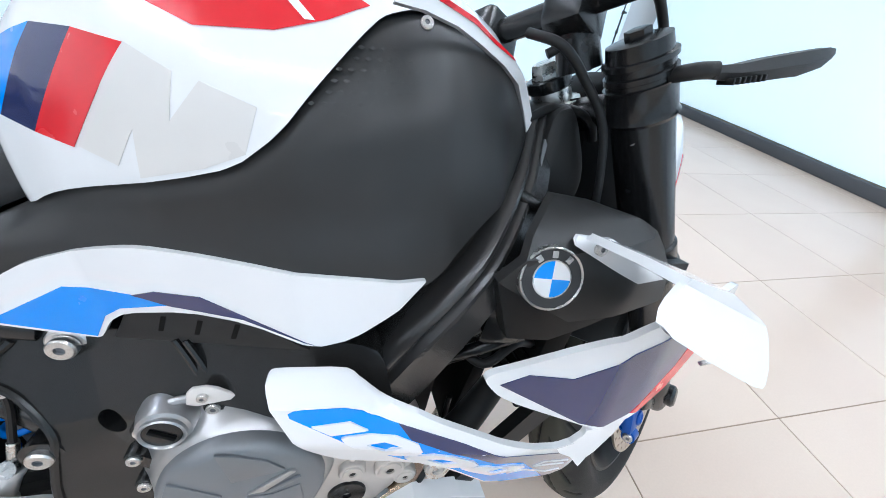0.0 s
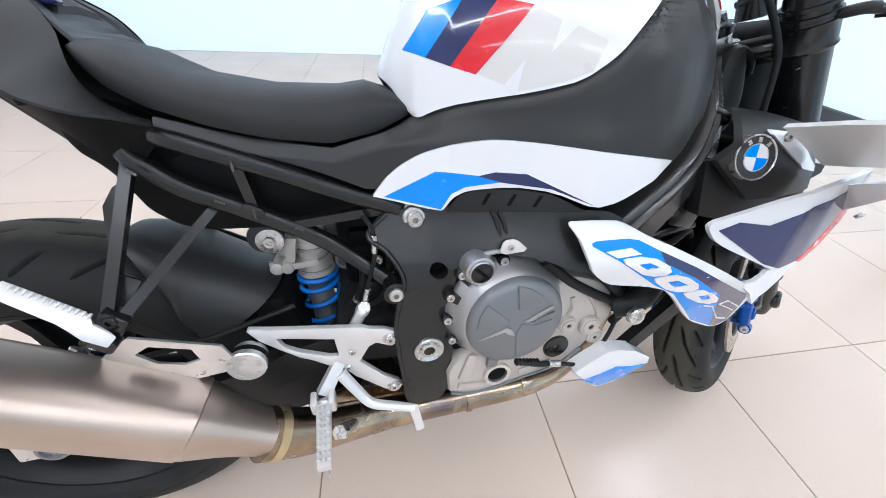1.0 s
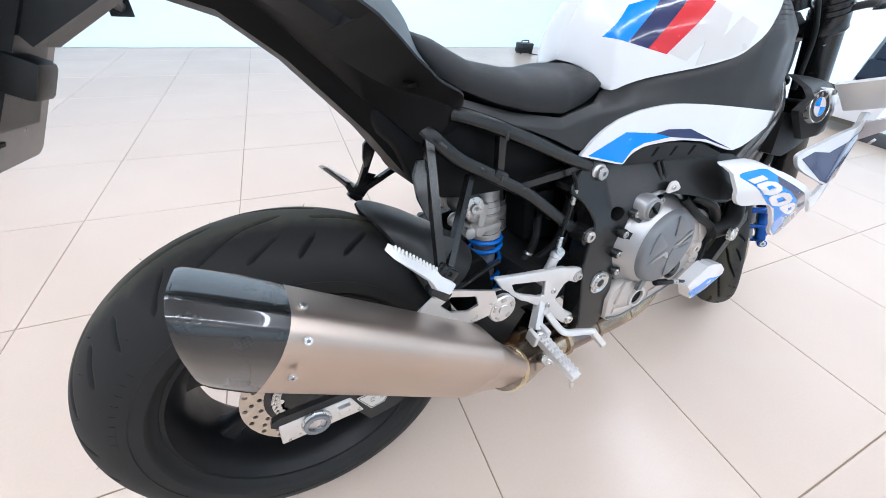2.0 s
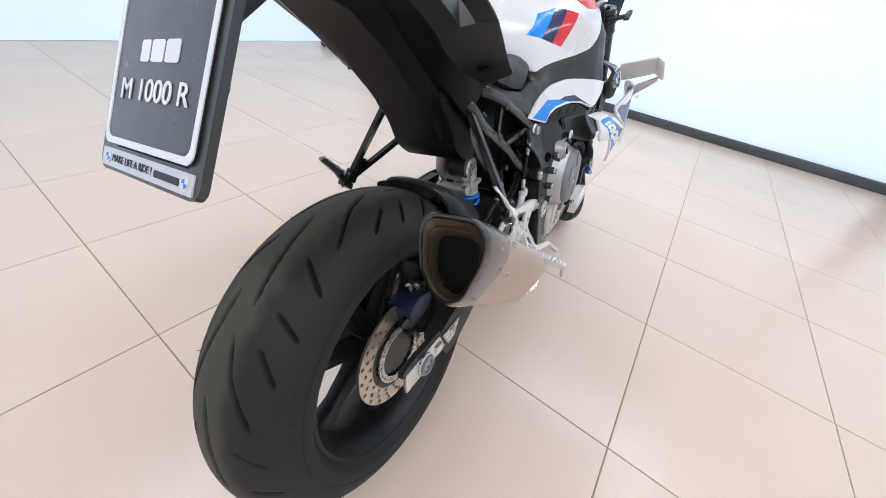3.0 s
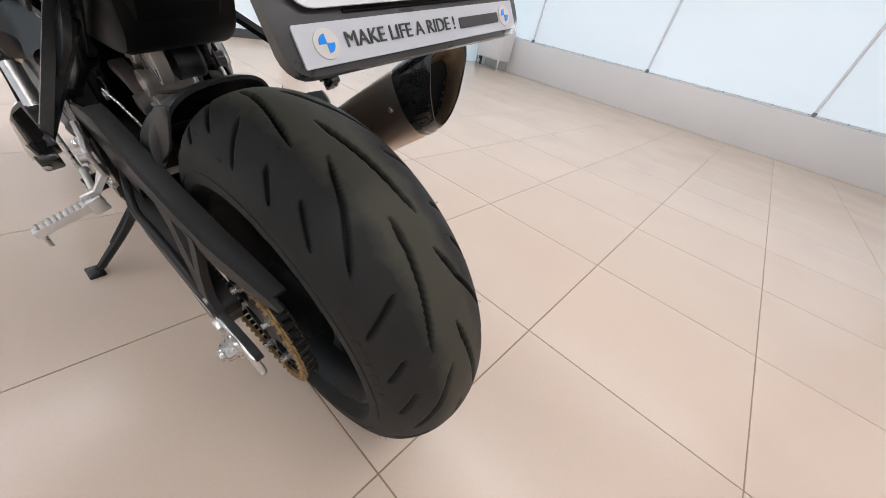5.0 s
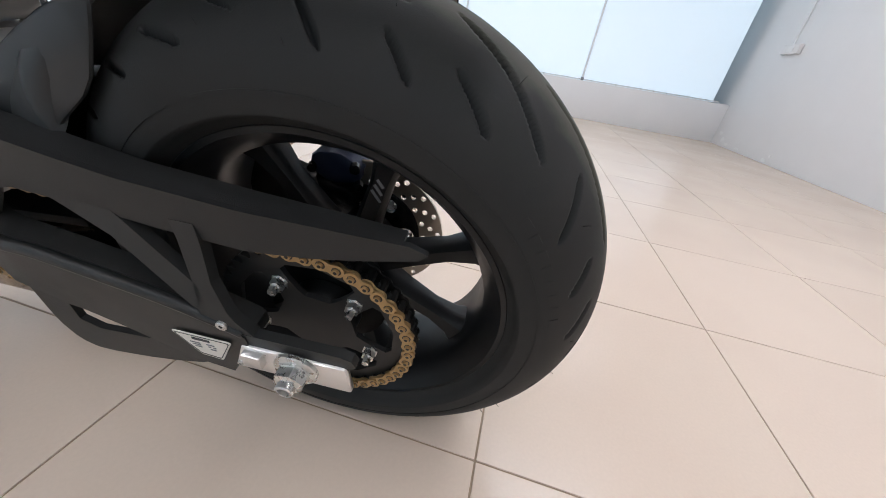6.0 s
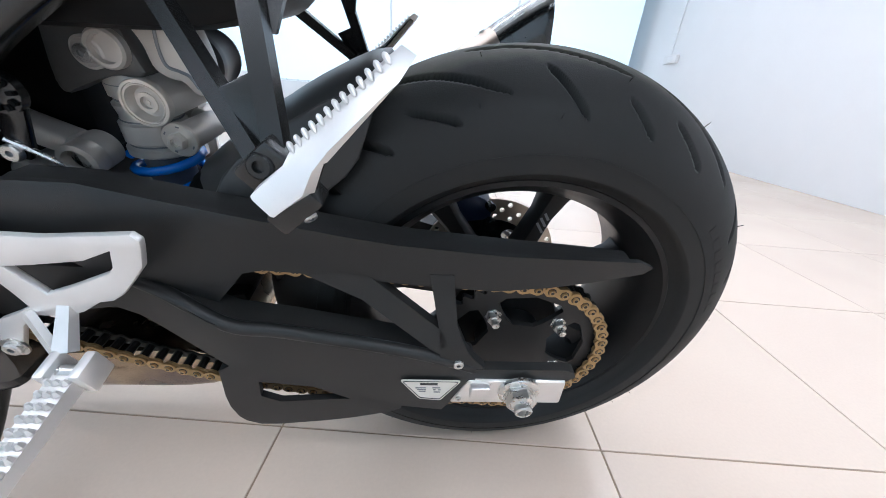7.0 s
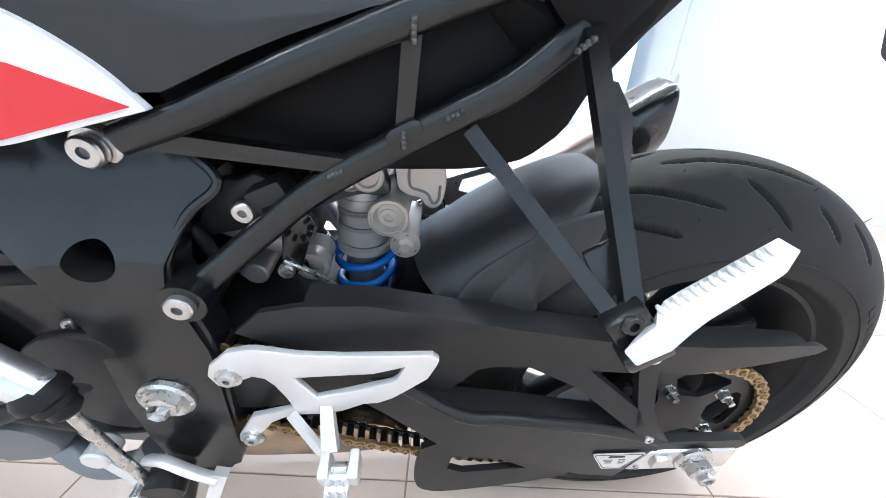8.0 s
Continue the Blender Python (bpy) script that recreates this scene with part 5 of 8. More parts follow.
part("reservoir", lathe([(0, 0.020), (0.001, 0.026), (0.006, 0.0275), (0.008, 0.0262), (0.034, 0.0262), (0.036, 0.027), (0.044, 0.027), (0.046, 0.02)], (0.367, -0.046, 0.602), (0, 1, 0), 36), RESBLACK, shock, "black damper reservoir")
part("reservoir_web", plate(smoothed([(0.404, 0.640), (0.345, 0.640), (0.338, 0.612), (0.339, 0.590), (0.345, 0.577), (0.358, 0.577), (0.366, 0.589), (0.378, 0.590), (0.390, 0.598), (0.392, 0.620)], 2), 0.010, 0.030, bevel=0.003), SHOCKGREY, shock, "cast grey web with a milled groove")
# darker bead drawn on the web for the shade of its groove
part("web_groove", tube([(0.376, 0.0302, 0.632), (0.378, 0.0302, 0.616), (0.376, 0.0302, 0.602), (0.366, 0.0302, 0.598), (0.358, 0.0302, 0.594), (0.352, 0.0302, 0.584), (0.346, 0.0302, 0.588), (0.345, 0.0302, 0.604)], 0.0016, 8), CASTGREY, shock)
part("adjuster_body", lathe([(0, 0.012), (0.004, 0.019), (0.050, 0.0195), (0.066, 0.0195), (0.072, 0.0215)], (0.388, -0.032, 0.575), (0.15, 1, -0.06), 28), SHOCKGREY, shock)
part("adjuster_dial", lathe([(-0.004, 0.0215), (0.003, 0.0220), (0.0045, 0.0212), (0.0045, 0.0192), (0.0032, 0.0188), (0.0032, 0.0178), (0.0040, 0.0172), (0.0040, 0.0165), (-0.004, 0.0120), (-0.004, 0.0100), (0.0005, 0.0092), (0.0005, 0.0058), (-0.003, 0.0050), (-0.003, 0.0028), (-0.001, 0.0020)], (0.3988, 0.041, 0.5705), (0, 1, 0), 36), DIALGREY, shock, "round silver damping adjuster")
part("mount_arm", lathe([(0, 0.009), (0.002, 0.0115), (0.030, 0.0125), (0.032, 0.0135), (0.060, 0.0140), (0.080, 0.0140)], (0.371, -0.043, 0.5385), (0.12, 1, -0.03), 28), SHOCKGREY, shock, "cast grey mounting arm")
part("arm_bolt", lathe([(-0.001, 0.0050), (0.003, 0.0050), (0.003, 0.003), (0.001, 0.002)], (0.364, -0.036, 0.549), (-0.9, -0.3, 0.2), 12), STEEL, shock)
part("arm_washer", lathe([(-0.002, 0.0170), (0.0015, 0.0172), (0.0025, 0.0165), (0.0025, 0.008)], (0.3809, 0.040, 0.5363), (0, 1, 0), 32), DIALGREY, shock, "round washer with small notches")
part("arm_nut", join(lathe([(0.002, 0.0090), (0.009, 0.0088), (0.0105, 0.0075), (0.0105, 0.0048), (0.006, 0.0045)], (0.3809, 0.040, 0.5363), (0, 1, 0), 6)), DIALGREY, shock)
for a in (30, 100, 210, 300):
    part("washer_notch", box((0.0030, 0.001, 0.0012), (0.3809 + 0.0135 * math.cos(radians(a)), 0.0427, 0.5363 + 0.0135 * math.sin(radians(a))), (0, 90 - a, 0), 0), CASTGREY, shock)
MOUNT = [(0.484, 0.585), (0.482, 0.568), (0.455, 0.580), (0.428, 0.590), (0.408, 0.588), (0.396, 0.592), (0.401, 0.606), (0.408, 0.640), (0.470, 0.645)]
mount = part("upper_mount", plate(smoothed(MOUNT, 1), 0.004, 0.030, bevel=0.004), MOUNTGREY, bike, "dark grey cast upper shock mount")
part("mount_collar", lathe([(0.0, 0.014), (0.004, 0.014), (0.005, 0.012), (0.003, 0.010), (0.003, 0.005)], (0.4385, 0.030, 0.6085), (0, 1, 0), 28), SHOCKGREY, mount)
part("mount_collar", lathe([(0.0, 0.017), (0.007, 0.017), (0.009, 0.015), (0.009, 0.012), (0.004, 0.011)], (0.420, 0.030, 0.6130), (0, 1, 0), 28), SHOCKGREY, mount)
bolt((0.4385, 0.036, 0.6085), (0, 1, 0), 0.0075, mount)
part("shock_washer", lathe([(-0.02, 0.012), (-0.004, 0.0225), (0.000, 0.0235), (0.002, 0.022), (0.003, 0.010), (0.009, 0.009), (0.009, 0.005), (0.005, 0.004)], (0.374, -0.044, 0.596), (0, -1, 0), 32), STEEL, shock, "polished round mounting washer")
part("clamp_lug", join(bar((0.390, -0.034, 0.541), (0.442, -0.034, 0.546), 0.020, 0.012, 0.020, 0.010), pin((0.390, -0.047, 0.540), (0.390, -0.018, 0.540), 0.0105), bar((0.395, -0.030, 0.542), (0.404, -0.028, 0.594), 0.018, 0.012, 0.022, 0.018)), SHOCKGREY, shock, "grey clamp lug with a round eye")
part("link_rod", tube([(0.497, 0.086, 0.545), (0.4725, 0.080, 0.5247), (0.4377, 0.070, 0.4866), (0.425, 0.067, 0.473)], 0.0026, 8), STEEL, bike, "thin steel sensor rod")
lev = part("sensor_lever", join(plate(smoothed([(0.502, 0.528), (0.486, 0.524), (0.466, 0.580), (0.478, 0.598), (0.492, 0.590)], 1), 0.078, 0.084, bevel=0.001), lathe([(0.0, 0.017), (0.008, 0.017), (0.008, 0.006)], (0.478, 0.080, 0.584), (0, 1, 0), 24)), SATIN, bike, "black suspension sensor lever")
for k in range(10):
    a = math.tau * k / 10
    part("tooth", box((0.005, 0.003, 0.003), (0.478 + 0.012 * math.cos(a), 0.089, 0.584 + 0.012 * math.sin(a)), (0, -math.degrees(a), 0), 0), DEEP, lev)
bolt((0.496, 0.085, 0.533), (0, 1, 0), 0.008, lev)
link = part("linkage", join(lathe([(0, 0.015), (0.001, 0.0188), (0.020, 0.0190), (0.021, 0.0182), (0.023, 0.0182), (0.024, 0.0190), (0.040, 0.0188), (0.041, 0.0135), (0.030, 0.0130)], (0.484, 0.010, 0.512), (0, 1, -0.08), 32), flat_rail([(0.492, 0.030, 0.522), (0.512, 0.030, 0.530), (0.540, 0.030, 0.542), (0.575, 0.034, 0.560)], 0.030, 0.022)), SHOCKGREY, bike, "cast grey suspension linkage arm")
# black plug that paints shade into the open end of the arm
part("dark_bore", lathe([(0.0, 0.0132), (0.030, 0.0132)], (0.484, 0.010, 0.512), (0, 1, -0.08), 24), DEEP, link)
part("bracket_eye", join(pin((0.553, -0.02, 0.488), (0.553, 0.040, 0.488), 0.014, 24), bar((0.553, 0.0, 0.488), (0.585, 0.0, 0.470), 0.03, 0.016, 0.03, 0.016)), SHOCKGREY, bike, "grey cast linkage eye")
part("wiring_block", box((0.035, 0.03, 0.028), (0.494, 0.082, 0.612), (0, 25, 0), 0.004), PLASTIC, bike, "black wiring connector")
part("relay_box", join(box((0.044, 0.05, 0.032), (0.523, -0.05, 0.598), bevel=0.006), box((0.030, 0.04, 0.036), (0.526, -0.05, 0.568), bevel=0.006)), DEEP, bike, "black relay block")
bolt((0.5442, -0.070, 0.5524), (0, -1, 0), 0.0085, bike)
bolt((0.520, 0.086, 0.598), (0, 1, 0), 0.010, bike)
bolt((0.597, 0.092, 0.527), (0, 1, 0), 0.007, bike)
part("bracket_plate", plate(smoothed([(0.600, 0.640), (0.530, 0.620), (0.505, 0.632), (0.490, 0.600), (0.520, 0.575), (0.560, 0.565), (0.600, 0.560)], 1), 0.066, 0.078, bevel=0.003), PLASTIC, bike, "black inner bracket")
part("connector_pin", box((0.012, 0.003, 0.006), (0.494, 0.098, 0.606), (0, 25, 0), 0.001), DEEP, bike)

for pts, r in (([(0.572, -0.098, 0.645), (0.565, -0.095, 0.570), (0.553, -0.088, 0.490), (0.50, -0.07, 0.44)], 0.008), ([(0.585, -0.100, 0.640), (0.578, -0.10, 0.57), (0.568, -0.10, 0.50), (0.54, -0.09, 0.46)], 0.005), ([(0.440, -0.070, 0.410), (0.470, -0.070, 0.440), (0.5006, -0.070, 0.4712), (0.5148, -0.070, 0.508), (0.522, -0.062, 0.56)], 0.0085), ([(0.60, 0.08, 0.62), (0.57, 0.085, 0.58), (0.56, 0.085, 0.52), (0.60, 0.09, 0.47)], 0.006)):
    part("hose", tube(pts, r, 10), HOSE, bike)
part("hose_clip", lathe([(-0.003, 0.0088), (-0.0025, 0.0098), (0.0025, 0.0098), (0.003, 0.0088)], (0.5010, -0.070, 0.4718), (0.5, 0, 1), 16), STEEL, bike)
for z in (0.54, 0.60, 0.62):
    part("hose_clip", lathe([(-0.004, 0.0085), (-0.003, 0.0095), (0.003, 0.0095), (0.004, 0.0085)], (0.567, -0.0955, z), (0.1, 0, 1), 16), STEEL, bike)

# engine
def engine_block():
    core = plate([(0.63, 0.30), (0.62, 0.60), (0.80, 0.62), (0.93, 0.72), (1.02, 0.66), (0.99, 0.50), (0.96, 0.34), (0.85, 0.29)], -0.135, 0.088, bevel=0.02)
    return core


eng = part("engine", engine_block(), DEEP, bike, "four cylinder engine with silver covers")
CASE = [(0.645, 0.300), (0.640, 0.380), (0.700, 0.420), (0.800, 0.400), (0.835, 0.540), (0.860, 0.545), (0.925, 0.520), (0.962, 0.478), (0.955, 0.430), (0.905, 0.360), (0.860, 0.325), (0.790, 0.310), (0.720, 0.290)]
case = part("engine_case", plate(smoothed(CASE, 1), -0.186, -0.120, bevel=0.010), CREAM, eng, "champagne coloured crankcase side")
CL = (0.748, 0.482)
clutch = part("clutch_cover", lathe([(0.146, 0.108), (0.166, 0.108), (0.172, 0.103), (0.186, 0.094), (0.198, 0.087), (0.200, 0.084)], (CL[0], 0, CL[1]), (0, -1, 0), 64), CLUTCHSILVER, eng, "silver round clutch cover with bolts")
dome = part("clutch_shield", lathe([(0.194, 0.084), (0.206, 0.083), (0.213, 0.079), (0.217, 0.072), (0.218, 0.001)], (0.748, 0, 0.485), (0, -1, 0), 56), CASTGREY, eng, "grey clutch cover shield with creases")
# raised facets; the two silver ones are a painted highlight on the grey
for poly, mat, lift in (
    ([(0.680, 0.469), (0.726, 0.488), (0.736, 0.482), (0.742, 0.468), (0.730, 0.472), (0.724, 0.479)], CLUTCHSILVER, 0.0032),
    ([(0.754, 0.494), (0.800, 0.518), (0.806, 0.515), (0.771, 0.493)], CLUTCHSILVER, 0.0032),
    ([(0.769, 0.490), (0.807, 0.505), (0.809, 0.501), (0.774, 0.487)], CASTGREY, 0.0028),
    ([(0.744, 0.519), (0.738, 0.566), (0.760, 0.556), (0.782, 0.540), (0.796, 0.520)], CASTGREY, 0.0022),
    ([(0.691, 0.538), (0.731, 0.499), (0.700, 0.486), (0.676, 0.492), (0.680, 0.515)], CASTGREY, 0.0018),
    ([(0.745, 0.470), (0.752, 0.488), (0.776, 0.482), (0.806, 0.488), (0.806, 0.462), (0.785, 0.430), (0.750, 0.418)], CASTGREY, 0.0018),
):
    part("crease", plate(poly, -0.2175 - lift, -0.2165, bevel=0.0008), mat, dome)
part("gasket_ring", lathe([(0.140, 0.122), (0.158, 0.123), (0.162, 0.112)], (CL[0], 0, CL[1]), (0, -1, 0), 64), DEEP, eng, "black rim of the clutch cover")
for k, (x, z) in enumerate(((0.664, 0.569), (0.732, 0.585), (0.792, 0.562), (0.839, 0.517), (0.860, 0.458), (0.821, 0.387), (0.646, 0.529), (0.642, 0.483), (0.650, 0.438), (0.690, 0.396))):
    d = Vector((CL[0] - x, 0, CL[1] - z)).normalized()
    part("lug", join(lathe([(0.146, 0.0115), (0.176, 0.0100), (0.178, 0.0085)], (x, 0, z), (0, -1, 0), 16), bar((x, -0.168, z), (x + 0.022 * d.x, -0.178, z + 0.022 * d.z), 0.016, 0.016, 0.010, 0.014, 0.003)), SATIN if k in (0, 1, 6, 7, 8) else CASTGREY, clutch)
    bolt((x, -0.176, z), (0, -1, 0), 0.0068, clutch)
part("cover_rail", tube([(0.668, -0.172, 0.590), (0.700, -0.176, 0.602), (0.735, -0.178, 0.604), (0.772, -0.178, 0.594), (0.806, -0.178, 0.572), (0.834, -0.178, 0.540), (0.850, -0.178, 0.505)], 0.0042, 8), CLUTCHSILVER, clutch)
part("cap_lobe", lathe([(0.140, 0.029), (0.176, 0.028), (0.188, 0.024), (0.190, 0.020)], (0.690, 0, 0.578), (0, -1, 0), 36), CLUTCHSILVER, clutch)
cap = part("filler_cap", lathe([(0.180, 0.0205), (0.1935, 0.0205), (0.1950, 0.0190), (0.1935, 0.0175), (0.1915, 0.0170)], (0.690, 0, 0.578), (0, -1, 0), 32), CLUTCHSILVER, eng, "flush grey oil filler cap with a slot")
part("cap_face", lathe([(0.186, 0.0172), (0.1925, 0.0172), (0.1930, 0.0160), (0.1925, 0.0005)], (0.690, 0, 0.578), (0, -1, 0), 28), SATIN, cap)
# black bar laid on the face, painting the shade of the slot
part("dark_cap_slot", box((0.026, 0.004, 0.004), (0.690, -0.1940, 0.578), (0, 42, 0), 0.001), DEEP, cap)
part("case_hose", tube([(0.800, -0.182, 0.578), (0.849, -0.192, 0.537), (0.900, -0.194, 0.505), (0.941, -0.192, 0.480), (0.972, -0.186, 0.442), (0.972, -0.176, 0.415)], 0.0085, 10), HOSE, eng, "black hose along the crankcase")
part("case_pad", plate([(0.677, 0.408), (0.698, 0.406), (0.682, 0.342), (0.658, 0.352)], -0.192, -0.184, bevel=0.003), CREAM, eng, "raised champagne pad")
part("case_rib", tube([(0.862, -0.186, 0.500), (0.868, -0.188, 0.478), (0.862, -0.188, 0.462)], 0.0045, 8), CREAM, eng)
part("case_rib", tube([(0.895, -0.185, 0.500), (0.918, -0.186, 0.462), (0.924, -0.186, 0.445)], 0.0035, 8), CREAM, eng)
part("case_rib", bar((0.780, -0.186, 0.338), (0.845, -0.186, 0.352), 0.006, 0.014, 0.006, 0.010, 0.002), CREAM, eng)
part("case_rib", bar((0.660, -0.186, 0.332), (0.720, -0.186, 0.322), 0.008, 0.014, 0.008, 0.012, 0.002), CREAM, eng)
part("case_seam", tube([(0.648, -0.187, 0.316), (0.700, -0.187, 0.304), (0.790, -0.187, 0.320), (0.860, -0.187, 0.336), (0.905, -0.187, 0.370)], 0.0028, 8), CASTGREY, eng)
part("pump_plug", lathe([(0.17, 0.026), (0.188, 0.0255), (0.190, 0.0245), (0.190, 0.006), (0.186, 0.005)], (0.850, 0, 0.387), (0, -1, 0), 32), SATIN, eng, "black round plug in the crankcase")
for x, z, r, y in ((0.861, 0.442, 0.013, 0.196), (0.909, 0.430, 0.016, 0.196), (0.930, 0.395, 0.012, 0.19)):
    part("case_plug", lathe([(0.16, r + 0.005), (y - 0.003, r + 0.0045), (y - 0.001, r + 0.003), (y - 0.001, r), (y + 0.001, r - 0.001), (y + 0.001, r * 0.36), (y - 0.003, r * 0.34), (y - 0.003, 0.0005)], (x, 0, z), (0, -1, 0), 28), CREAM, eng, "champagne screw plug")
    # dark hex fill: painted shade in the socket of the plug
    part("plug_recess", lathe([(y - 0.003, r * 0.33), (y - 0.0008, r * 0.33)], (x, 0, z), (0, -1, 0), 6), SATIN, eng)
part("sight_glass", lathe([(0.16, 0.027), (0.192, 0.026), (0.192, 0.019), (0.186, 0.018)], (0.735, 0, 0.346), (0, -1, 0), 32), ALU, eng, "oil sight glass with a silver ring")
part("sight_lens", lathe([(0.18, 0.018), (0.187, 0.018)], (0.735, 0, 0.346), (0, -1, 0), 24), DEEP, eng)
part("cable_boot", tube([(0.760, -0.205, 0.388), (0.800, -0.208, 0.376), (0.825, -0.208, 0.370)], 0.0055, 10), HOSE, eng)
for k in range(7):
    part("boot_ring", lathe([(-0.002, 0.0055), (0, 0.0075), (0.002, 0.0055)], (0.762 + 0.007 * k, -0.205, 0.3875 - 0.002 * k), (1, 0, -0.28), 12), HOSE, eng)
part("cable_ferrule", pin((0.825, -0.208, 0.370), (0.850, -0.206, 0.362), 0.0065), STEEL, eng)
part("clutch_cable", tube([(0.850, -0.206, 0.362), (0.905, -0.205, 0.350), (0.96, -0.19, 0.40), (0.995, -0.17, 0.52)], 0.004, 8), HOSE, eng)
part("cover_arm", bar((0.722, -0.200, 0.424), (0.716, -0.196, 0.380), 0.010, 0.024, 0.008, 0.016, 0.003), CASTGREY, eng)
part("heat_tab", plate(smoothed([(0.716, 0.604), (0.722, 0.628), (0.742, 0.628), (0.765, 0.606)], 1), -0.190, -0.186, bevel=0.001), BARE, eng, "small pale tab on the cover")
bolt((0.733, -0.190, 0.616), (0, -1, 0), 0.005, eng)
part("coolant_hose", tube([(0.835, -0.18, 0.575), (0.90, -0.195, 0.545), (0.955, -0.19, 0.490), (0.985, -0.17, 0.44)], 0.010, 12), HOSE, eng)
part("cylinder_side", plate([(0.79, 0.57), (0.83, 0.62), (0.94, 0.60), (0.97, 0.54), (0.93, 0.51), (0.84, 0.54)], -0.160, -0.12, bevel=0.008), CASTGREY, eng, "grey cylinder flank")
LCASE = [(0.665, 0.330), (0.675, 0.50), (0.72, 0.57), (0.82, 0.58), (0.90, 0.52), (0.91, 0.42), (0.86, 0.33), (0.76, 0.29)]
part("left_cover", plate(smoothed(LCASE, 1), 0.080, 0.106, bevel=0.012), SATIN, eng, "black engine side cover")
part("generator_cover", mirrored(lathe([(0.12, 0.085), (0.142, 0.082), (0.150, 0.06), (0.151, 0.001)], (0.84, 0, 0.44), (0, -1, 0), 40)), CASTGREY, eng, "grey generator cover")
part("case_foot", plate(smoothed([(0.86, 0.355), (0.79, 0.352), (0.765, 0.310), (0.79, 0.285), (0.85, 0.280)], 1), 0.11, 0.140, bevel=0.008), CASTGREY, eng, "grey crankcase foot")
part("sprocket_cover", plate(smoothed([(0.725, 0.475), (0.690, 0.500), (0.640, 0.495), (0.625, 0.44), (0.632, 0.365), (0.68, 0.350), (0.735, 0.39)], 1), 0.128, 0.142, bevel=0.005), PLASTIC, eng, "black sprocket cover")
part("starter_hose", tube([(0.62, 0.11, 0.33), (0.68, 0.125, 0.345), (0.73, 0.13, 0.36), (0.82, 0.13, 0.40)], 0.015, 12), HOSE, eng)
part("left_hose", tube([(0.66, 0.12, 0.44), (0.70, 0.14, 0.425), (0.76, 0.145, 0.40), (0.83, 0.14, 0.36)], 0.010, 12), HOSE, eng)
part("left_hose", tube([(0.665, 0.08, 0.52), (0.70, 0.10, 0.535), (0.75, 0.108, 0.54), (0.82, 0.11, 0.555)], 0.010, 12), HOSE, eng)
part("drain_pipe", tube([(0.80, 0.12, 0.30), (0.745, 0.14, 0.275), (0.69, 0.145, 0.29), (0.665, 0.14, 0.315)], 0.014, 12), CASTGREY, eng)
for x, z in ((0.80, 0.505), (0.76, 0.53), (0.70, 0.48)):
    bolt((x, 0.107, z), (0, 1, 0), 0.007, eng)
part("sump", plate([(0.66, 0.30), (0.90, 0.33), (0.92, 0.25), (0.72, 0.21)], -0.09, 0.09, bevel=0.015), CASTGREY, eng)

# exhaust
exh = part("exhaust_pipe", join(tube([(1.02, -0.10, 0.38), (0.96, -0.105, 0.25), (0.86, -0.12, 0.212), (0.70, -0.125, 0.214), (0.56, -0.13, 0.224), (0.46, -0.155, 0.254), (0.39, -0.188, 0.298), (0.335, -0.213, 0.350)], (0.022, 0.040), 22), plate(smoothed([(0.66, 0.185), (0.66, 0.26), (0.42, 0.28), (0.36, 0.24), (0.42, 0.185)], 2), -0.10, 0.10, bevel=0.03)), HEAT, bike, "bare steel exhaust with golden heat tint")
for r, p, d in ((0.0285, (0.83, -0.1205, 0.212), (1, 0, 0.03)), (0.0315, (0.70, -0.125, 0.214), (1, 0, 0)), (0.0350, (0.585, -0.1295, 0.2215), (1, 0, -0.1))):
    part("pipe_band", lathe([(-0.006, r - 0.004), (-0.005, r + 0.0015), (0.005, r + 0.0015), (0.006, r - 0.004)], p, d, 24), HEAT, exh)
part("pipe_clamp", lathe([(-0.008, 0.036), (-0.007, 0.0415), (0.007, 0.0415), (0.008, 0.036)], (0.350, -0.207, 0.335), (-0.72, -0.25, 0.65), 28), BRASS, exh, "gold tinted band clamp")
part("sensor", join(pin((0.47, -0.165, 0.265), (0.452, -0.205, 0.30), 0.010, 12), pin((0.452, -0.205, 0.30), (0.445, -0.215, 0.315), 0.013, 6)), STEEL, exh)
MU0, MU1 = Vector((0.318, -0.215, 0.354)), Vector((-0.050, -0.231, 0.618))
MD = (MU1 - MU0).normalized()
MY = Vector((0, 1, 0))
MU = MD.cross(MY).normalized()
if MU.z < 0:
    MU = -MU
SECTION = [(-0.058, 0.030), (-0.054, 0.060), (-0.036, 0.073), (0.000, 0.072), (0.034, 0.068), (0.046, 0.050), (0.046, -0.008), (0.028, -0.045), (0.000, -0.058), (-0.030, -0.039)]


def tilt(u):
    """The end of the cap: nearly upright above, cut back below."""
    return 1.3 * u if u > -0.015 else -0.0195 + 1.8 * (u + 0.015)


def mring(s, k, slant=0.0):
    sm = smoothed(SECTION, 3)
    c = MU0 + MD * s
    ring = [c + MY * a * k + MU * b * k for a, b in sm]
    return [p + MD * slant * tilt((p - c).dot(MU)) for p in ring]


ML = 0.405
muff = part("silencer", loft([mring(-0.030, 0.60), mring(-0.010, 0.62), mring(0.030, 0.74), mring(0.072, 0.935), mring(0.078, 0.945), mring(0.080, 0.985), mring(0.090, 0.99), mring(0.22, 0.965), mring(ML, 0.935)]), TITAN, bike, "brushed titanium silencer with a carbon end cap")
SL = 0.45
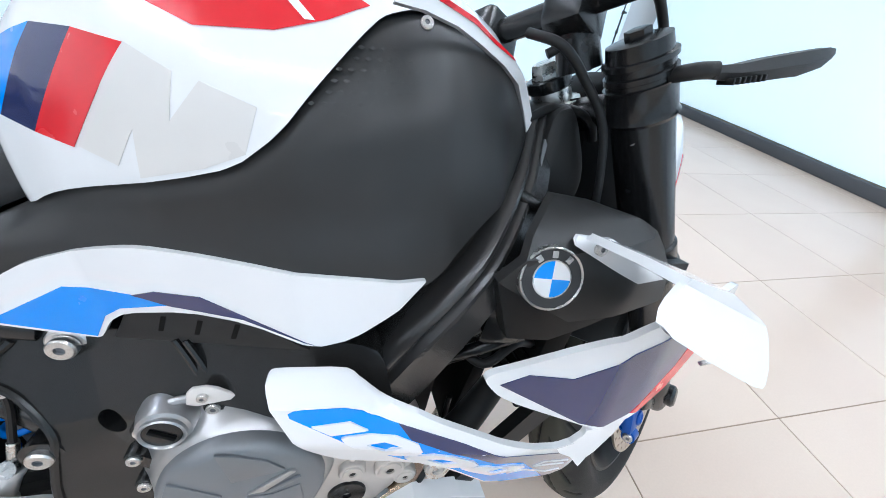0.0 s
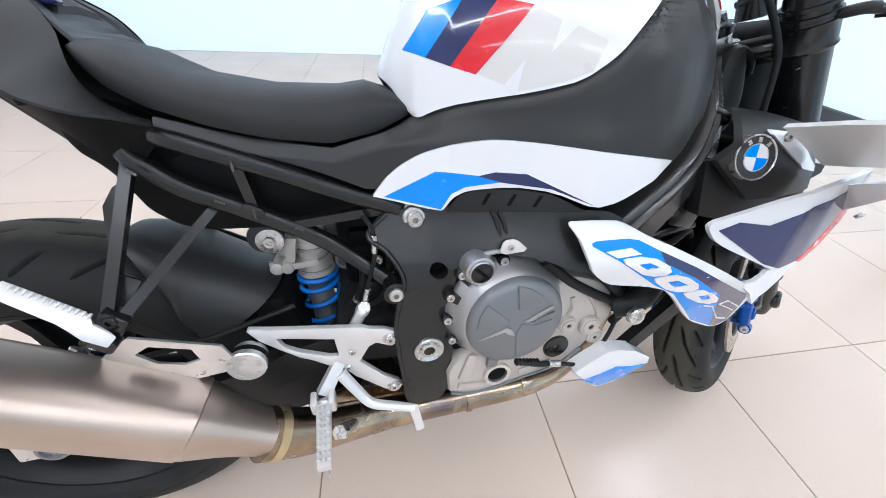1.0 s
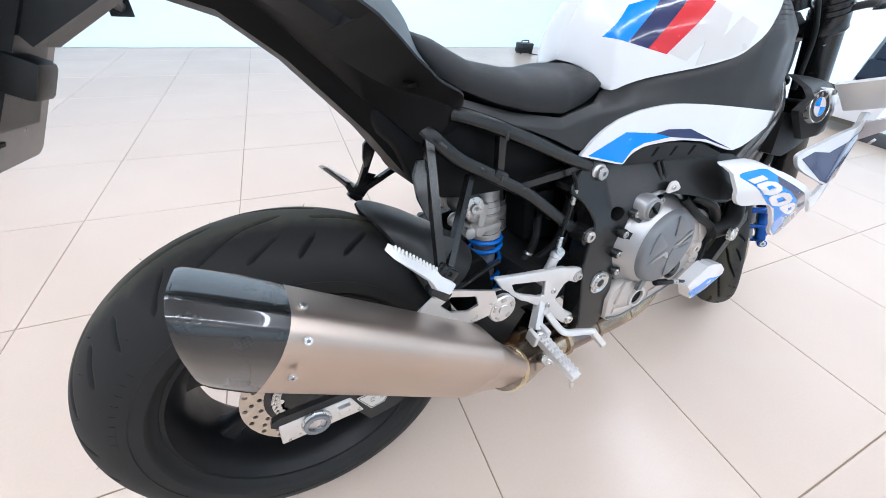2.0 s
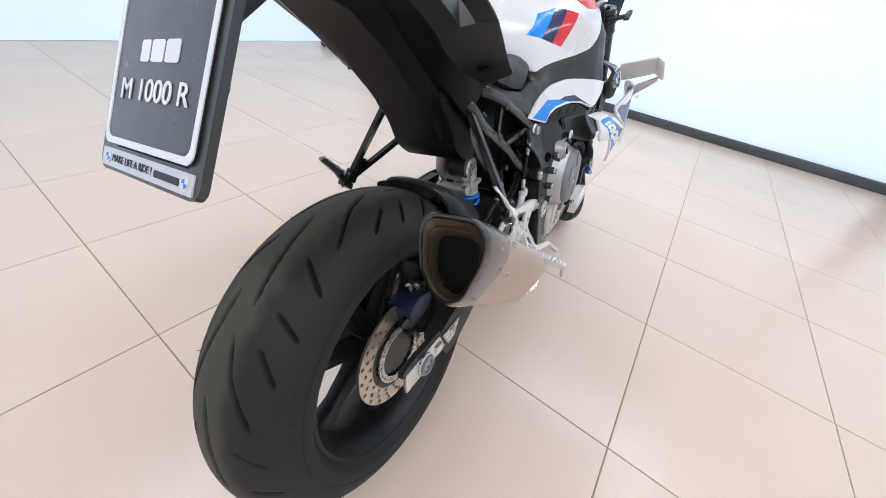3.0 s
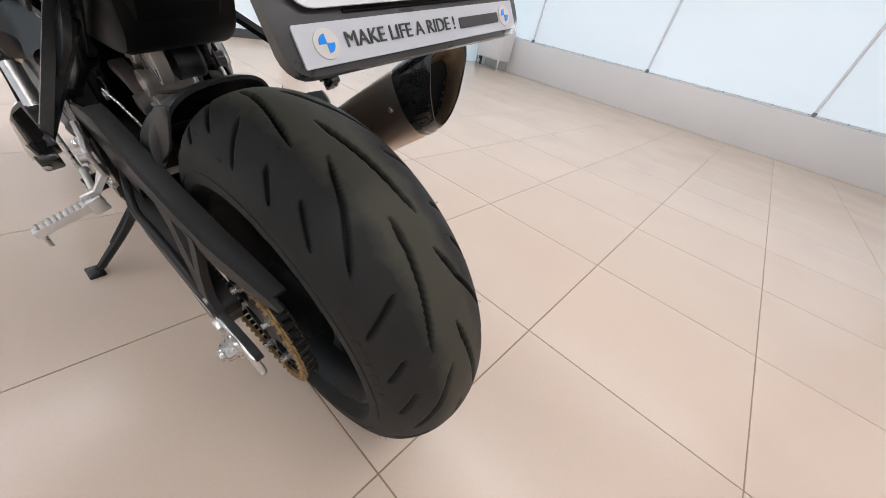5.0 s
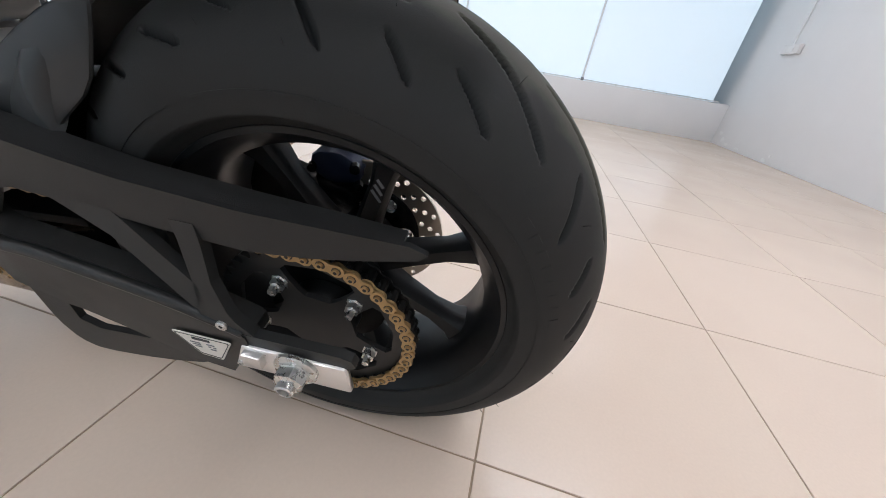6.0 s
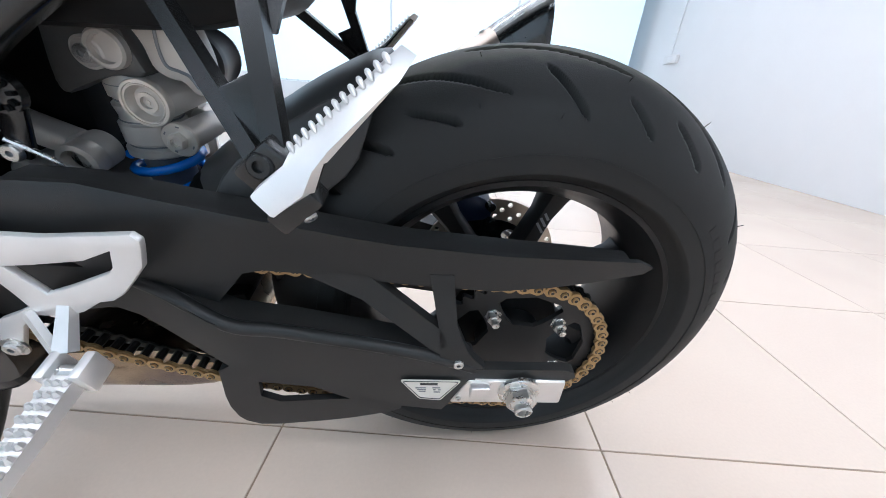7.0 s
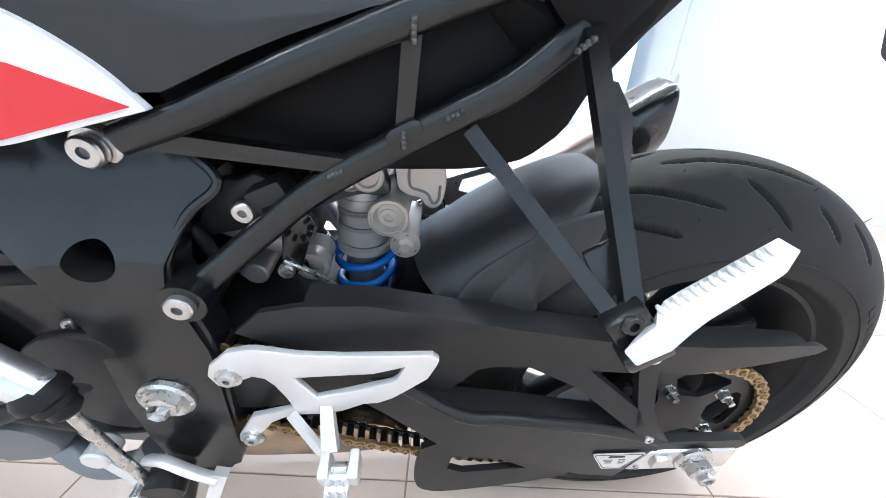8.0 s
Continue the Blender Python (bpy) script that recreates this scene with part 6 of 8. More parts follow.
part("end_cap", loft([mring(0.396, 0.947, 0.06), mring(0.405, 0.947, 0.10), mring(0.425, 0.935, 0.30), mring(0.446, 0.900, SL), mring(0.455, 0.885, SL), mring(0.460, 0.855, SL), mring(0.460, 0.815, SL), mring(0.455, 0.775, SL)], caps=False), CARBON, muff, "glossy carbon fibre end cap")
LIP = material("bronze_outlet_lip", (0.13, 0.095, 0.062), 0.42, metal=0.7, vary=0.2, scale=60)
part("outlet_lip", loft([mring(0.452, 0.80, SL), mring(0.4575, 0.785, SL), mring(0.455, 0.755, SL), mring(0.446, 0.70, SL), mring(0.449, 0.675, SL), mring(0.445, 0.64, SL), mring(0.425, 0.58, SL)], caps=False), LIP, muff, "dull bronze outlet lip")
part("outlet", loft([mring(0.429, 0.60, SL), mring(0.40, 0.57, 0.2), mring(0.33, 0.52, 0)]), DEEP, muff, "black inner outlet tube")
part("inner_tube", loft([mring(0.427, 0.530, SL), mring(0.35, 0.48, 0.1)], caps=False), DEEP, muff)
part("outlet_ring", loft([mring(0.425, 0.535, SL), mring(0.429, 0.527, SL), mring(0.424, 0.515, SL)], caps=False), STEEL, muff)


def on_silencer(s, lateral, up):
    return MU0 + MD * s + MY * lateral + MU * up


for s_, a_, u_, nrm in ((0.382, -0.0515, 0.054, (0.2, -0.9, 0.5)), (0.380, -0.0545, 0.014, (-0.1, -0.95, -0.2)), (0.388, -0.018, 0.0685, (0.5, -0.1, 0.8)), (0.372, 0.044, 0.010, (0, 1, 0))):
    bolt(on_silencer(s_ + 0.0, a_, u_), nrm, 0.0044, muff)
HANG = [(0.186, 0.527), (0.224, 0.553), (0.320, 0.518), (0.330, 0.490), (0.315, 0.470), (0.270, 0.466), (0.215, 0.500)]
HANGHOLE = [(0.222, 0.525), (0.240, 0.535), (0.285, 0.520), (0.290, 0.500), (0.270, 0.495), (0.240, 0.505)]
part("silencer_hanger", plate(HANG, -0.193, -0.189, [HANGHOLE], 0), ALU, bike, "flat aluminium silencer hanger")
plug = part("hanger_plug", lathe([(0.165, 0.024), (0.186, 0.027), (0.192, 0.027), (0.194, 0.025), (0.194, 0.009), (0.196, 0.009), (0.196, 0.004)], (0.340, 0, 0.472), (0, -1, 0), 36), ALU, bike, "round aluminium hanger plug")
for k in range(5):
    a = math.tau * k / 5 + 0.3
    part("pocket", box((0.011, 0.002, 0.006), (0.340 + 0.0185 * math.cos(a), -0.1945, 0.472 + 0.0185 * math.sin(a)), (0, 90 - math.degrees(a), 0), 0.001), SHOCKGREY, plug)
part("plug_ring", lathe([(0.176, 0.0275), (0.180, 0.0282), (0.184, 0.0275)], (0.340, 0, 0.472), (0, -1, 0), 36), DEEP, plug)

# rider pegs
BRR = [(0.343, 0.513), (0.346, 0.516), (0.378, 0.509), (0.444, 0.498), (0.505, 0.488), (0.517, 0.482), (0.539, 0.477), (0.556, 0.469), (0.564, 0.457), (0.562, 0.444), (0.547, 0.438), (0.524, 0.450), (0.512, 0.445), (0.494, 0.415), (0.531, 0.370), (0.555, 0.352), (0.562, 0.338), (0.548, 0.326), (0.530, 0.336), (0.483, 0.382), (0.464, 0.409), (0.451, 0.413), (0.421, 0.436), (0.404, 0.446), (0.383, 0.465), (0.357, 0.490)]
BRRH = [(0.379, 0.491), (0.393, 0.488), (0.446, 0.475), (0.460, 0.472), (0.463, 0.435), (0.449, 0.437), (0.405, 0.458), (0.388, 0.471)]
BRL = [(0.562, 0.458), (0.557, 0.472), (0.538, 0.49), (0.528, 0.493), (0.517, 0.498), (0.507, 0.5), (0.472, 0.497), (0.433, 0.499), (0.355, 0.512), (0.349, 0.507), (0.351, 0.499), (0.358, 0.48), (0.375, 0.461), (0.39, 0.445), (0.404, 0.435), (0.418, 0.431), (0.441, 0.415), (0.464, 0.406), (0.486, 0.406), (0.5, 0.398), (0.517, 0.383), (0.533, 0.359), (0.543, 0.342), (0.552, 0.335), (0.561, 0.342), (0.559, 0.353), (0.538, 0.389), (0.511, 0.403), (0.488, 0.417), (0.493, 0.435), (0.501, 0.451), (0.509, 0.459), (0.521, 0.459), (0.536, 0.449), (0.547, 0.442), (0.557, 0.443)]
BRLH = [(0.481, 0.465), (0.46, 0.467), (0.408, 0.479), (0.379, 0.493), (0.385, 0.476), (0.391, 0.469), (0.439, 0.445), (0.464, 0.434)]
for s in (-1, 1):
    if s < 0:
        brk = part("peg_bracket", plate(BRR, -0.156, -0.166, [BRRH], 0.002), SILVER, bike, "silver forged footpeg bracket")
    else:
        brk = part("peg_bracket", plate(BRL, 0.152, 0.159, [BRLH], 0.0015, lambda x, z: 0.013 * min(max((0.46 - x) / 0.11, 0), 1) - 0.008 * min(max((x - 0.49) / 0.04, 0), 1)), SILVER, bike, "silver forged footpeg bracket")
    eyes = ((0.547, 0.455), (0.546, 0.341)) if s < 0 else ((0.543, 0.457), (0.545, 0.350))
    px, pz = (0.0, 0.0) if s < 0 else (0.010, 0.006)
    for x, z in eyes:
        part("washer", lathe([(0, 0.0125), (0.002, 0.0125), (0.002, 0.009)], (x, s * (0.1655 if s < 0 else 0.1505), z), (0, s, 0), 24), STEEL, brk)
        bolt((x, s * (0.1660 if s < 0 else 0.1510), z), (0, s, 0), 0.0085, brk)
    if s < 0:
        bolt((0.484, -0.166, 0.440), (0, -1, 0), 0.006, brk)
        bolt((0.474, -0.166, 0.408), (0, -1, 0), 0.006, brk)
    arm = bar((0.462, s * 0.158, 0.420), (0.430 + px, s * 0.186, 0.378 + pz), 0.014, 0.018, 0.016, 0.022, 0.003) if s < 0 else join(bar((0.456, 0.156, 0.420), (0.440 + px, 0.186, 0.384 + pz), 0.008, 0.012, 0.010, 0.016, 0.002), bar((0.492, 0.160, 0.410), (0.448 + px, 0.186, 0.380 + pz), 0.006, 0.010, 0.006, 0.010, 0.002))
    fork_a = box((0.010, 0.026, 0.030), (0.416 + px, s * 0.196, 0.372 + pz), (s * -10, 0, 0), 0.003)
    fork_b = box((0.010, 0.026, 0.030), (0.444 + px, s * 0.196, 0.372 + pz), (s * -10, 0, 0), 0.003)
    part("peg_mount", join(arm, fork_a, fork_b), SILVER, brk, "silver clevis of the footpeg")
    part("peg_spring", pin((0.422 + px, s * 0.199, 0.376 + pz), (0.438 + px, s * 0.199, 0.376 + pz), 0.006), STEEL, brk)
    q0, q1 = Vector((0.430 + px, s * 0.196, 0.372 + pz)), Vector((0.432 + px, s * 0.292, 0.352 + pz))
    peg = part("rider_peg", bar(q0, q1, 0.022, 0.016, 0.018, 0.013, 0.004, (1, 0, 0)), SILVER, brk, "silver toothed rider footpeg")
    for k in range(9):
        for j in (-1, 0, 1):
            c = q0.lerp(q1, 0.16 + 0.095 * k) + Vector((0.0068 * j, 0, 0.0085))
            part("tooth", lathe([(0, 0.0036), (0.005, 0.0015)], c, (0, 0, 1), 6), SILVER, peg)
    part("feeler", tube([tuple(q1.lerp(q0, 0.08) + Vector((0, 0, -0.006))), tuple(q1.lerp(q0, 0.06) + Vector((0.002, 0, -0.034)))], (0.0045, 0.0035), 8), STEEL, peg)
ped = part("brake_pedal", tube([(0.462, -0.176, 0.405), (0.485, -0.186, 0.368), (0.505, -0.196, 0.345), (0.545, -0.204, 0.335), (0.575, -0.210, 0.328)], (0.010, 0.007), 10, flat=0.7), SILVER, bike, "silver rear brake pedal")
part("toe_piece", bar((0.573, -0.206, 0.329), (0.579, -0.238, 0.308), 0.015, 0.009, 0.014, 0.007, 0.002, (1, 0, 0)), SHOCKGREY, ped, "knurled pedal tip")
part("master_cylinder", join(pin((0.490, -0.138, 0.465), (0.512, -0.136, 0.505), 0.0095), pin((0.506, -0.137, 0.494), (0.512, -0.136, 0.505), 0.0115), box((0.022, 0.022, 0.018), (0.480, -0.138, 0.452), bevel=0.004)), SILVER, bike, "small silver rear brake cylinder")
line = part("brake_line", tube([(0.512, -0.136, 0.505), (0.518, -0.132, 0.525), (0.523, -0.130, 0.544), (0.536, -0.128, 0.585), (0.540, -0.128, 0.615), (0.538, -0.128, 0.640), (0.527, -0.126, 0.662)], 0.0036, 8), HOSE, bike)
part("line_fitting", pin((0.514, -0.134, 0.512), (0.521, -0.131, 0.536), 0.0052, 12), STEEL, line)
part("line_fitting", pin((0.538, -0.128, 0.598), (0.540, -0.128, 0.628), 0.0046, 12), STEEL, line)
part("banjo", lathe([(-0.005, 0.0095), (0.005, 0.0095)], (0.512, -0.140, 0.507), (0, -1, 0.6), 18), STEEL, bike)
gear = part("gear_lever", tube([(0.640, 0.172, 0.352), (0.618, 0.178, 0.360), (0.596, 0.182, 0.347), (0.570, 0.186, 0.336)], 0.0075, 12, flat=0.7), SILVER, bike, "silver gear lever with a linkage rod")
part("toe_arm", bar((0.568, 0.180, 0.340), (0.590, 0.206, 0.282), 0.012, 0.014, 0.010, 0.012, 0.003), SILVER, gear)
part("spline_arm", bar((0.690, 0.166, 0.352), (0.652, 0.176, 0.312), 0.010, 0.016, 0.010, 0.014, 0.003), SILVER, gear)
part("spline_clamp", pin((0.690, 0.150, 0.352), (0.690, 0.174, 0.352), 0.014, 20), SILVER, gear)
part("shift_sensor", tube([(0.735, 0.168, 0.545), (0.668, 0.178, 0.480)], 0.015, 18), ALU, gear, "quickshifter sensor sleeve")
part("rod_boot", lathe([(-0.004, 0.014), (0.004, 0.0185), (0.012, 0.0185), (0.016, 0.0145), (0.022, 0.015), (0.026, 0.012), (0.032, 0.012), (0.036, 0.0085)], (0.672, 0.178, 0.484), (-0.30, 0, -0.90), 20), HOSE, gear)
part("rod", tube([(0.664, 0.178, 0.458), (0.643, 0.182, 0.325)], 0.005, 10), STEEL, gear)
part("rod_joint", pin((0.654, 0.168, 0.312), (0.654, 0.194, 0.312), 0.009, 16), STEEL, gear)
part("toe_rubber", tube([(0.630, 0.160, 0.322), (0.628, 0.190, 0.318)], 0.020, 18), HOSE, gear)
part("stand_hinge", box((0.05, 0.04, 0.05), (0.615, 0.130, 0.285), (0, 20, 0), 0.01), SATIN, bike)

# side stand
stand = part("side_stand", join(tube([(0.66, 0.110, 0.250), (0.672, 0.17, 0.17), (0.690, 0.270, 0.072)], (0.014, 0.010), 12), box((0.05, 0.035, 0.010), (0.696, 0.287, 0.060), (10.5, 0, 0), 0.003), box((0.05, 0.03, 0.06), (0.655, 0.105, 0.262), bevel=0.008)), SATIN, bike, "black side stand resting on the tiles")
part("stand_spring", tube([(0.665, 0.12, 0.24), (0.682, 0.22, 0.13)], 0.006, 8), CHAINDARK, stand)

# ---- bodywork ----
W_SIDE = [(0.20, 0.100), (0.25, 0.105), (0.45, 0.112), (0.555, 0.118), (0.653, 0.133), (0.75, 0.170), (0.837, 0.205), (0.92, 0.216), (0.97, 0.203), (0.99, 0.192), (1.04, 0.160), (1.075, 0.125), (1.112, 0.085)]
W_TANK = [(0.576, 0.004), (0.581, 0.036), (0.590, 0.062), (0.605, 0.082), (0.615, 0.096), (0.63, 0.104), (0.66, 0.121), (0.70, 0.141), (0.735, 0.159), (0.80, 0.184), (0.85, 0.199), (0.90, 0.206), (0.94, 0.204), (0.97, 0.198), (0.99, 0.188), (1.04, 0.160), (1.075, 0.125), (1.112, 0.085)]
Z_TANK = [(0.576, 0.845), (0.590, 0.880), (0.605, 0.912), (0.62, 0.938), (0.66, 0.978), (0.72, 1.008), (0.80, 1.025), (0.90, 1.025), (1.0, 1.0), (1.06, 0.965), (1.10, 0.92), (1.112, 0.90)]


def tank_width(x, z):
    t = min(max((z - 0.77) / (between(Z_TANK, x) - 0.77), 0.0), 1.0)
    return between(W_TANK, x) * (1 - t ** between([(0.74, 4.0), (0.92, 2.6)], x)) ** 0.6


def side_width(x, z):
    return between(W_SIDE, x)


def body_width(x, z):
    f = min(max((z - 0.755) / 0.045, 0.0), 1.0)
    f = f * f * (3 - 2 * f)
    g = min(max((x - 0.57) / 0.04, 0.0), 1.0)
    return between(W_SIDE, x) * (1 - f * g) + tank_width(x, z) * f * g


def panel_width(x, z):
    """The side panel: a chamfer along its upper edge and a soft crease across the knee grip."""
    chamfer = 0.45 * max(0.0, z - between(PANEL_HIGH, x) + 0.018)
    crease = 0.004 * math.exp(-(((z - 0.872 - 0.25 * (x - 0.95)) / 0.012) ** 2)) * min(max((x - 0.86) / 0.05, 0), 1) * min(max((1.06 - x) / 0.05, 0), 1)
    return body_width(x, z) - chamfer + crease


TANK_LOW = [(0.576, 0.838), (0.588, 0.825), (0.602, 0.800), (0.615, 0.786), (0.640, 0.799), (0.669, 0.808), (0.758, 0.824), (0.805, 0.836), (0.840, 0.861), (0.868, 0.892), (0.902, 0.926), (0.922, 0.943), (0.938, 0.948), (0.955, 0.952), (1.028, 0.938), (1.064, 0.922), (1.085, 0.900), (1.108, 0.875)]
PANEL_LOW = [(0.300, 0.774), (0.386, 0.758), (0.473, 0.727), (0.552, 0.690), (0.586, 0.722), (0.617, 0.738), (0.711, 0.757), (0.782, 0.752), (0.925, 0.732), (0.949, 0.727), (0.987, 0.761), (1.032, 0.782), (1.073, 0.800), (1.105, 0.830), (1.110, 0.838)]
PANEL_HIGH = [(0.300, 0.799), (0.403, 0.770), (0.498, 0.754), (0.590, 0.778)] + [(x, z + 0.004) for x, z in TANK_LOW[3:-2]] + [(1.088, 0.888)] + [(1.110, 0.842)]
PANEL_LOW, TANK_LOW = smoothed(PANEL_LOW, 1, False), smoothed(TANK_LOW, 1, False)
tank = part("fuel_tank", join(*[shell(0.576, 1.106, TANK_LOW, lambda x: between(Z_TANK, x), tank_width, s, 0.005, 90, 26, 0.002, True) for s in (-1, 1)]), WHITE, bike, "gloss white fuel tank cover", smooth=60)
panels = []
for s in (-1, 1):
    pan = part("side_panel", shell(0.300, 1.109, PANEL_LOW, PANEL_HIGH, panel_width, s, 0.006, 110, 16), MATTE, bike, "matte anthracite side panel below the tank", smooth=60)
    panels.append(pan)
    INF_HI = [(0.545, 0.688), (0.563, 0.712), (0.586, 0.731), (0.617, 0.747), (0.665, 0.759), (0.711, 0.766), (0.782, 0.761), (0.925, 0.742), (0.946, 0.738)]
    INF_LO = [(0.545, 0.687), (0.642, 0.660), (0.648, 0.667), (0.657, 0.681), (0.677, 0.694), (0.734, 0.702), (0.787, 0.697), (0.843, 0.675), (0.877, 0.683), (0.914, 0.709), (0.946, 0.737)]
    INF_HI, INF_LO = smoothed(INF_HI, 2, False), smoothed(INF_LO, 1, False)
    inf = part("side_fairing", shell(0.545, 0.945, INF_LO, INF_HI, side_width, s, 0.007, 96, 12, 0.005), WHITE, bike, "gloss white side fairing with coloured flashes", smooth=60)
    if s < 0:
        part("flash", patch([(0.560, 0.686), (0.633, 0.721), (0.690, 0.716), (0.720, 0.708), (0.674, 0.699), (0.656, 0.688), (0.641, 0.664)], side_width, s, 0.0058), BLUE, inf, "bright blue flash")
        part("flash", patch([(0.690, 0.7155), (0.712, 0.722), (0.752, 0.721), (0.843, 0.679), (0.785, 0.701), (0.722, 0.7075)], side_width, s, 0.0058), NAVY, inf, "navy blue flash")
    else:
        part("flash", patch([(0.553, 0.689), (0.604, 0.711), (0.700, 0.718), (0.720, 0.708), (0.674, 0.699), (0.656, 0.688), (0.641, 0.664)], side_width, s, 0.0058), RED, inf, "bright red flash")
        part("flash", patch([(0.690, 0.7155), (0.712, 0.722), (0.752, 0.721), (0.843, 0.679), (0.785, 0.701), (0.722, 0.7075)], side_width, s, 0.0058), NAVY, inf, "navy blue flash")
    vent = part("air_vent", plate([(0.650, 0.656), (0.668, 0.684), (0.690, 0.695), (0.745, 0.697), (0.790, 0.692), (0.838, 0.668)], s * 0.004, s * 0.010, bevel=0.001, bend=lambda x, z: s * (side_width(x, z) - 0.010)), PLASTIC, inf, "black vent with slanted slots")
    for k in range(3):
        x = 0.698 + 0.034 * k
        part("slot", plate([(x, 0.672), (x + 0.005, 0.672), (x + 0.013, 0.690), (x + 0.008, 0.690)], s * 0.009, s * 0.0108, bevel=0, bend=lambda xx, zz: s * (side_width(xx, zz) - 0.010)), DEEP, vent)
S = -1
part("stripe", patch([(0.604, 0.870), (0.629, 0.861), (0.676, 0.925), (0.636, 0.914)], tank_width, S, 0.0028, cell=0.005), BLUE, tank, "bright blue tank stripe")
part("stripe", patch([(0.629, 0.861), (0.657, 0.851), (0.711, 0.922), (0.676, 0.925)], tank_width, S, 0.0028, cell=0.005), NAVY, tank, "navy blue tank stripe")
part("stripe", patch([(0.657, 0.851), (0.686, 0.842), (0.747, 0.914), (0.711, 0.922)], tank_width, S, 0.0028, cell=0.005), RED, tank, "red tank stripe")
part("tank_letter", patch([(0.690, 0.843), (0.718, 0.831), (0.739, 0.859), (0.733, 0.823), (0.783, 0.834), (0.815, 0.846), (0.828, 0.878), (0.793, 0.893), (0.767, 0.866), (0.776, 0.898), (0.746, 0.915)], tank_width, S, 0.0026, cell=0.006), GREYDECAL, tank, "pale grey ghost lettering")
part("tank_flash", patch([(0.752, 0.945), (0.794, 0.926), (0.845, 0.926), (0.880, 0.935), (0.912, 0.948), (0.880, 0.965), (0.78, 0.968)], tank_width, S, 0.0028, cell=0.006), RED, tank, "red flash on the tank top")
part("tank_flash", patch([(0.865, 0.934), (0.872, 0.934), (0.857, 0.952), (0.859, 0.968), (0.852, 0.967), (0.850, 0.951)], tank_width, S, 0.0036, cell=0.006), WHITE, tank)
TRIM = [(0.930, 0.956), (0.970, 0.953), (1.000, 0.944), (1.026, 0.932), (1.056, 0.921), (1.070, 0.911), (1.078, 0.902), (1.097, 0.869), (1.114, 0.840), (1.113, 0.834), (1.104, 0.832), (1.097, 0.838), (1.083, 0.870), (1.066, 0.900), (1.041, 0.916), (1.009, 0.930), (0.982, 0.940), (0.950, 0.946), (0.925, 0.947)]
TRIMRED = [(0.965, 0.957), (1.000, 0.948), (1.022, 0.937), (1.052, 0.924), (1.056, 0.921), (1.026, 0.932), (1.000, 0.944), (0.962, 0.954)]
for s in (-1, 1):
    part("tank_trim", patch(TRIM, lambda x, z: 0.676 - 0.53 * x, s, 0.0, 0.010, 0.012), WHITE, tank, "white trim edge of the tank", smooth=35)
    part("trim_line", patch(TRIMRED, lambda x, z: 0.676 - 0.53 * x, s, 0.0014, 0.010, 0.012), RED, tank)
bolt((0.950, -0.176, 0.937), (0, -0.9, 0.4), 0.005, tank)
for i in range(10):
    for j in range(10):
        x, z = 0.864 + 0.0085 * i + 0.004 * (j % 2), 0.852 + 0.0075 * j
        if 0.845 + abs(x - 0.905) * 0.9 < z < min(0.935 - abs(x - 0.905) * 0.5, between(PANEL_HIGH, x) - 0.008):
            part("grip_dot", patch([(x, z - 0.0014), (x + 0.0027, z), (x, z + 0.0014), (x - 0.0027, z)], body_width, -1, 0.0003, 0.001, 1.0), MATTE, panels[0])


# seat and tail
def seat():
    top = [(0.232, 0.868), (0.245, 0.881), (0.274, 0.875), (0.300, 0.862), (0.332, 0.846), (0.420, 0.830), (0.514, 0.827), (0.556, 0.833), (0.590, 0.822), (0.612, 0.800)]
    low = [(0.232, 0.866), (0.2475, 0.856), (0.267, 0.833), (0.302, 0.812), (0.363, 0.789), (0.430, 0.772), (0.498, 0.763), (0.560, 0.773), (0.612, 0.794)]
    wid = [(0.232, 0.070), (0.240, 0.088), (0.25, 0.098), (0.27, 0.105), (0.30, 0.110), (0.40, 0.118), (0.50, 0.112), (0.56, 0.098), (0.60, 0.088), (0.612, 0.080)]
    rings = []
    for k in range(49):
        x = 0.232 + 0.380 * k / 48
        t, l, w = between(top, x), between(low, x), between(wid, x)
        sec = []
        for a in np.linspace(0, math.pi, 21):
            cy, sz = math.cos(a), math.sin(a)
            sec.append((x, -w * math.copysign(abs(cy) ** 0.55, cy), l + 0.006 + (t - l - 0.006) * sz ** 0.62))
        sec += [(x, w * 0.97, l - 0.002), (x, 0, l - 0.010), (x, -w * 0.97, l - 0.002)]
        rings.append(sec)
    return loft(rings)


part("rider_seat", seat(), VINYL, bike, "black grained vinyl rider seat", smooth=50)
# seat base in near black, which also paints the shadow in the gap
part("seat_base", plate([(0.24, 0.82), (0.30, 0.77), (0.45, 0.735), (0.58, 0.72), (0.62, 0.78), (0.50, 0.752), (0.40, 0.764), (0.30, 0.79)], -0.10, 0.10, bevel=0.004), DEEP, bike)


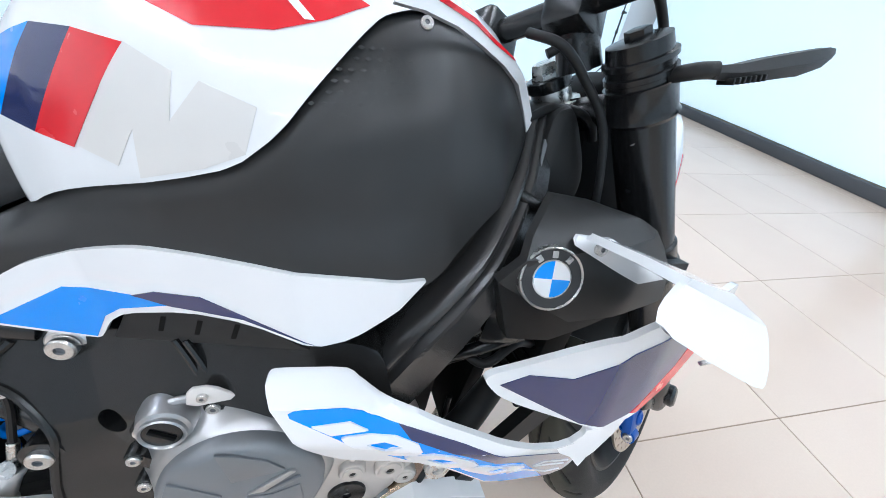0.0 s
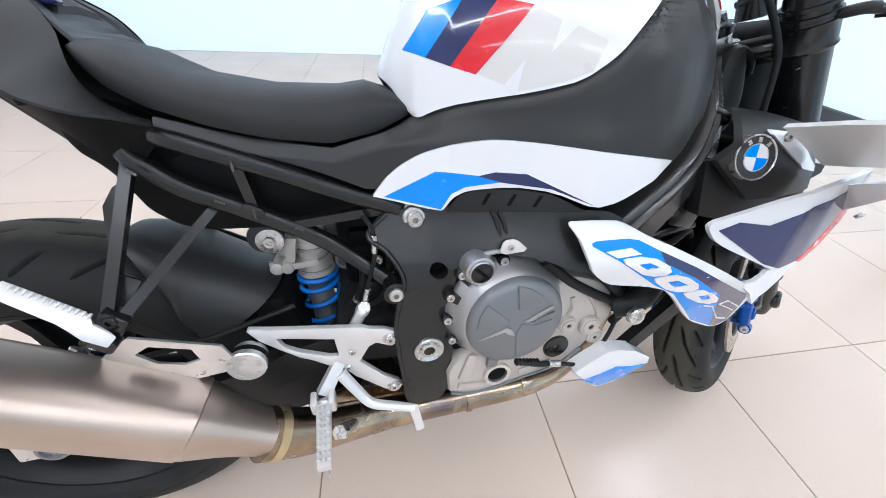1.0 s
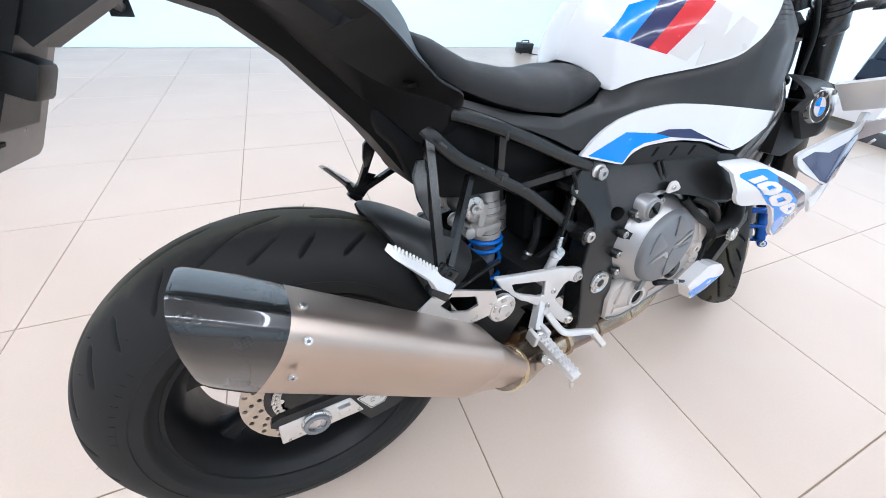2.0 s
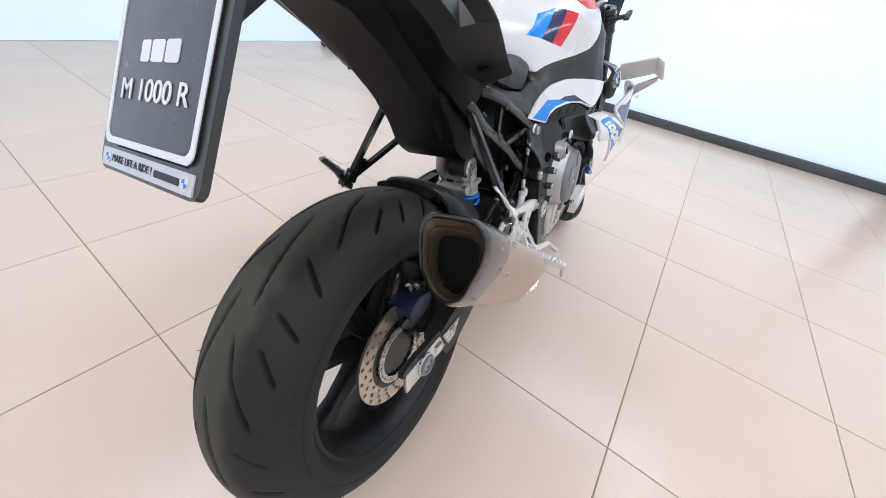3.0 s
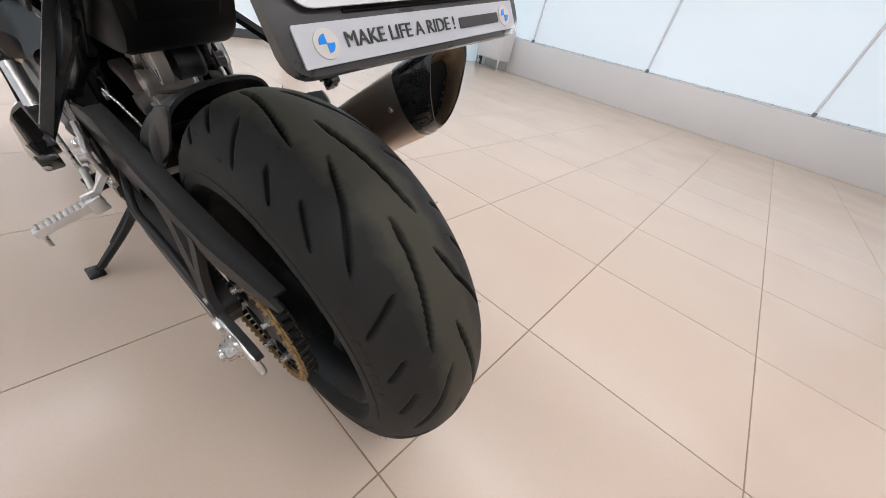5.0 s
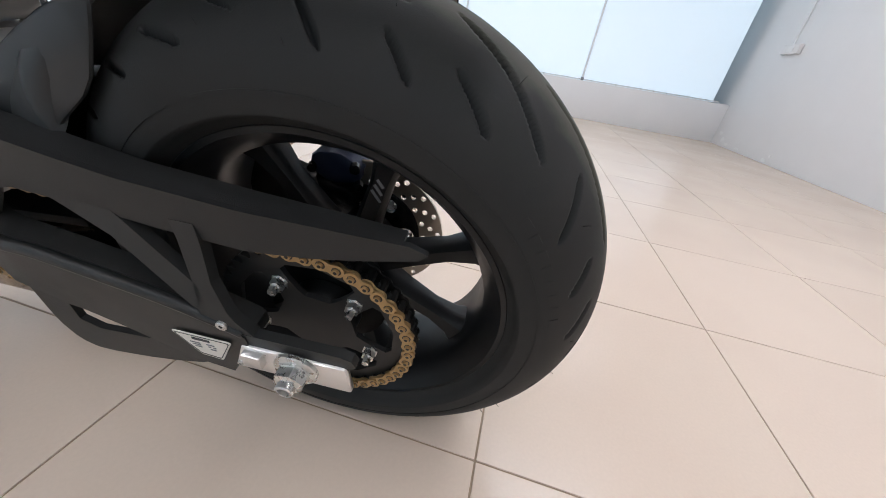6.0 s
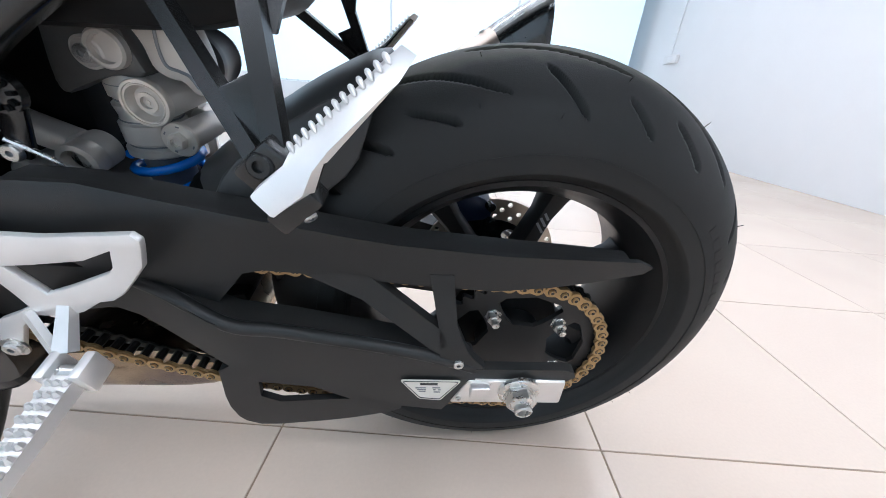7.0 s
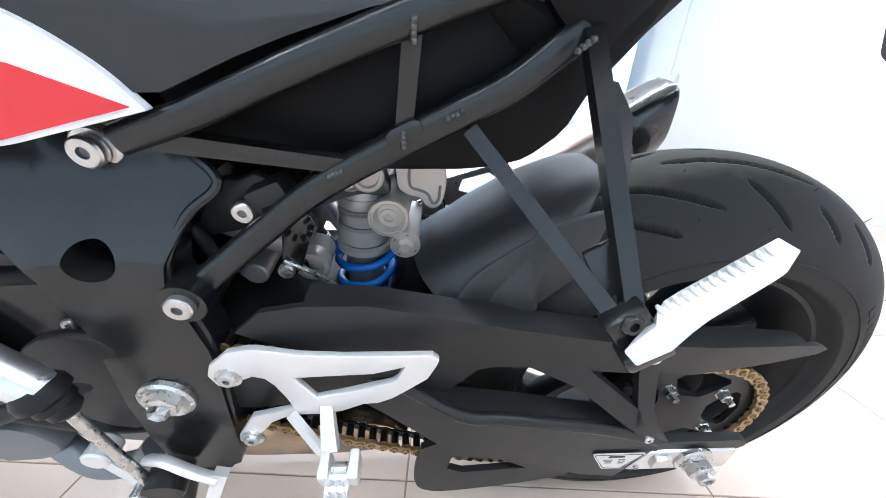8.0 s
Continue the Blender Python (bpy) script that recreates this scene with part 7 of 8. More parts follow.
def tail():
    """The rear cowl, swept up and back."""
    st = [  # x, bottom z, top z, half width
        (0.330, 0.755, 0.790, 0.086),
        (0.280, 0.690, 0.810, 0.084),
        (0.235, 0.690, 0.850, 0.082),
        (0.190, 0.752, 0.905, 0.080),
        (0.150, 0.796, 0.930, 0.077),
        (0.100, 0.850, 0.955, 0.072),
        (0.040, 0.898, 0.975, 0.066),
        (-0.060, 0.930, 0.985, 0.052),
        (-0.150, 0.945, 0.985, 0.036),
    ]
    rings = []
    for x, b, t, w in st:
        c, h = (b + t) / 2, (t - b) / 2
        sec = [(w * 0.62, -1.0), (w * 0.86, -0.55), (w, 0.05), (w * 0.92, 0.55), (w * 0.70, 0.95), (0, 1.0)]
        ring = [(x, y, c + h * z) for y, z in sec] + [(x, -y, c + h * z) for y, z in sec[-2::-1]]
        rings.append(ring)
    return rounded(loft(rings), 0.004, 1, 30)


tl = part("tail_cowl", tail(), TRAYBLACK, bike, "matte black upswept tail cowl", smooth=30)
CREASE = [(0.304, 0.1165, 0.791), (0.287, 0.1460, 0.803), (0.266, 0.1720, 0.8125), (0.239, 0.1775, 0.825), (0.225, 0.1785, 0.837), (0.211, 0.1795, 0.848), (0.197, 0.1805, 0.862), (0.184, 0.1810, 0.874), (0.168, 0.1815, 0.887), (0.120, 0.1780, 0.915), (0.050, 0.1650, 0.950), (-0.060, 0.1200, 0.980)]
SHOULDER = [(0.304, 0.1140, 0.797), (0.282, 0.1130, 0.806), (0.265, 0.1110, 0.818), (0.252, 0.1080, 0.833), (0.245, 0.1040, 0.850), (0.242, 0.0980, 0.868), (0.238, 0.0890, 0.888), (0.222, 0.0800, 0.912), (0.195, 0.0770, 0.930), (0.150, 0.0730, 0.955), (0.080, 0.0640, 0.980), (-0.030, 0.0500, 0.995)]
ROOT = [(0.302, 0.1080, 0.785), (0.287, 0.1120, 0.789), (0.267, 0.1120, 0.797), (0.2365, 0.1120, 0.807), (0.215, 0.1120, 0.813), (0.1925, 0.1120, 0.822), (0.170, 0.1120, 0.835), (0.1435, 0.1120, 0.852), (0.125, 0.1120, 0.870), (0.085, 0.1080, 0.898), (0.030, 0.1000, 0.930), (-0.060, 0.0850, 0.955)]
KEEL = [(0.292, 0.1000, 0.765), (0.282, 0.0990, 0.756), (0.270, 0.0985, 0.748), (0.250, 0.0970, 0.741), (0.228, 0.0930, 0.758), (0.205, 0.0890, 0.781), (0.180, 0.0850, 0.801), (0.150, 0.0800, 0.832), (0.125, 0.0770, 0.856), (0.075, 0.0700, 0.904), (0.020, 0.0620, 0.928), (-0.060, 0.0500, 0.945)]
for s in (-1, 1):
    front, outer_, inner_, side = [], [], [], []
    for i, (c, e, r, k) in enumerate(zip(*(curve_points(line, 4) for line in (CREASE, SHOULDER, ROOT, KEEL)))):
        c, e, r, k = (Vector((p.x, s * p.y, p.z)) for p in (c, e, r, k))
        rim = Vector((0, 0, 0.0016))
        if i <= 32:
            front.append([c + rim, c.lerp(e, 0.5) + rim, e, r, c - rim])
        if i >= 32:
            outer_.append([c + rim, c.lerp(e, 0.34) + rim, c.lerp(r, 0.34), c - rim])
            inner_.append([c.lerp(e, 0.66) + rim, e, r, c.lerp(r, 0.60)])
        side.append([r + Vector((0, 0, 0.001)), k, k - Vector((0, s * 0.012, 0)), r - Vector((0, s * 0.012, 0))])
    part("tail_wing", loft(front), TAILBLACK, tl, "satin black wing of the tail behind the seat", smooth=30)
    part("grab_rail", loft(outer_), TAILBLACK, tl, smooth=30)
    part("wing_root", loft(inner_), TAILBLACK, tl, smooth=30)
    part("tail_side", loft(side), TRAYBLACK, tl, "matte black tail side panel", smooth=30)
    part("strap_hole", lathe([(-0.003, 0.009), (0.0015, 0.009), (0.0015, 0.002)], (0.219, s * 0.1406, 0.8215), (0.15, -s * 0.26, -1), 20), DEEP, tl)
deck = []
for p in curve_points(SHOULDER[6:], 4):
    w = p.y - 0.004
    deck.append([(p.x, -w, p.z - 0.002), (p.x, -w * 0.80, p.z - 0.003), (p.x, -w * 0.74, p.z - 0.009), (p.x, 0, p.z - 0.006), (p.x, w * 0.74, p.z - 0.009), (p.x, w * 0.80, p.z - 0.003), (p.x, w, p.z - 0.002), (p.x + 0.02, w, p.z - 0.03), (p.x + 0.02, -w, p.z - 0.03)])
part("pillion_cover", loft(deck), TAILBLACK, tl, "black pillion cover with a sunken top", smooth=30)
pad = [[(p.x, -p.y * 0.52, p.z - 0.010), (p.x, -p.y * 0.46, p.z - 0.001), (p.x, 0, p.z + 0.003), (p.x, p.y * 0.46, p.z - 0.001), (p.x, p.y * 0.52, p.z - 0.010)] for p in curve_points(SHOULDER[7:], 4)]
part("pillion_pad", loft(pad), VINYL, tl, "black vinyl pillion pad", smooth=40)
part("lift_tag", plate(smoothed([(0.222, 0.909), (0.205, 0.921), (0.190, 0.936), (0.200, 0.940), (0.214, 0.932), (0.226, 0.917)], 1), -0.052, -0.028, bevel=0.002), NAVY, tl, "dark blue lift tag")


# number plate and its holder
PB, PU = Vector((-0.2275, 0.0065, 0.7498)), Vector((0.49, 0, 0.872)).normalized()
PN = Vector((-PU.z, 0, PU.x))


def on_plate(y, up, out):
    return PB + Vector((0, y, 0)) + PU * up + PN * out


PLATE_POSE = basis(on_plate(0, 0, 0), (-0.030, -1, -0.014), PU)


def card(w, h, r, z0, z1, cx=0.0, cy=0.0, hole=None):
    def rr(w, h, r):
        pts = []
        for qx, qy, a0 in ((w / 2 - r, h / 2 - r, 0), (-w / 2 + r, h / 2 - r, 90), (-w / 2 + r, -h / 2 + r, 180), (w / 2 - r, -h / 2 + r, 270)):
            for k in range(6):
                a = radians(a0 + 18 * k)
                pts.append((cx + qx + r * math.cos(a), cy + qy + r * math.sin(a)))
        return pts

    bm = plate(rr(w, h, r), 0, z1 - z0, [rr(*hole)] if hole else (), 0.0)
    return moved(bm, PLATE_POSE @ Matrix.Translation((0, 0, z0)) @ Matrix(((1, 0, 0, 0), (0, 0, 1, 0), (0, 1, 0, 0), (0, 0, 0, 1))))


PH = 0.222
holder = part("plate_holder", card(0.210, PH, 0.014, -0.008, 0.000, 0, PH / 2), PLATEBLACK, bike, "black number plate holder with a printed strip")
part("number_plate", card(0.184, 0.190, 0.012, 0.0005, 0.0025, 0, 0.030 + 0.095), PLATEBLACK, holder, "black show plate with a white border")
part("plate_border", card(0.186, 0.192, 0.012, 0.0022, 0.0034, 0, 0.125, (0.172, 0.178, 0.010)), PLATEWHITE, holder, "white plate border")
for cx, w in ((-0.0265, 0.0185), (-0.0015, 0.0250), (0.0270, 0.0260)):
    part("print_bar", card(w, 0.0208, 0.003, 0.0027, 0.0034, cx, 0.1245), PLATEWHITE, holder, "white printed bar")
title = join(*[moved(lettering("M 1000 R", 0.030, 0.0003), Matrix.Translation((0.0005 * (k % 3 - 1), 0.0004 * (k // 3), 0.00006 * k))) for k in range(6)])
fitted(title, 0.1375, 0.0212)
part("plate_letters", moved(title, PLATE_POSE @ Matrix.Translation((0.0008, 0.0872, 0.0031))), PLATEWHITE, holder, "bold white printed letters and figures", smooth=0)
part("slogan_strip", card(0.193, 0.0195, 0.001, 0.0002, 0.0016, 0, 0.0135), STRIPWHITE, holder, "pale grey slogan strip")
words = join(*[moved(lettering("MAKE LIFE A RIDE !", 0.0108, 0.0002), Matrix.Translation((0.00022 * k, 0, 0.00004 * k))) for k in range(2)])
part("slogan", moved(words, PLATE_POSE @ Matrix.Translation((-0.024, 0.0135, 0.0021))), INK, holder, "dark slogan letters", smooth=0)
part("print_bar", card(0.047, 0.0066, 0.001, 0.0014, 0.0023, 0.050, 0.0130), INK, holder, "dark printed bar")
for cx in (-0.081, 0.083):
    part("round_mark", moved(plate(circle(0, 0, 0.0072, 24), 0, 0.0006, bevel=0), PLATE_POSE @ Matrix.Translation((cx, 0.0135, 0.0016)) @ Matrix(((1, 0, 0, 0), (0, 0, 1, 0), (0, 1, 0, 0), (0, 0, 0, 1)))), GREYDECAL, holder)
    for q in (0, 2):
        a0 = math.pi / 2 * q + math.pi / 2
        wedge = [(0, 0)] + [(0.0045 * math.cos(a0 + math.pi / 2 * k / 5), 0.0045 * math.sin(a0 + math.pi / 2 * k / 5)) for k in range(6)]
        part("round_mark_field", moved(plate(wedge, 0, 0.0005, bevel=0), PLATE_POSE @ Matrix.Translation((cx, 0.0135, 0.0021)) @ Matrix(((1, 0, 0, 0), (0, 0, 1, 0), (0, 1, 0, 0), (0, 0, 0, 1)))), BLUE, holder)
for cx in (-0.050, 0.0, 0.066):
    part("clip_slot", card(0.10 if cx == 0 else 0.028, 0.0016, 0.0006, 0.0001, 0.0012, cx, 0.0275), DEEP, holder)
part("plate_bracket", join(bar(on_plate(0, 0.06, -0.014), on_plate(0, 0.20, -0.016), 0.09, 0.014, 0.07, 0.014), bar(on_plate(0, 0.16, -0.02), (-0.02, 0, 0.945), 0.06, 0.03, 0.05, 0.03), box((0.03, 0.05, 0.04), tuple(on_plate(-0.02, 0.12, -0.028)), (0, 28, 0), 0.006)), PLASTIC, holder, "black bracket behind the plate")
for k in range(4):
    part("back_slot", box((0.002, 0.03, 0.005), tuple(on_plate(-0.06 + 0.05 * (k % 2), 0.035 + 0.04 * (k // 2), -0.0092)), (0, 28, 0), 0), DEEP, holder)
part("plate_lamp", join(box((0.02, 0.04, 0.015), tuple(on_plate(0, 0.225, 0.006)), (0, 28, 0), 0.004)), DEEP, holder)
blk = part("rear_reflector_arm", tube([(-0.06, 0.05, 0.93), (-0.07, 0.10, 0.92), (-0.075, 0.155, 0.918)], 0.007, 8), HOSE, holder)
tagged(part("rear_indicator", bar((-0.075, 0.150, 0.918), (-0.085, 0.205, 0.92), 0.024, 0.026, 0.014, 0.014, 0.005, (0, 0, 1)), SATIN, holder), "slim black rear indicator")

# ---- front ----
COVER = [(1.098, 0.796), (1.140, 0.790), (1.188, 0.776), (1.225, 0.742), (1.251, 0.709), (1.244, 0.674), (1.175, 0.672), (1.105, 0.669), (1.020, 0.728), (1.011, 0.736), (1.045, 0.775)]


def cover_width(x, z):
    ridge = max(0.0, 1 - abs((z - 0.745) + 0.45 * (x - 1.07)) / 0.06)
    return 0.222 + 0.012 * ridge - 0.25 * max(0.0, x - 1.16) - 2.2 * max(0.0, z - 0.769)


def fair_width(x, z):
    return between([(0.96, 0.257), (1.11, 0.292), (1.16, 0.288), (1.24, 0.270), (1.32, 0.240)], x)


def belly_width(x, z):
    k = max(0.0, x - 0.88)
    lip = min(max((z - 0.650 + 0.33 * k) / 0.013, 0.0), 1.0)
    fade = min(1.0, max(0.0, 1 - (x - 1.0) / 0.06))
    return 0.2745 + 0.26 * (min(x, 1.0) - 0.9) + 0.28 * (z - 0.6) - 0.5 * fade * max(0.0, z - 0.612 + 0.2 * k) - lip * max(0.0, 0.028 - 0.27 * k)


def spoiler_width(x, z):
    return 0.222 - 0.25 * max(0.0, 0.325 - z) - 0.10 * max(0.0, x - 1.0)


FAIR = [(0.990, 0.653), (0.995, 0.662), (1.022, 0.672), (1.086, 0.698), (1.150, 0.714), (1.244, 0.718), (1.300, 0.712), (1.306, 0.698), (1.252, 0.652), (1.215, 0.612), (1.170, 0.585), (1.122, 0.577), (1.095, 0.590), (1.010, 0.628)]
FIELD = [(1.005, 0.649), (1.030, 0.662), (1.072, 0.657), (1.125, 0.684), (1.200, 0.698), (1.232, 0.692), (1.205, 0.640), (1.150, 0.592), (1.120, 0.585), (1.089, 0.595)]
REDEDGE = [(1.234, 0.692), (1.262, 0.676), (1.236, 0.640), (1.205, 0.606), (1.165, 0.588), (1.153, 0.592), (1.207, 0.640)]
BELLY = [(0.800, 0.656), (0.803, 0.660), (0.809, 0.661), (0.868, 0.662), (0.878, 0.660), (0.900, 0.648), (0.935, 0.634), (1.003, 0.601), (1.050, 0.575), (1.072, 0.563), (1.094, 0.568), (1.112, 0.545), (1.120, 0.515), (1.127, 0.470), (1.125, 0.450), (1.112, 0.443), (1.098, 0.445), (1.068, 0.460), (1.027, 0.482), (0.995, 0.511), (0.968, 0.540), (0.955, 0.552), (0.940, 0.564), (0.912, 0.571), (0.864, 0.573), (0.850, 0.579), (0.837, 0.589), (0.824, 0.603)]
BLUEFIELD = [(0.819, 0.643), (0.824, 0.646), (0.865, 0.650), (0.879, 0.648), (0.909, 0.633), (0.919, 0.615), (0.967, 0.591), (1.036, 0.547), (1.070, 0.492), (1.094, 0.450), (1.066, 0.465), (1.027, 0.486), (0.997, 0.515), (0.958, 0.555), (0.923, 0.573), (0.858, 0.618), (0.820, 0.639)]
NAVYFIELD = [(0.909, 0.633), (0.965, 0.607), (1.084, 0.542), (1.103, 0.535), (1.115, 0.500), (1.122, 0.456), (1.108, 0.446), (1.094, 0.450), (1.070, 0.492), (1.036, 0.547), (0.967, 0.591), (0.919, 0.615)]
DIGITS = (
    ([(0.837, 0.632), (0.869, 0.638), (0.883, 0.630), (0.852, 0.624)], None),
    ([(0.860, 0.621), (0.864, 0.623), (0.883, 0.626), (0.906, 0.622), (0.925, 0.611), (0.928, 0.603), (0.924, 0.596), (0.909, 0.5935), (0.893, 0.597), (0.863, 0.616)], [(0.880, 0.6155), (0.896, 0.617), (0.911, 0.610), (0.896, 0.6055)]),
    ([(0.913, 0.588), (0.919, 0.593), (0.939, 0.597), (0.957, 0.592), (0.977, 0.579), (0.983, 0.569), (0.976, 0.563), (0.959, 0.561), (0.940, 0.566), (0.918, 0.581)], [(0.933, 0.583), (0.946, 0.586), (0.965, 0.576), (0.949, 0.5715)]),
    ([(0.968, 0.558), (0.977, 0.563), (0.993, 0.566), (1.021, 0.552), (1.040, 0.538), (1.043, 0.529), (1.029, 0.528), (1.002, 0.537), (0.978, 0.549)], [(0.992, 0.553), (1.006, 0.555), (1.022, 0.541), (1.005, 0.542)]),
)
BRIDGE = [(1.070, 0.5635), (1.086, 0.566), (1.098, 0.577), (1.100, 0.584), (1.117, 0.584), (1.150, 0.592), (1.160, 0.596), (1.141, 0.562), (1.112, 0.535), (1.106, 0.520), (1.091, 0.542), (1.076, 0.553)]
SPOIL = [(0.876, 0.347), (0.905, 0.368), (0.938, 0.386), (0.960, 0.385), (1.001, 0.373), (1.047, 0.340), (1.050, 0.325), (1.020, 0.300), (0.986, 0.280), (0.949, 0.272)]
SPOILBLUE = [(0.900, 0.318), (0.967, 0.340), (1.046, 0.322), (1.000, 0.290), (0.972, 0.280), (0.950, 0.276)]
for s in (-1, 1):
    part("cover_underside", patch([(1.020, 0.730), (1.044, 0.642), (1.10, 0.628), (1.20, 0.650), (1.300, 0.690), (1.300, 0.704), (1.251, 0.712), (1.10, 0.720)], lambda x, z: 0.204 - 0.1 * max(0.0, x - 1.15), s, 0.0, 0.02, 0.03), PLASTIC, bike, "black plastic panel under the radiator cover", smooth=30)
    cov = part("radiator_cover", patch(COVER, cover_width, s, 0.0, 0.012, 0.02), MATTE, bike, "matte black radiator cover with a round badge", smooth=30)
    bm4 = basis((1.058, s * 0.238, 0.741), (1, -0.15, 0) if s < 0 else (-1, -0.15, 0), (0, -0.25 * s, 1))

    def badge(profile, mat, label=""):
        return part("badge_part" if not label else label.split()[-1], moved(lathe(profile, (0, 0, 0), (0, 0, 1), 40), bm4), mat, cov, label)

    badge([(-0.008, 0.031), (0.0015, 0.031), (0.0025, 0.030), (0.0015, 0.0288), (-0.004, 0.0286)], STEEL, "chrome badge rim")
    badge([(-0.010, 0.0288), (0.0008, 0.0288), (0.0010, 0.001)], INK, "black badge ring")
    badge([(0.0, 0.0188), (0.0016, 0.0188), (0.0018, 0.0176), (0.0, 0.0174)], STEEL, "chrome inner rim")
    for q in range(4):
        a0 = math.pi / 2 * q - 0.10
        wedge = [(0, 0)] + [(0.0176 * math.cos(a0 + math.pi / 2 * k / 8), 0.0176 * math.sin(a0 + math.pi / 2 * k / 8)) for k in range(9)]
        part("badge_field", moved(plate(wedge, 0, 0.0008, bevel=0), bm4 @ Matrix.Translation((0, 0, 0.0008)) @ Matrix(((1, 0, 0, 0), (0, 0, 1, 0), (0, 1, 0, 0), (0, 0, 0, 1)))), WHITE if q % 2 == 0 else BLUE, cov)
    for a in (2.15, 1.50, 0.85):
        part("badge_mark", moved(box((0.0055, 0.0065, 0.0008), bevel=0.0003), bm4 @ Matrix.Translation((0.0236 * math.cos(a), 0.0236 * math.sin(a), 0.0012)) @ Matrix.Rotation(a - math.pi / 2, 4, "Z")), STEEL, cov)
    fair = part("front_fairing", patch(smoothed(FAIR, 2), fair_width, s, 0.0, 0.007, 0.01), WHITE, bike, "white front side fairing with a navy field", smooth=40)
    part("fairing_field", patch(FIELD, fair_width, s, 0.0011, 0.0014, 0.01), NAVY, fair, "navy blue field")
    part("fairing_edge", patch(REDEDGE, fair_width, s, 0.0011, 0.0014, 0.01), RED, fair, "red edge")
    bel = part("belly_fairing", patch(smoothed(BELLY, 1), belly_width, s, 0.0, 0.007, 0.008), WHITE, bike, "white belly fairing with blue field and digits", smooth=40)
    part("belly_field", patch(BLUEFIELD, belly_width, s, 0.0007, 0.0012, 0.008), BLUE, bel, "bright blue field")
    part("belly_edge", patch(NAVYFIELD, belly_width, s, 0.0008, 0.0013, 0.008), NAVY, bel, "navy blue edge")
    part("fairing_bridge", patch(BRIDGE, lambda x, z: between([(1.07, 0.2895), (1.10, 0.2915), (1.12, 0.2925), (1.17, 0.286)], x), s, 0.0, 0.006, 0.006), WHITE, bel, "white strip joining both fairings", smooth=40)
    for ring, hole in DIGITS:
        part("digit", patch(ring, belly_width, s, 0.0024, 0.0024, 0.004, [hole] if hole else ()), WHITE, bel)
    for za, zb in (((1.024, 0.523), (1.047, 0.516)), ((1.047, 0.516), (1.090, 0.474)), ((1.090, 0.474), (1.112, 0.468)), ((1.058, 0.519), (1.070, 0.525)), ((1.070, 0.525), (1.110, 0.502)), ((1.058, 0.519), (1.108, 0.492))):
        part("letter_bar", tube([(za[0], s * (belly_width(*za) + 0.0008), za[1]), (zb[0], s * (belly_width(*zb) + 0.0008), zb[1])], 0.0012, 6), GREYDECAL, bel)
    # box winglet
    wing = []
    for yw, xa, za, xb, zb in ((0.236, 1.086, 0.779, 1.206, 0.722), (0.266, 1.080, 0.785, 1.200, 0.728), (0.305, 1.072, 0.793, 1.185, 0.738), (0.342, 1.064, 0.799, 1.166, 0.748)):
        wing.append([(xa, s * yw, za), (xa + 0.006, s * yw, za + 0.005), (xa + 0.05, s * yw, za - 0.012), (xb, s * yw, zb + 0.004), (xb - 0.004, s * yw, zb - 0.001), (xa + 0.045, s * yw, za - 0.021)])
    wl = part("winglet", loft(wing), WHITE, bike, "white box winglet with an upright end plate", smooth=30)
    EP = smoothed([(1.031, 0.790), (1.040, 0.797), (1.074, 0.801), (1.112, 0.786), (1.161, 0.758), (1.168, 0.748), (1.152, 0.734), (1.134, 0.729), (1.118, 0.736), (1.070, 0.765)], 1)
    part("end_plate", patch(EP, lambda x, z: 0.364 - 0.384 * (x - 1.031) - 0.77 * (z - 0.790), s, 0.0, 0.005, 0.02), WHITE, wl, "upright white end plate", smooth=40)
    part("lower_plate", loft([
        [(1.200, s * 0.262, 0.698), (1.215, s * 0.262, 0.696), (1.242, s * 0.262, 0.657), (1.234, s * 0.262, 0.652)],
        [(1.126, s * 0.356, 0.738), (1.138, s * 0.356, 0.742), (1.160, s * 0.354, 0.730), (1.152, s * 0.354, 0.724)]]), WHITE, wl)
    part("root_tab", patch([(1.083, 0.769), (1.086, 0.772), (1.092, 0.774), (1.128, 0.770), (1.190, 0.733), (1.232, 0.712), (1.236, 0.703), (1.173, 0.716), (1.134, 0.738)], cover_width, s, 0.004, 0.004, 0.03), WHITE, wl)
    bolt((1.108, s * 0.233, 0.765), (0, s, 0.2), 0.0065, wl)
    bolt((1.204, s * 0.300, 0.668), (0, s, -0.6), 0.006, wl)
    low = part("lower_spoiler", patch(SPOIL, spoiler_width, s, 0.0, 0.028, 0.02), WHITE, bike, "small white and blue lower spoiler", smooth=30)
    part("spoiler_field", patch(SPOILBLUE, spoiler_width, s, 0.0007, 0.0012, 0.02), BLUE, low, "blue spoiler field")
    part("spoiler_arm", bar((1.00, s * 0.190, 0.350), (1.16, s * 0.165, 0.455), 0.02, 0.03, 0.02, 0.04, 0.006), PLASTIC, low)
part("radiator", plate([(1.10, 0.46), (1.16, 0.74), (1.20, 0.74), (1.14, 0.46)], -0.17, 0.13, bevel=0.006), DEEP, bike, "black radiator pack")
part("oil_cooler", plate([(1.00, 0.40), (1.06, 0.60), (1.08, 0.60), (1.03, 0.40)], -0.14, 0.12, bevel=0.006), DEEP, bike)
for k in range(14):
    z = 0.47 + 0.02 * k
    part("radiator_fin", box((0.003, 0.28, 0.003), (1.098 + 0.2 * (z - 0.46), -0.02, z), (0, 11, 0), 0), SATIN, bike)
oil = part("oil_line", tube([(0.948, -0.190, 0.470), (0.975, -0.205, 0.484), (1.005, -0.200, 0.505), (1.060, -0.17, 0.53)], (0.024, 0.018), 16), HOSE, bike, "black oil cooler line with a steel union")
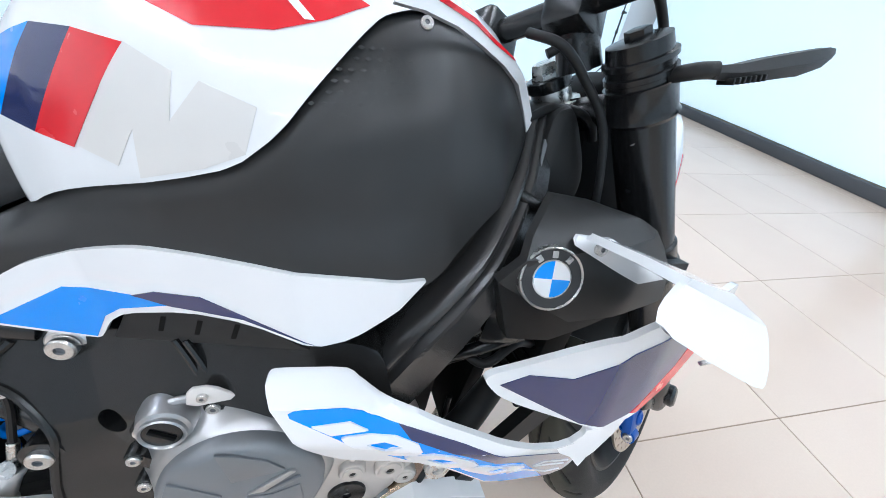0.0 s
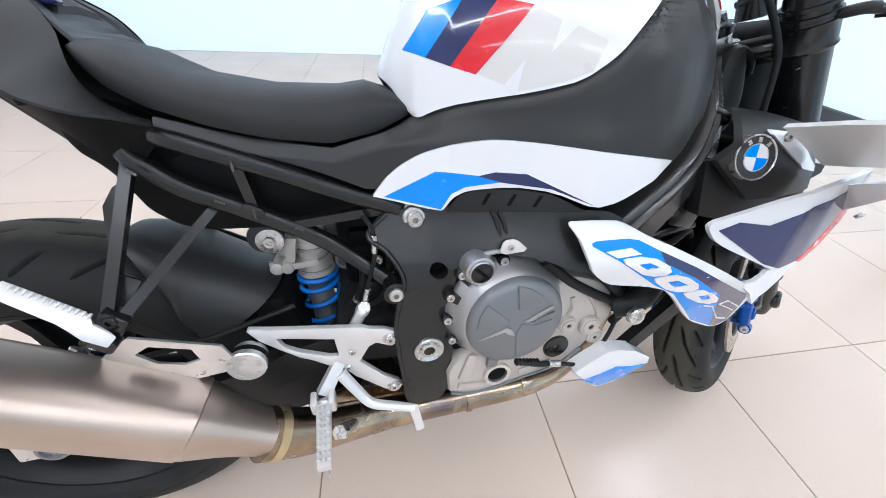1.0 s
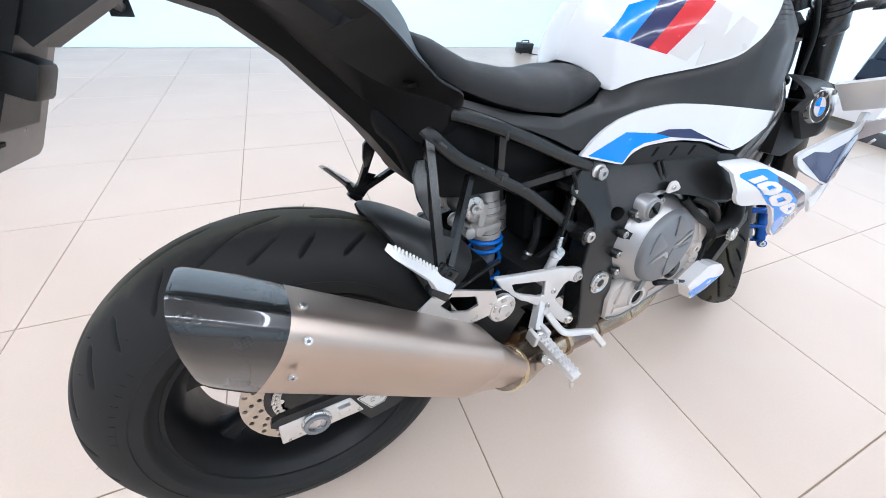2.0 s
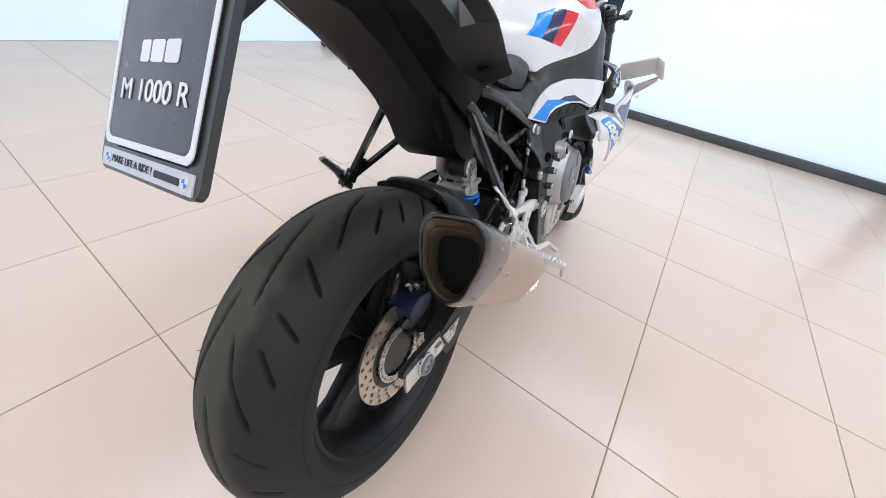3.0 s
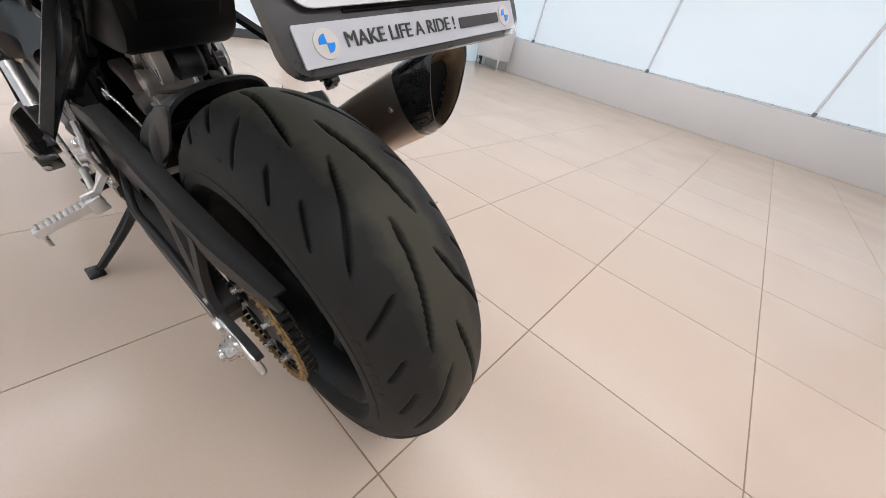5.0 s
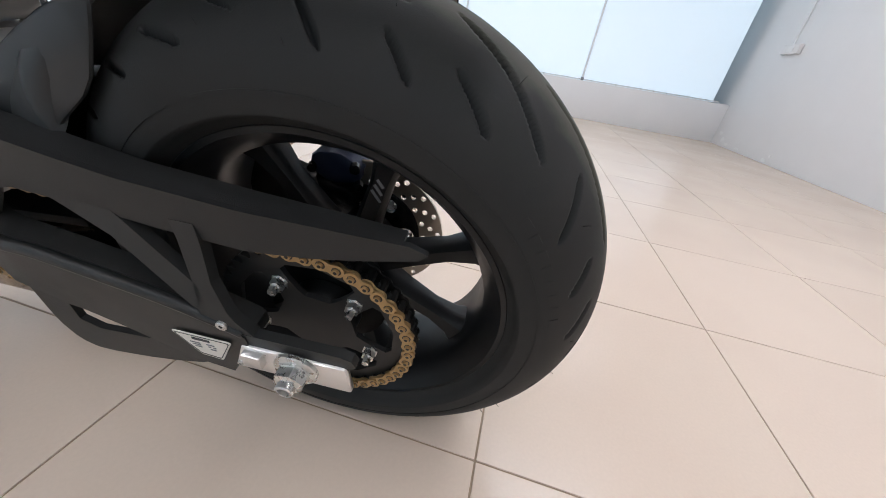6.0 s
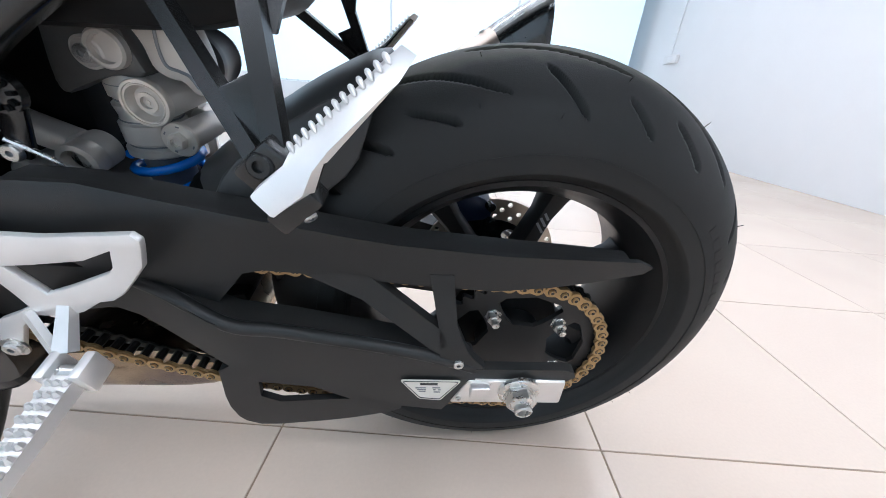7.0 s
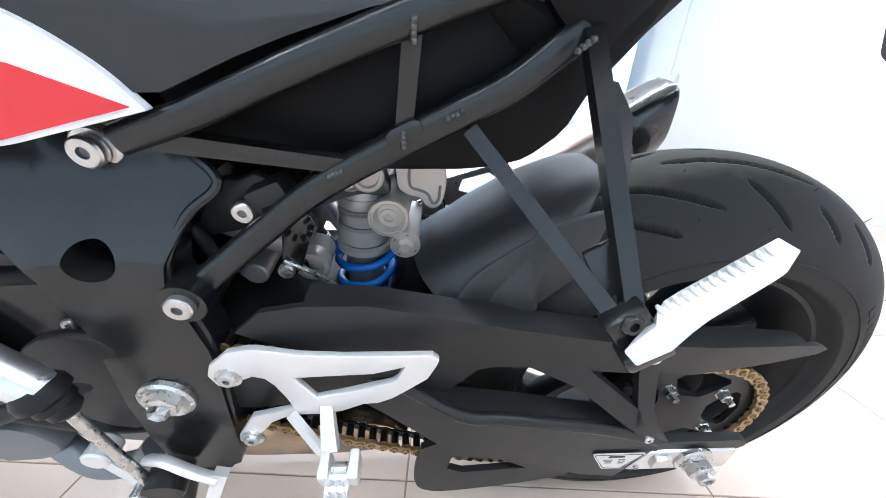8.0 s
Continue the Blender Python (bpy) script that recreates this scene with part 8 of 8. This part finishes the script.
part("oil_union", lathe([(-0.008, 0.0165), (0.0, 0.0165), (0.002, 0.0145), (0.002, 0.008), (-0.001, 0.007)], (0.963, -0.232, 0.473), (0.05, -1, 0.1), 28), STEEL, oil, "round steel union")
part("coolant_pipe", tube([(0.985, -0.12, 0.665), (1.00, -0.165, 0.62), (0.96, -0.17, 0.60)], 0.013, 12), HOSE, bike)
part("intake_pipe", tube([(0.94, -0.14, 0.66), (0.97, -0.165, 0.63), (1.02, -0.16, 0.64)], 0.022, 14), SATIN, bike)
part("radiator_cap_block", box((0.06, 0.03, 0.09), (1.060, -0.165, 0.650), (0, 14, 0), 0.01), SATIN, bike)
part("wire_loom", tube([(1.00, -0.15, 0.60), (1.035, -0.175, 0.575), (1.08, -0.17, 0.595), (1.12, -0.15, 0.57)], 0.006, 10), HOSE, bike)
part("cross_pipe", tube([(0.97, -0.15, 0.565), (1.03, -0.17, 0.60), (1.09, -0.165, 0.605)], 0.009, 10), SATIN, bike)
part("head_cover", plate(smoothed([(1.110, 0.80), (1.118, 0.875), (1.150, 0.885), (1.185, 0.80), (1.17, 0.74), (1.115, 0.75)], 2), -0.105, 0.065, bevel=0.02), PLASTIC, bike, "black plastic cover behind the forks")

# fork, bar and front wheel, turned to the left
STEER = 30.0
HEAD = Vector((1.130, -0.040, 0.930))
RAKE = Vector((0.407, 0, -0.914))
OFF = Vector((0, -0.040, 0))
TURN = Matrix.Translation(HEAD) @ Matrix.Rotation(radians(-STEER), 4, RAKE) @ Matrix.Translation(-HEAD) @ Matrix.Translation(OFF)
FA = Vector((1.472, 0, 0.298))
f_top = Vector((1.124, 0, 0.903))


def turned(bm):
    return moved(bm, TURN)


forks = part("front_fork", turned(box((0.045, 0.270, 0.034), tuple(f_top + RAKE * 0.045 + Vector((0.030, 0, 0.0))), (0, 24, 0), 0.012)), SATIN, bike, "black upside-down front fork")
part("lower_clamp", turned(box((0.06, 0.230, 0.045), tuple(f_top + RAKE * 0.250 + Vector((0.016, 0, 0))), (0, 24, 0), 0.012)), SATIN, forks, "black lower triple clamp")
for y in (-0.112, 0.112):
    top = f_top + Vector((0, y, 0))
    sgn = -1 if y < 0 else 1
    part("fork_tube", turned(lathe([(0.0, 0.032), (0.004, 0.0312), (0.225, 0.0312), (0.228, 0.0342), (0.268, 0.0345), (0.274, 0.0298), (0.46, 0.0290), (0.465, 0.024)], top, RAKE, 36)), SATIN, forks, "glossy black fork tube")
    part("fork_collar", turned(lathe([(0.020, 0.0350), (0.022, 0.0335), (0.050, 0.0335), (0.054, 0.0355), (0.058, 0.033)], top, RAKE, 36)), SATIN, forks)
    part("fork_head", turned(lathe([(-0.022, 0.020), (-0.020, 0.029), (-0.006, 0.030), (-0.005, 0.034), (0.000, 0.034), (0.001, 0.0280), (0.008, 0.0280), (0.009, 0.034), (0.014, 0.034), (0.015, 0.032), (0.021, 0.032)], top, RAKE, 36)), SATIN, forks, "ridged black fork cap")
    part("fork_adjuster", turned(lathe([(-0.030, 0.008), (-0.029, 0.012), (-0.022, 0.012)], top, RAKE, 6)), SATIN, forks)
    part("fork_slider", turned(lathe([(0.36, 0.0205), (0.575, 0.0205), (0.577, 0.027)], top - RAKE * 0.040 + Vector((0.036, -y + 0.105 * sgn, 0)), RAKE, 28)), STEEL, forks, "bright fork slider")
    bolt(TURN @ (top + RAKE * 0.085 + Vector((-0.030, 0.0, 0))), (-0.9, sgn * 0.3, 0), 0.004, forks)
    foot0 = top - RAKE * 0.040 + Vector((0.036, -y + 0.105 * sgn, 0))
    part("fork_foot", turned(join(lathe([(0.570, 0.024), (0.572, 0.030), (0.590, 0.031), (0.594, 0.026), (0.640, 0.026), (0.70, 0.022), (0.72, 0.016)], foot0, RAKE, 24), lathe([(0.0, 0.022), (0.030, 0.022), (0.034, 0.017)], foot0 + RAKE * 0.675 + Vector((0.01, 0, 0)), (0, sgn, 0), 18), box((0.085, 0.024, 0.05), tuple(foot0 + RAKE * 0.640 + Vector((-0.035, -0.004 * sgn, -0.012))), (0, 30, 0), 0.006))), SATIN, forks, "black fork foot")
    yc = 0.066 * sgn
    cal2 = part("front_caliper", turned(join(
        box((0.042, 0.024, 0.104), (1.325, yc + 0.025 * sgn, 0.342), (0, 12, 0), 0.008),
        box((0.042, 0.022, 0.098), (1.325, yc - 0.025 * sgn, 0.342), (0, 12, 0), 0.008),
        box((0.038, 0.060, 0.018), (1.313, yc, 0.392), (0, 12, 0), 0.006),
        box((0.038, 0.060, 0.016), (1.337, yc, 0.290), (0, 12, 0), 0.006),
        box((0.016, 0.064, 0.012), (1.306, yc, 0.342), (0, 12, 0), 0.005))), CALIPER, forks, "bright blue front brake caliper")
    for k in (-1, 1):
        part("brake_pad", turned(box((0.040, 0.012, 0.034), (1.318 - 0.006 * k, yc, 0.342 + 0.028 * k), (0, 12, 0), 0.003)), CASTGREY, cal2, "brown grey brake pads")
        part("piston_boss", turned(lathe([(0, 0.015), (0.004, 0.0145), (0.006, 0.011), (0.003, 0.009)], (1.325 - 0.006 * k, yc + 0.036 * sgn, 0.342 + 0.026 * k), (0, sgn, 0), 18)), CALIPER, cal2)
    for q in ((1.296, yc + 0.034 * sgn, 0.392), (1.302, yc + 0.030 * sgn, 0.286)):
        part("bolt_ear", turned(lathe([(0, 0.012), (0.026, 0.012)], (q[0], q[1], q[2]), (1, 0, -0.2), 18)), CALIPER, cal2)
        bolt(TURN @ Vector(q), TURN.to_3x3() @ Vector((-1, 0.25 * sgn, 0.1)), 0.0085, cal2)
NUT = Vector((1.150, -0.036, 0.902))
part("head_washer", lathe([(0.024, 0.034), (0.027, 0.034), (0.029, 0.030)], NUT, RAKE, 32), STEEL, forks, "bright steering head washer")
part("lock_ring", lathe([(0.006, 0.024), (0.010, 0.025), (0.024, 0.025)], NUT, RAKE, 10), STEEL, forks)
part("top_ring", lathe([(-0.010, 0.026), (-0.008, 0.028), (0.004, 0.028), (0.006, 0.026)], NUT, RAKE, 14), SATIN, forks, "black slotted lock ring")
part("head_nut", lathe([(-0.028, 0.012), (-0.027, 0.017), (-0.010, 0.0205)], NUT, RAKE, 6), STEEL, forks, "steel steering head nut")
part("handlebar", turned(tube([(0.99, -0.36, 0.945), (1.03, -0.30, 0.950), (1.085, -0.14, 0.960), (1.10, 0, 0.963), (1.085, 0.14, 0.960), (1.03, 0.30, 0.950), (0.99, 0.36, 0.945)], 0.0135, 14)), SATIN, forks, "black tapered handlebar with clamps")
for y in (-0.055, 0.055):
    part("bar_riser", turned(lathe([(0, 0.024), (0.045, 0.021)], (1.115, y, 0.905), (-0.3, 0, 1), 20)), SATIN, forks)
    part("bar_clamp", turned(box((0.060, 0.046, 0.054), (1.100, y, 0.958), (0, 20, 0), 0.009)), SATIN, forks)
    bolt(TURN @ Vector((1.120, y, 0.982)), (0.2, 0, 1), 0.006, forks)
part("bar_switch", turned(box((0.045, 0.06, 0.05), (1.035, -0.25, 0.948), (0, 10, 12), 0.012)), DEEP, forks)
for pts, r in (([(1.064, -0.120, 0.945), (1.078, -0.150, 0.936), (1.098, -0.150, 0.924), (1.118, -0.150, 0.904), (1.138, -0.150, 0.882), (1.152, -0.150, 0.858), (1.160, -0.150, 0.825), (1.165, -0.150, 0.792), (1.167, -0.150, 0.760)], 0.0046), ([(1.095, -0.090, 0.864), (1.117, -0.090, 0.875), (1.136, -0.090, 0.877), (1.160, -0.090, 0.874), (1.185, -0.088, 0.860), (1.200, -0.08, 0.84)], 0.0055), ([(1.05, -0.2, 0.99), (1.10, -0.17, 1.0), (1.2, -0.12, 0.99), (1.26, -0.10, 0.93)], 0.005), ([(1.10, -0.10, 0.93), (1.13, -0.11, 0.945), (1.155, -0.10, 0.92)], 0.005)):
    part("hose", tube(pts, r, 10), HOSE, bike)
ind = part("front_indicator", loft([[(x, -0.200 + a, z + b) for a, b in ((-w * 0.3, -h), (w * 0.3, -h), (w * 0.5, 0), (w * 0.3, h), (-w * 0.3, h), (-w * 0.5, 0))] for x, z, w, h in ((1.208, 0.918, 0.012, 0.0055), (1.232, 0.919, 0.016, 0.0070), (1.262, 0.923, 0.020, 0.0095), (1.306, 0.930, 0.020, 0.0105), (1.336, 0.937, 0.015, 0.0085), (1.349, 0.941, 0.007, 0.0045))]), PLASTIC, bike, "slim black front indicator on a ribbed stalk", smooth=25)
part("stalk", tube([tuple(TURN @ (f_top + Vector((0.0, -0.112, 0)) + RAKE * 0.02)), (1.196, -0.190, 0.918), (1.212, -0.200, 0.920)], 0.0075, 12), PLASTIC, ind)
for k in range(7):
    part("stalk_rib", box((0.0025, 0.016, 0.006), (1.224 + 0.006 * k, -0.203, 0.9115 + 0.0008 * k), (0, -8, 0), 0.0008), PLASTIC, ind)
part("fork_shroud", plate(smoothed([(1.200, 0.70), (1.185, 0.90), (1.235, 0.925), (1.300, 0.90), (1.330, 0.78), (1.30, 0.68)], 1), -0.075, 0.020, bevel=0.012), DEEP, bike, "black shroud behind the fork")
part("headlight_panel", turned(plate(smoothed([(1.385, 0.76), (1.395, 0.86), (1.44, 0.87), (1.475, 0.80), (1.45, 0.74), (1.41, 0.72)], 2), -0.090, 0.100, bevel=0.02)), WHITE, bike, "white headlight surround with red edge")
part("headlight_edge", turned(plate([(1.40, 0.715), (1.445, 0.725), (1.482, 0.795), (1.465, 0.80), (1.44, 0.75)], -0.088, 0.096, bevel=0.004)), RED, bike)
fw = wheel("front_wheel", FA.x, FA.z, 0.214, 0.046, 0.036, 7, 10, 0.05, "black forged front wheel", TURN)
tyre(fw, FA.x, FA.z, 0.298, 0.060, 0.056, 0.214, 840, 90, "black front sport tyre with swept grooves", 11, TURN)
for s in (-1, 1):
    part("brake_disc", turned(disc_mesh(FA.x, s * 0.066, FA.z, 0.115, 0.160, 26)), DISC, fw, "drilled steel brake disc")
part("front_mudguard", turned(loft([[(FA.x - r * math.cos(radians(a)), y, FA.z + r * math.sin(radians(a))) for y, r in ((-0.075, 0.285), (-0.070, 0.312), (-0.04, 0.322), (0.0, 0.325), (0.04, 0.322), (0.070, 0.312), (0.075, 0.285), (0.071, 0.284), (0.066, 0.308), (0.0, 0.320), (-0.066, 0.308), (-0.071, 0.284))] for a in range(40, 141, 5)])), MATTE, forks, "matte black front mudguard")

# the flanks of the machine: a little wider apart and not quite square to each other
SKEW = Matrix(((1, -0.0176, 0, 0), (0, 1.021, 0, 0), (0, -0.0123, 1, 0), (0, 0, 0, 1)))
for ob in bike.children_recursive:
    if ob.data.users > 1:
        ob.matrix_basis.translation = SKEW @ ob.matrix_basis.translation
    elif ob.matrix_basis == Matrix():
        ob.data.transform(SKEW)

# ---- floor ----
floor = tagged(part("floor", box((X_FRONT + 1.9 - X_BACK, Y_LEFT + 1.5 - Y_RIGHT, 0.05), ((X_FRONT + 1.6 + X_BACK) / 2, (Y_LEFT - 0.5 + Y_RIGHT) / 2, -0.0275), bevel=0), GROUT), "polished beige tiled showroom floor with brown joints", "floor", kind="structure")
P = 0.6
half = P / 2 - 0.0016


def tile_mesh():
    bm = box((2 * half, 2 * half, 0.008), (0, 0, -0.004), bevel=0.0012)
    me = bpy.data.meshes.new("tile")
    bm.to_mesh(me)
    bm.free()
    me.materials.append(TILE)
    return me


TILE_MESH = tile_mesh()
for i in range(-5, 9):
    for j in range(-13, 7):
        o = new("tile", TILE_MESH)
        o.parent = floor
        o.location = (P * (i + 0.5), P * (j + 0.5), 0)
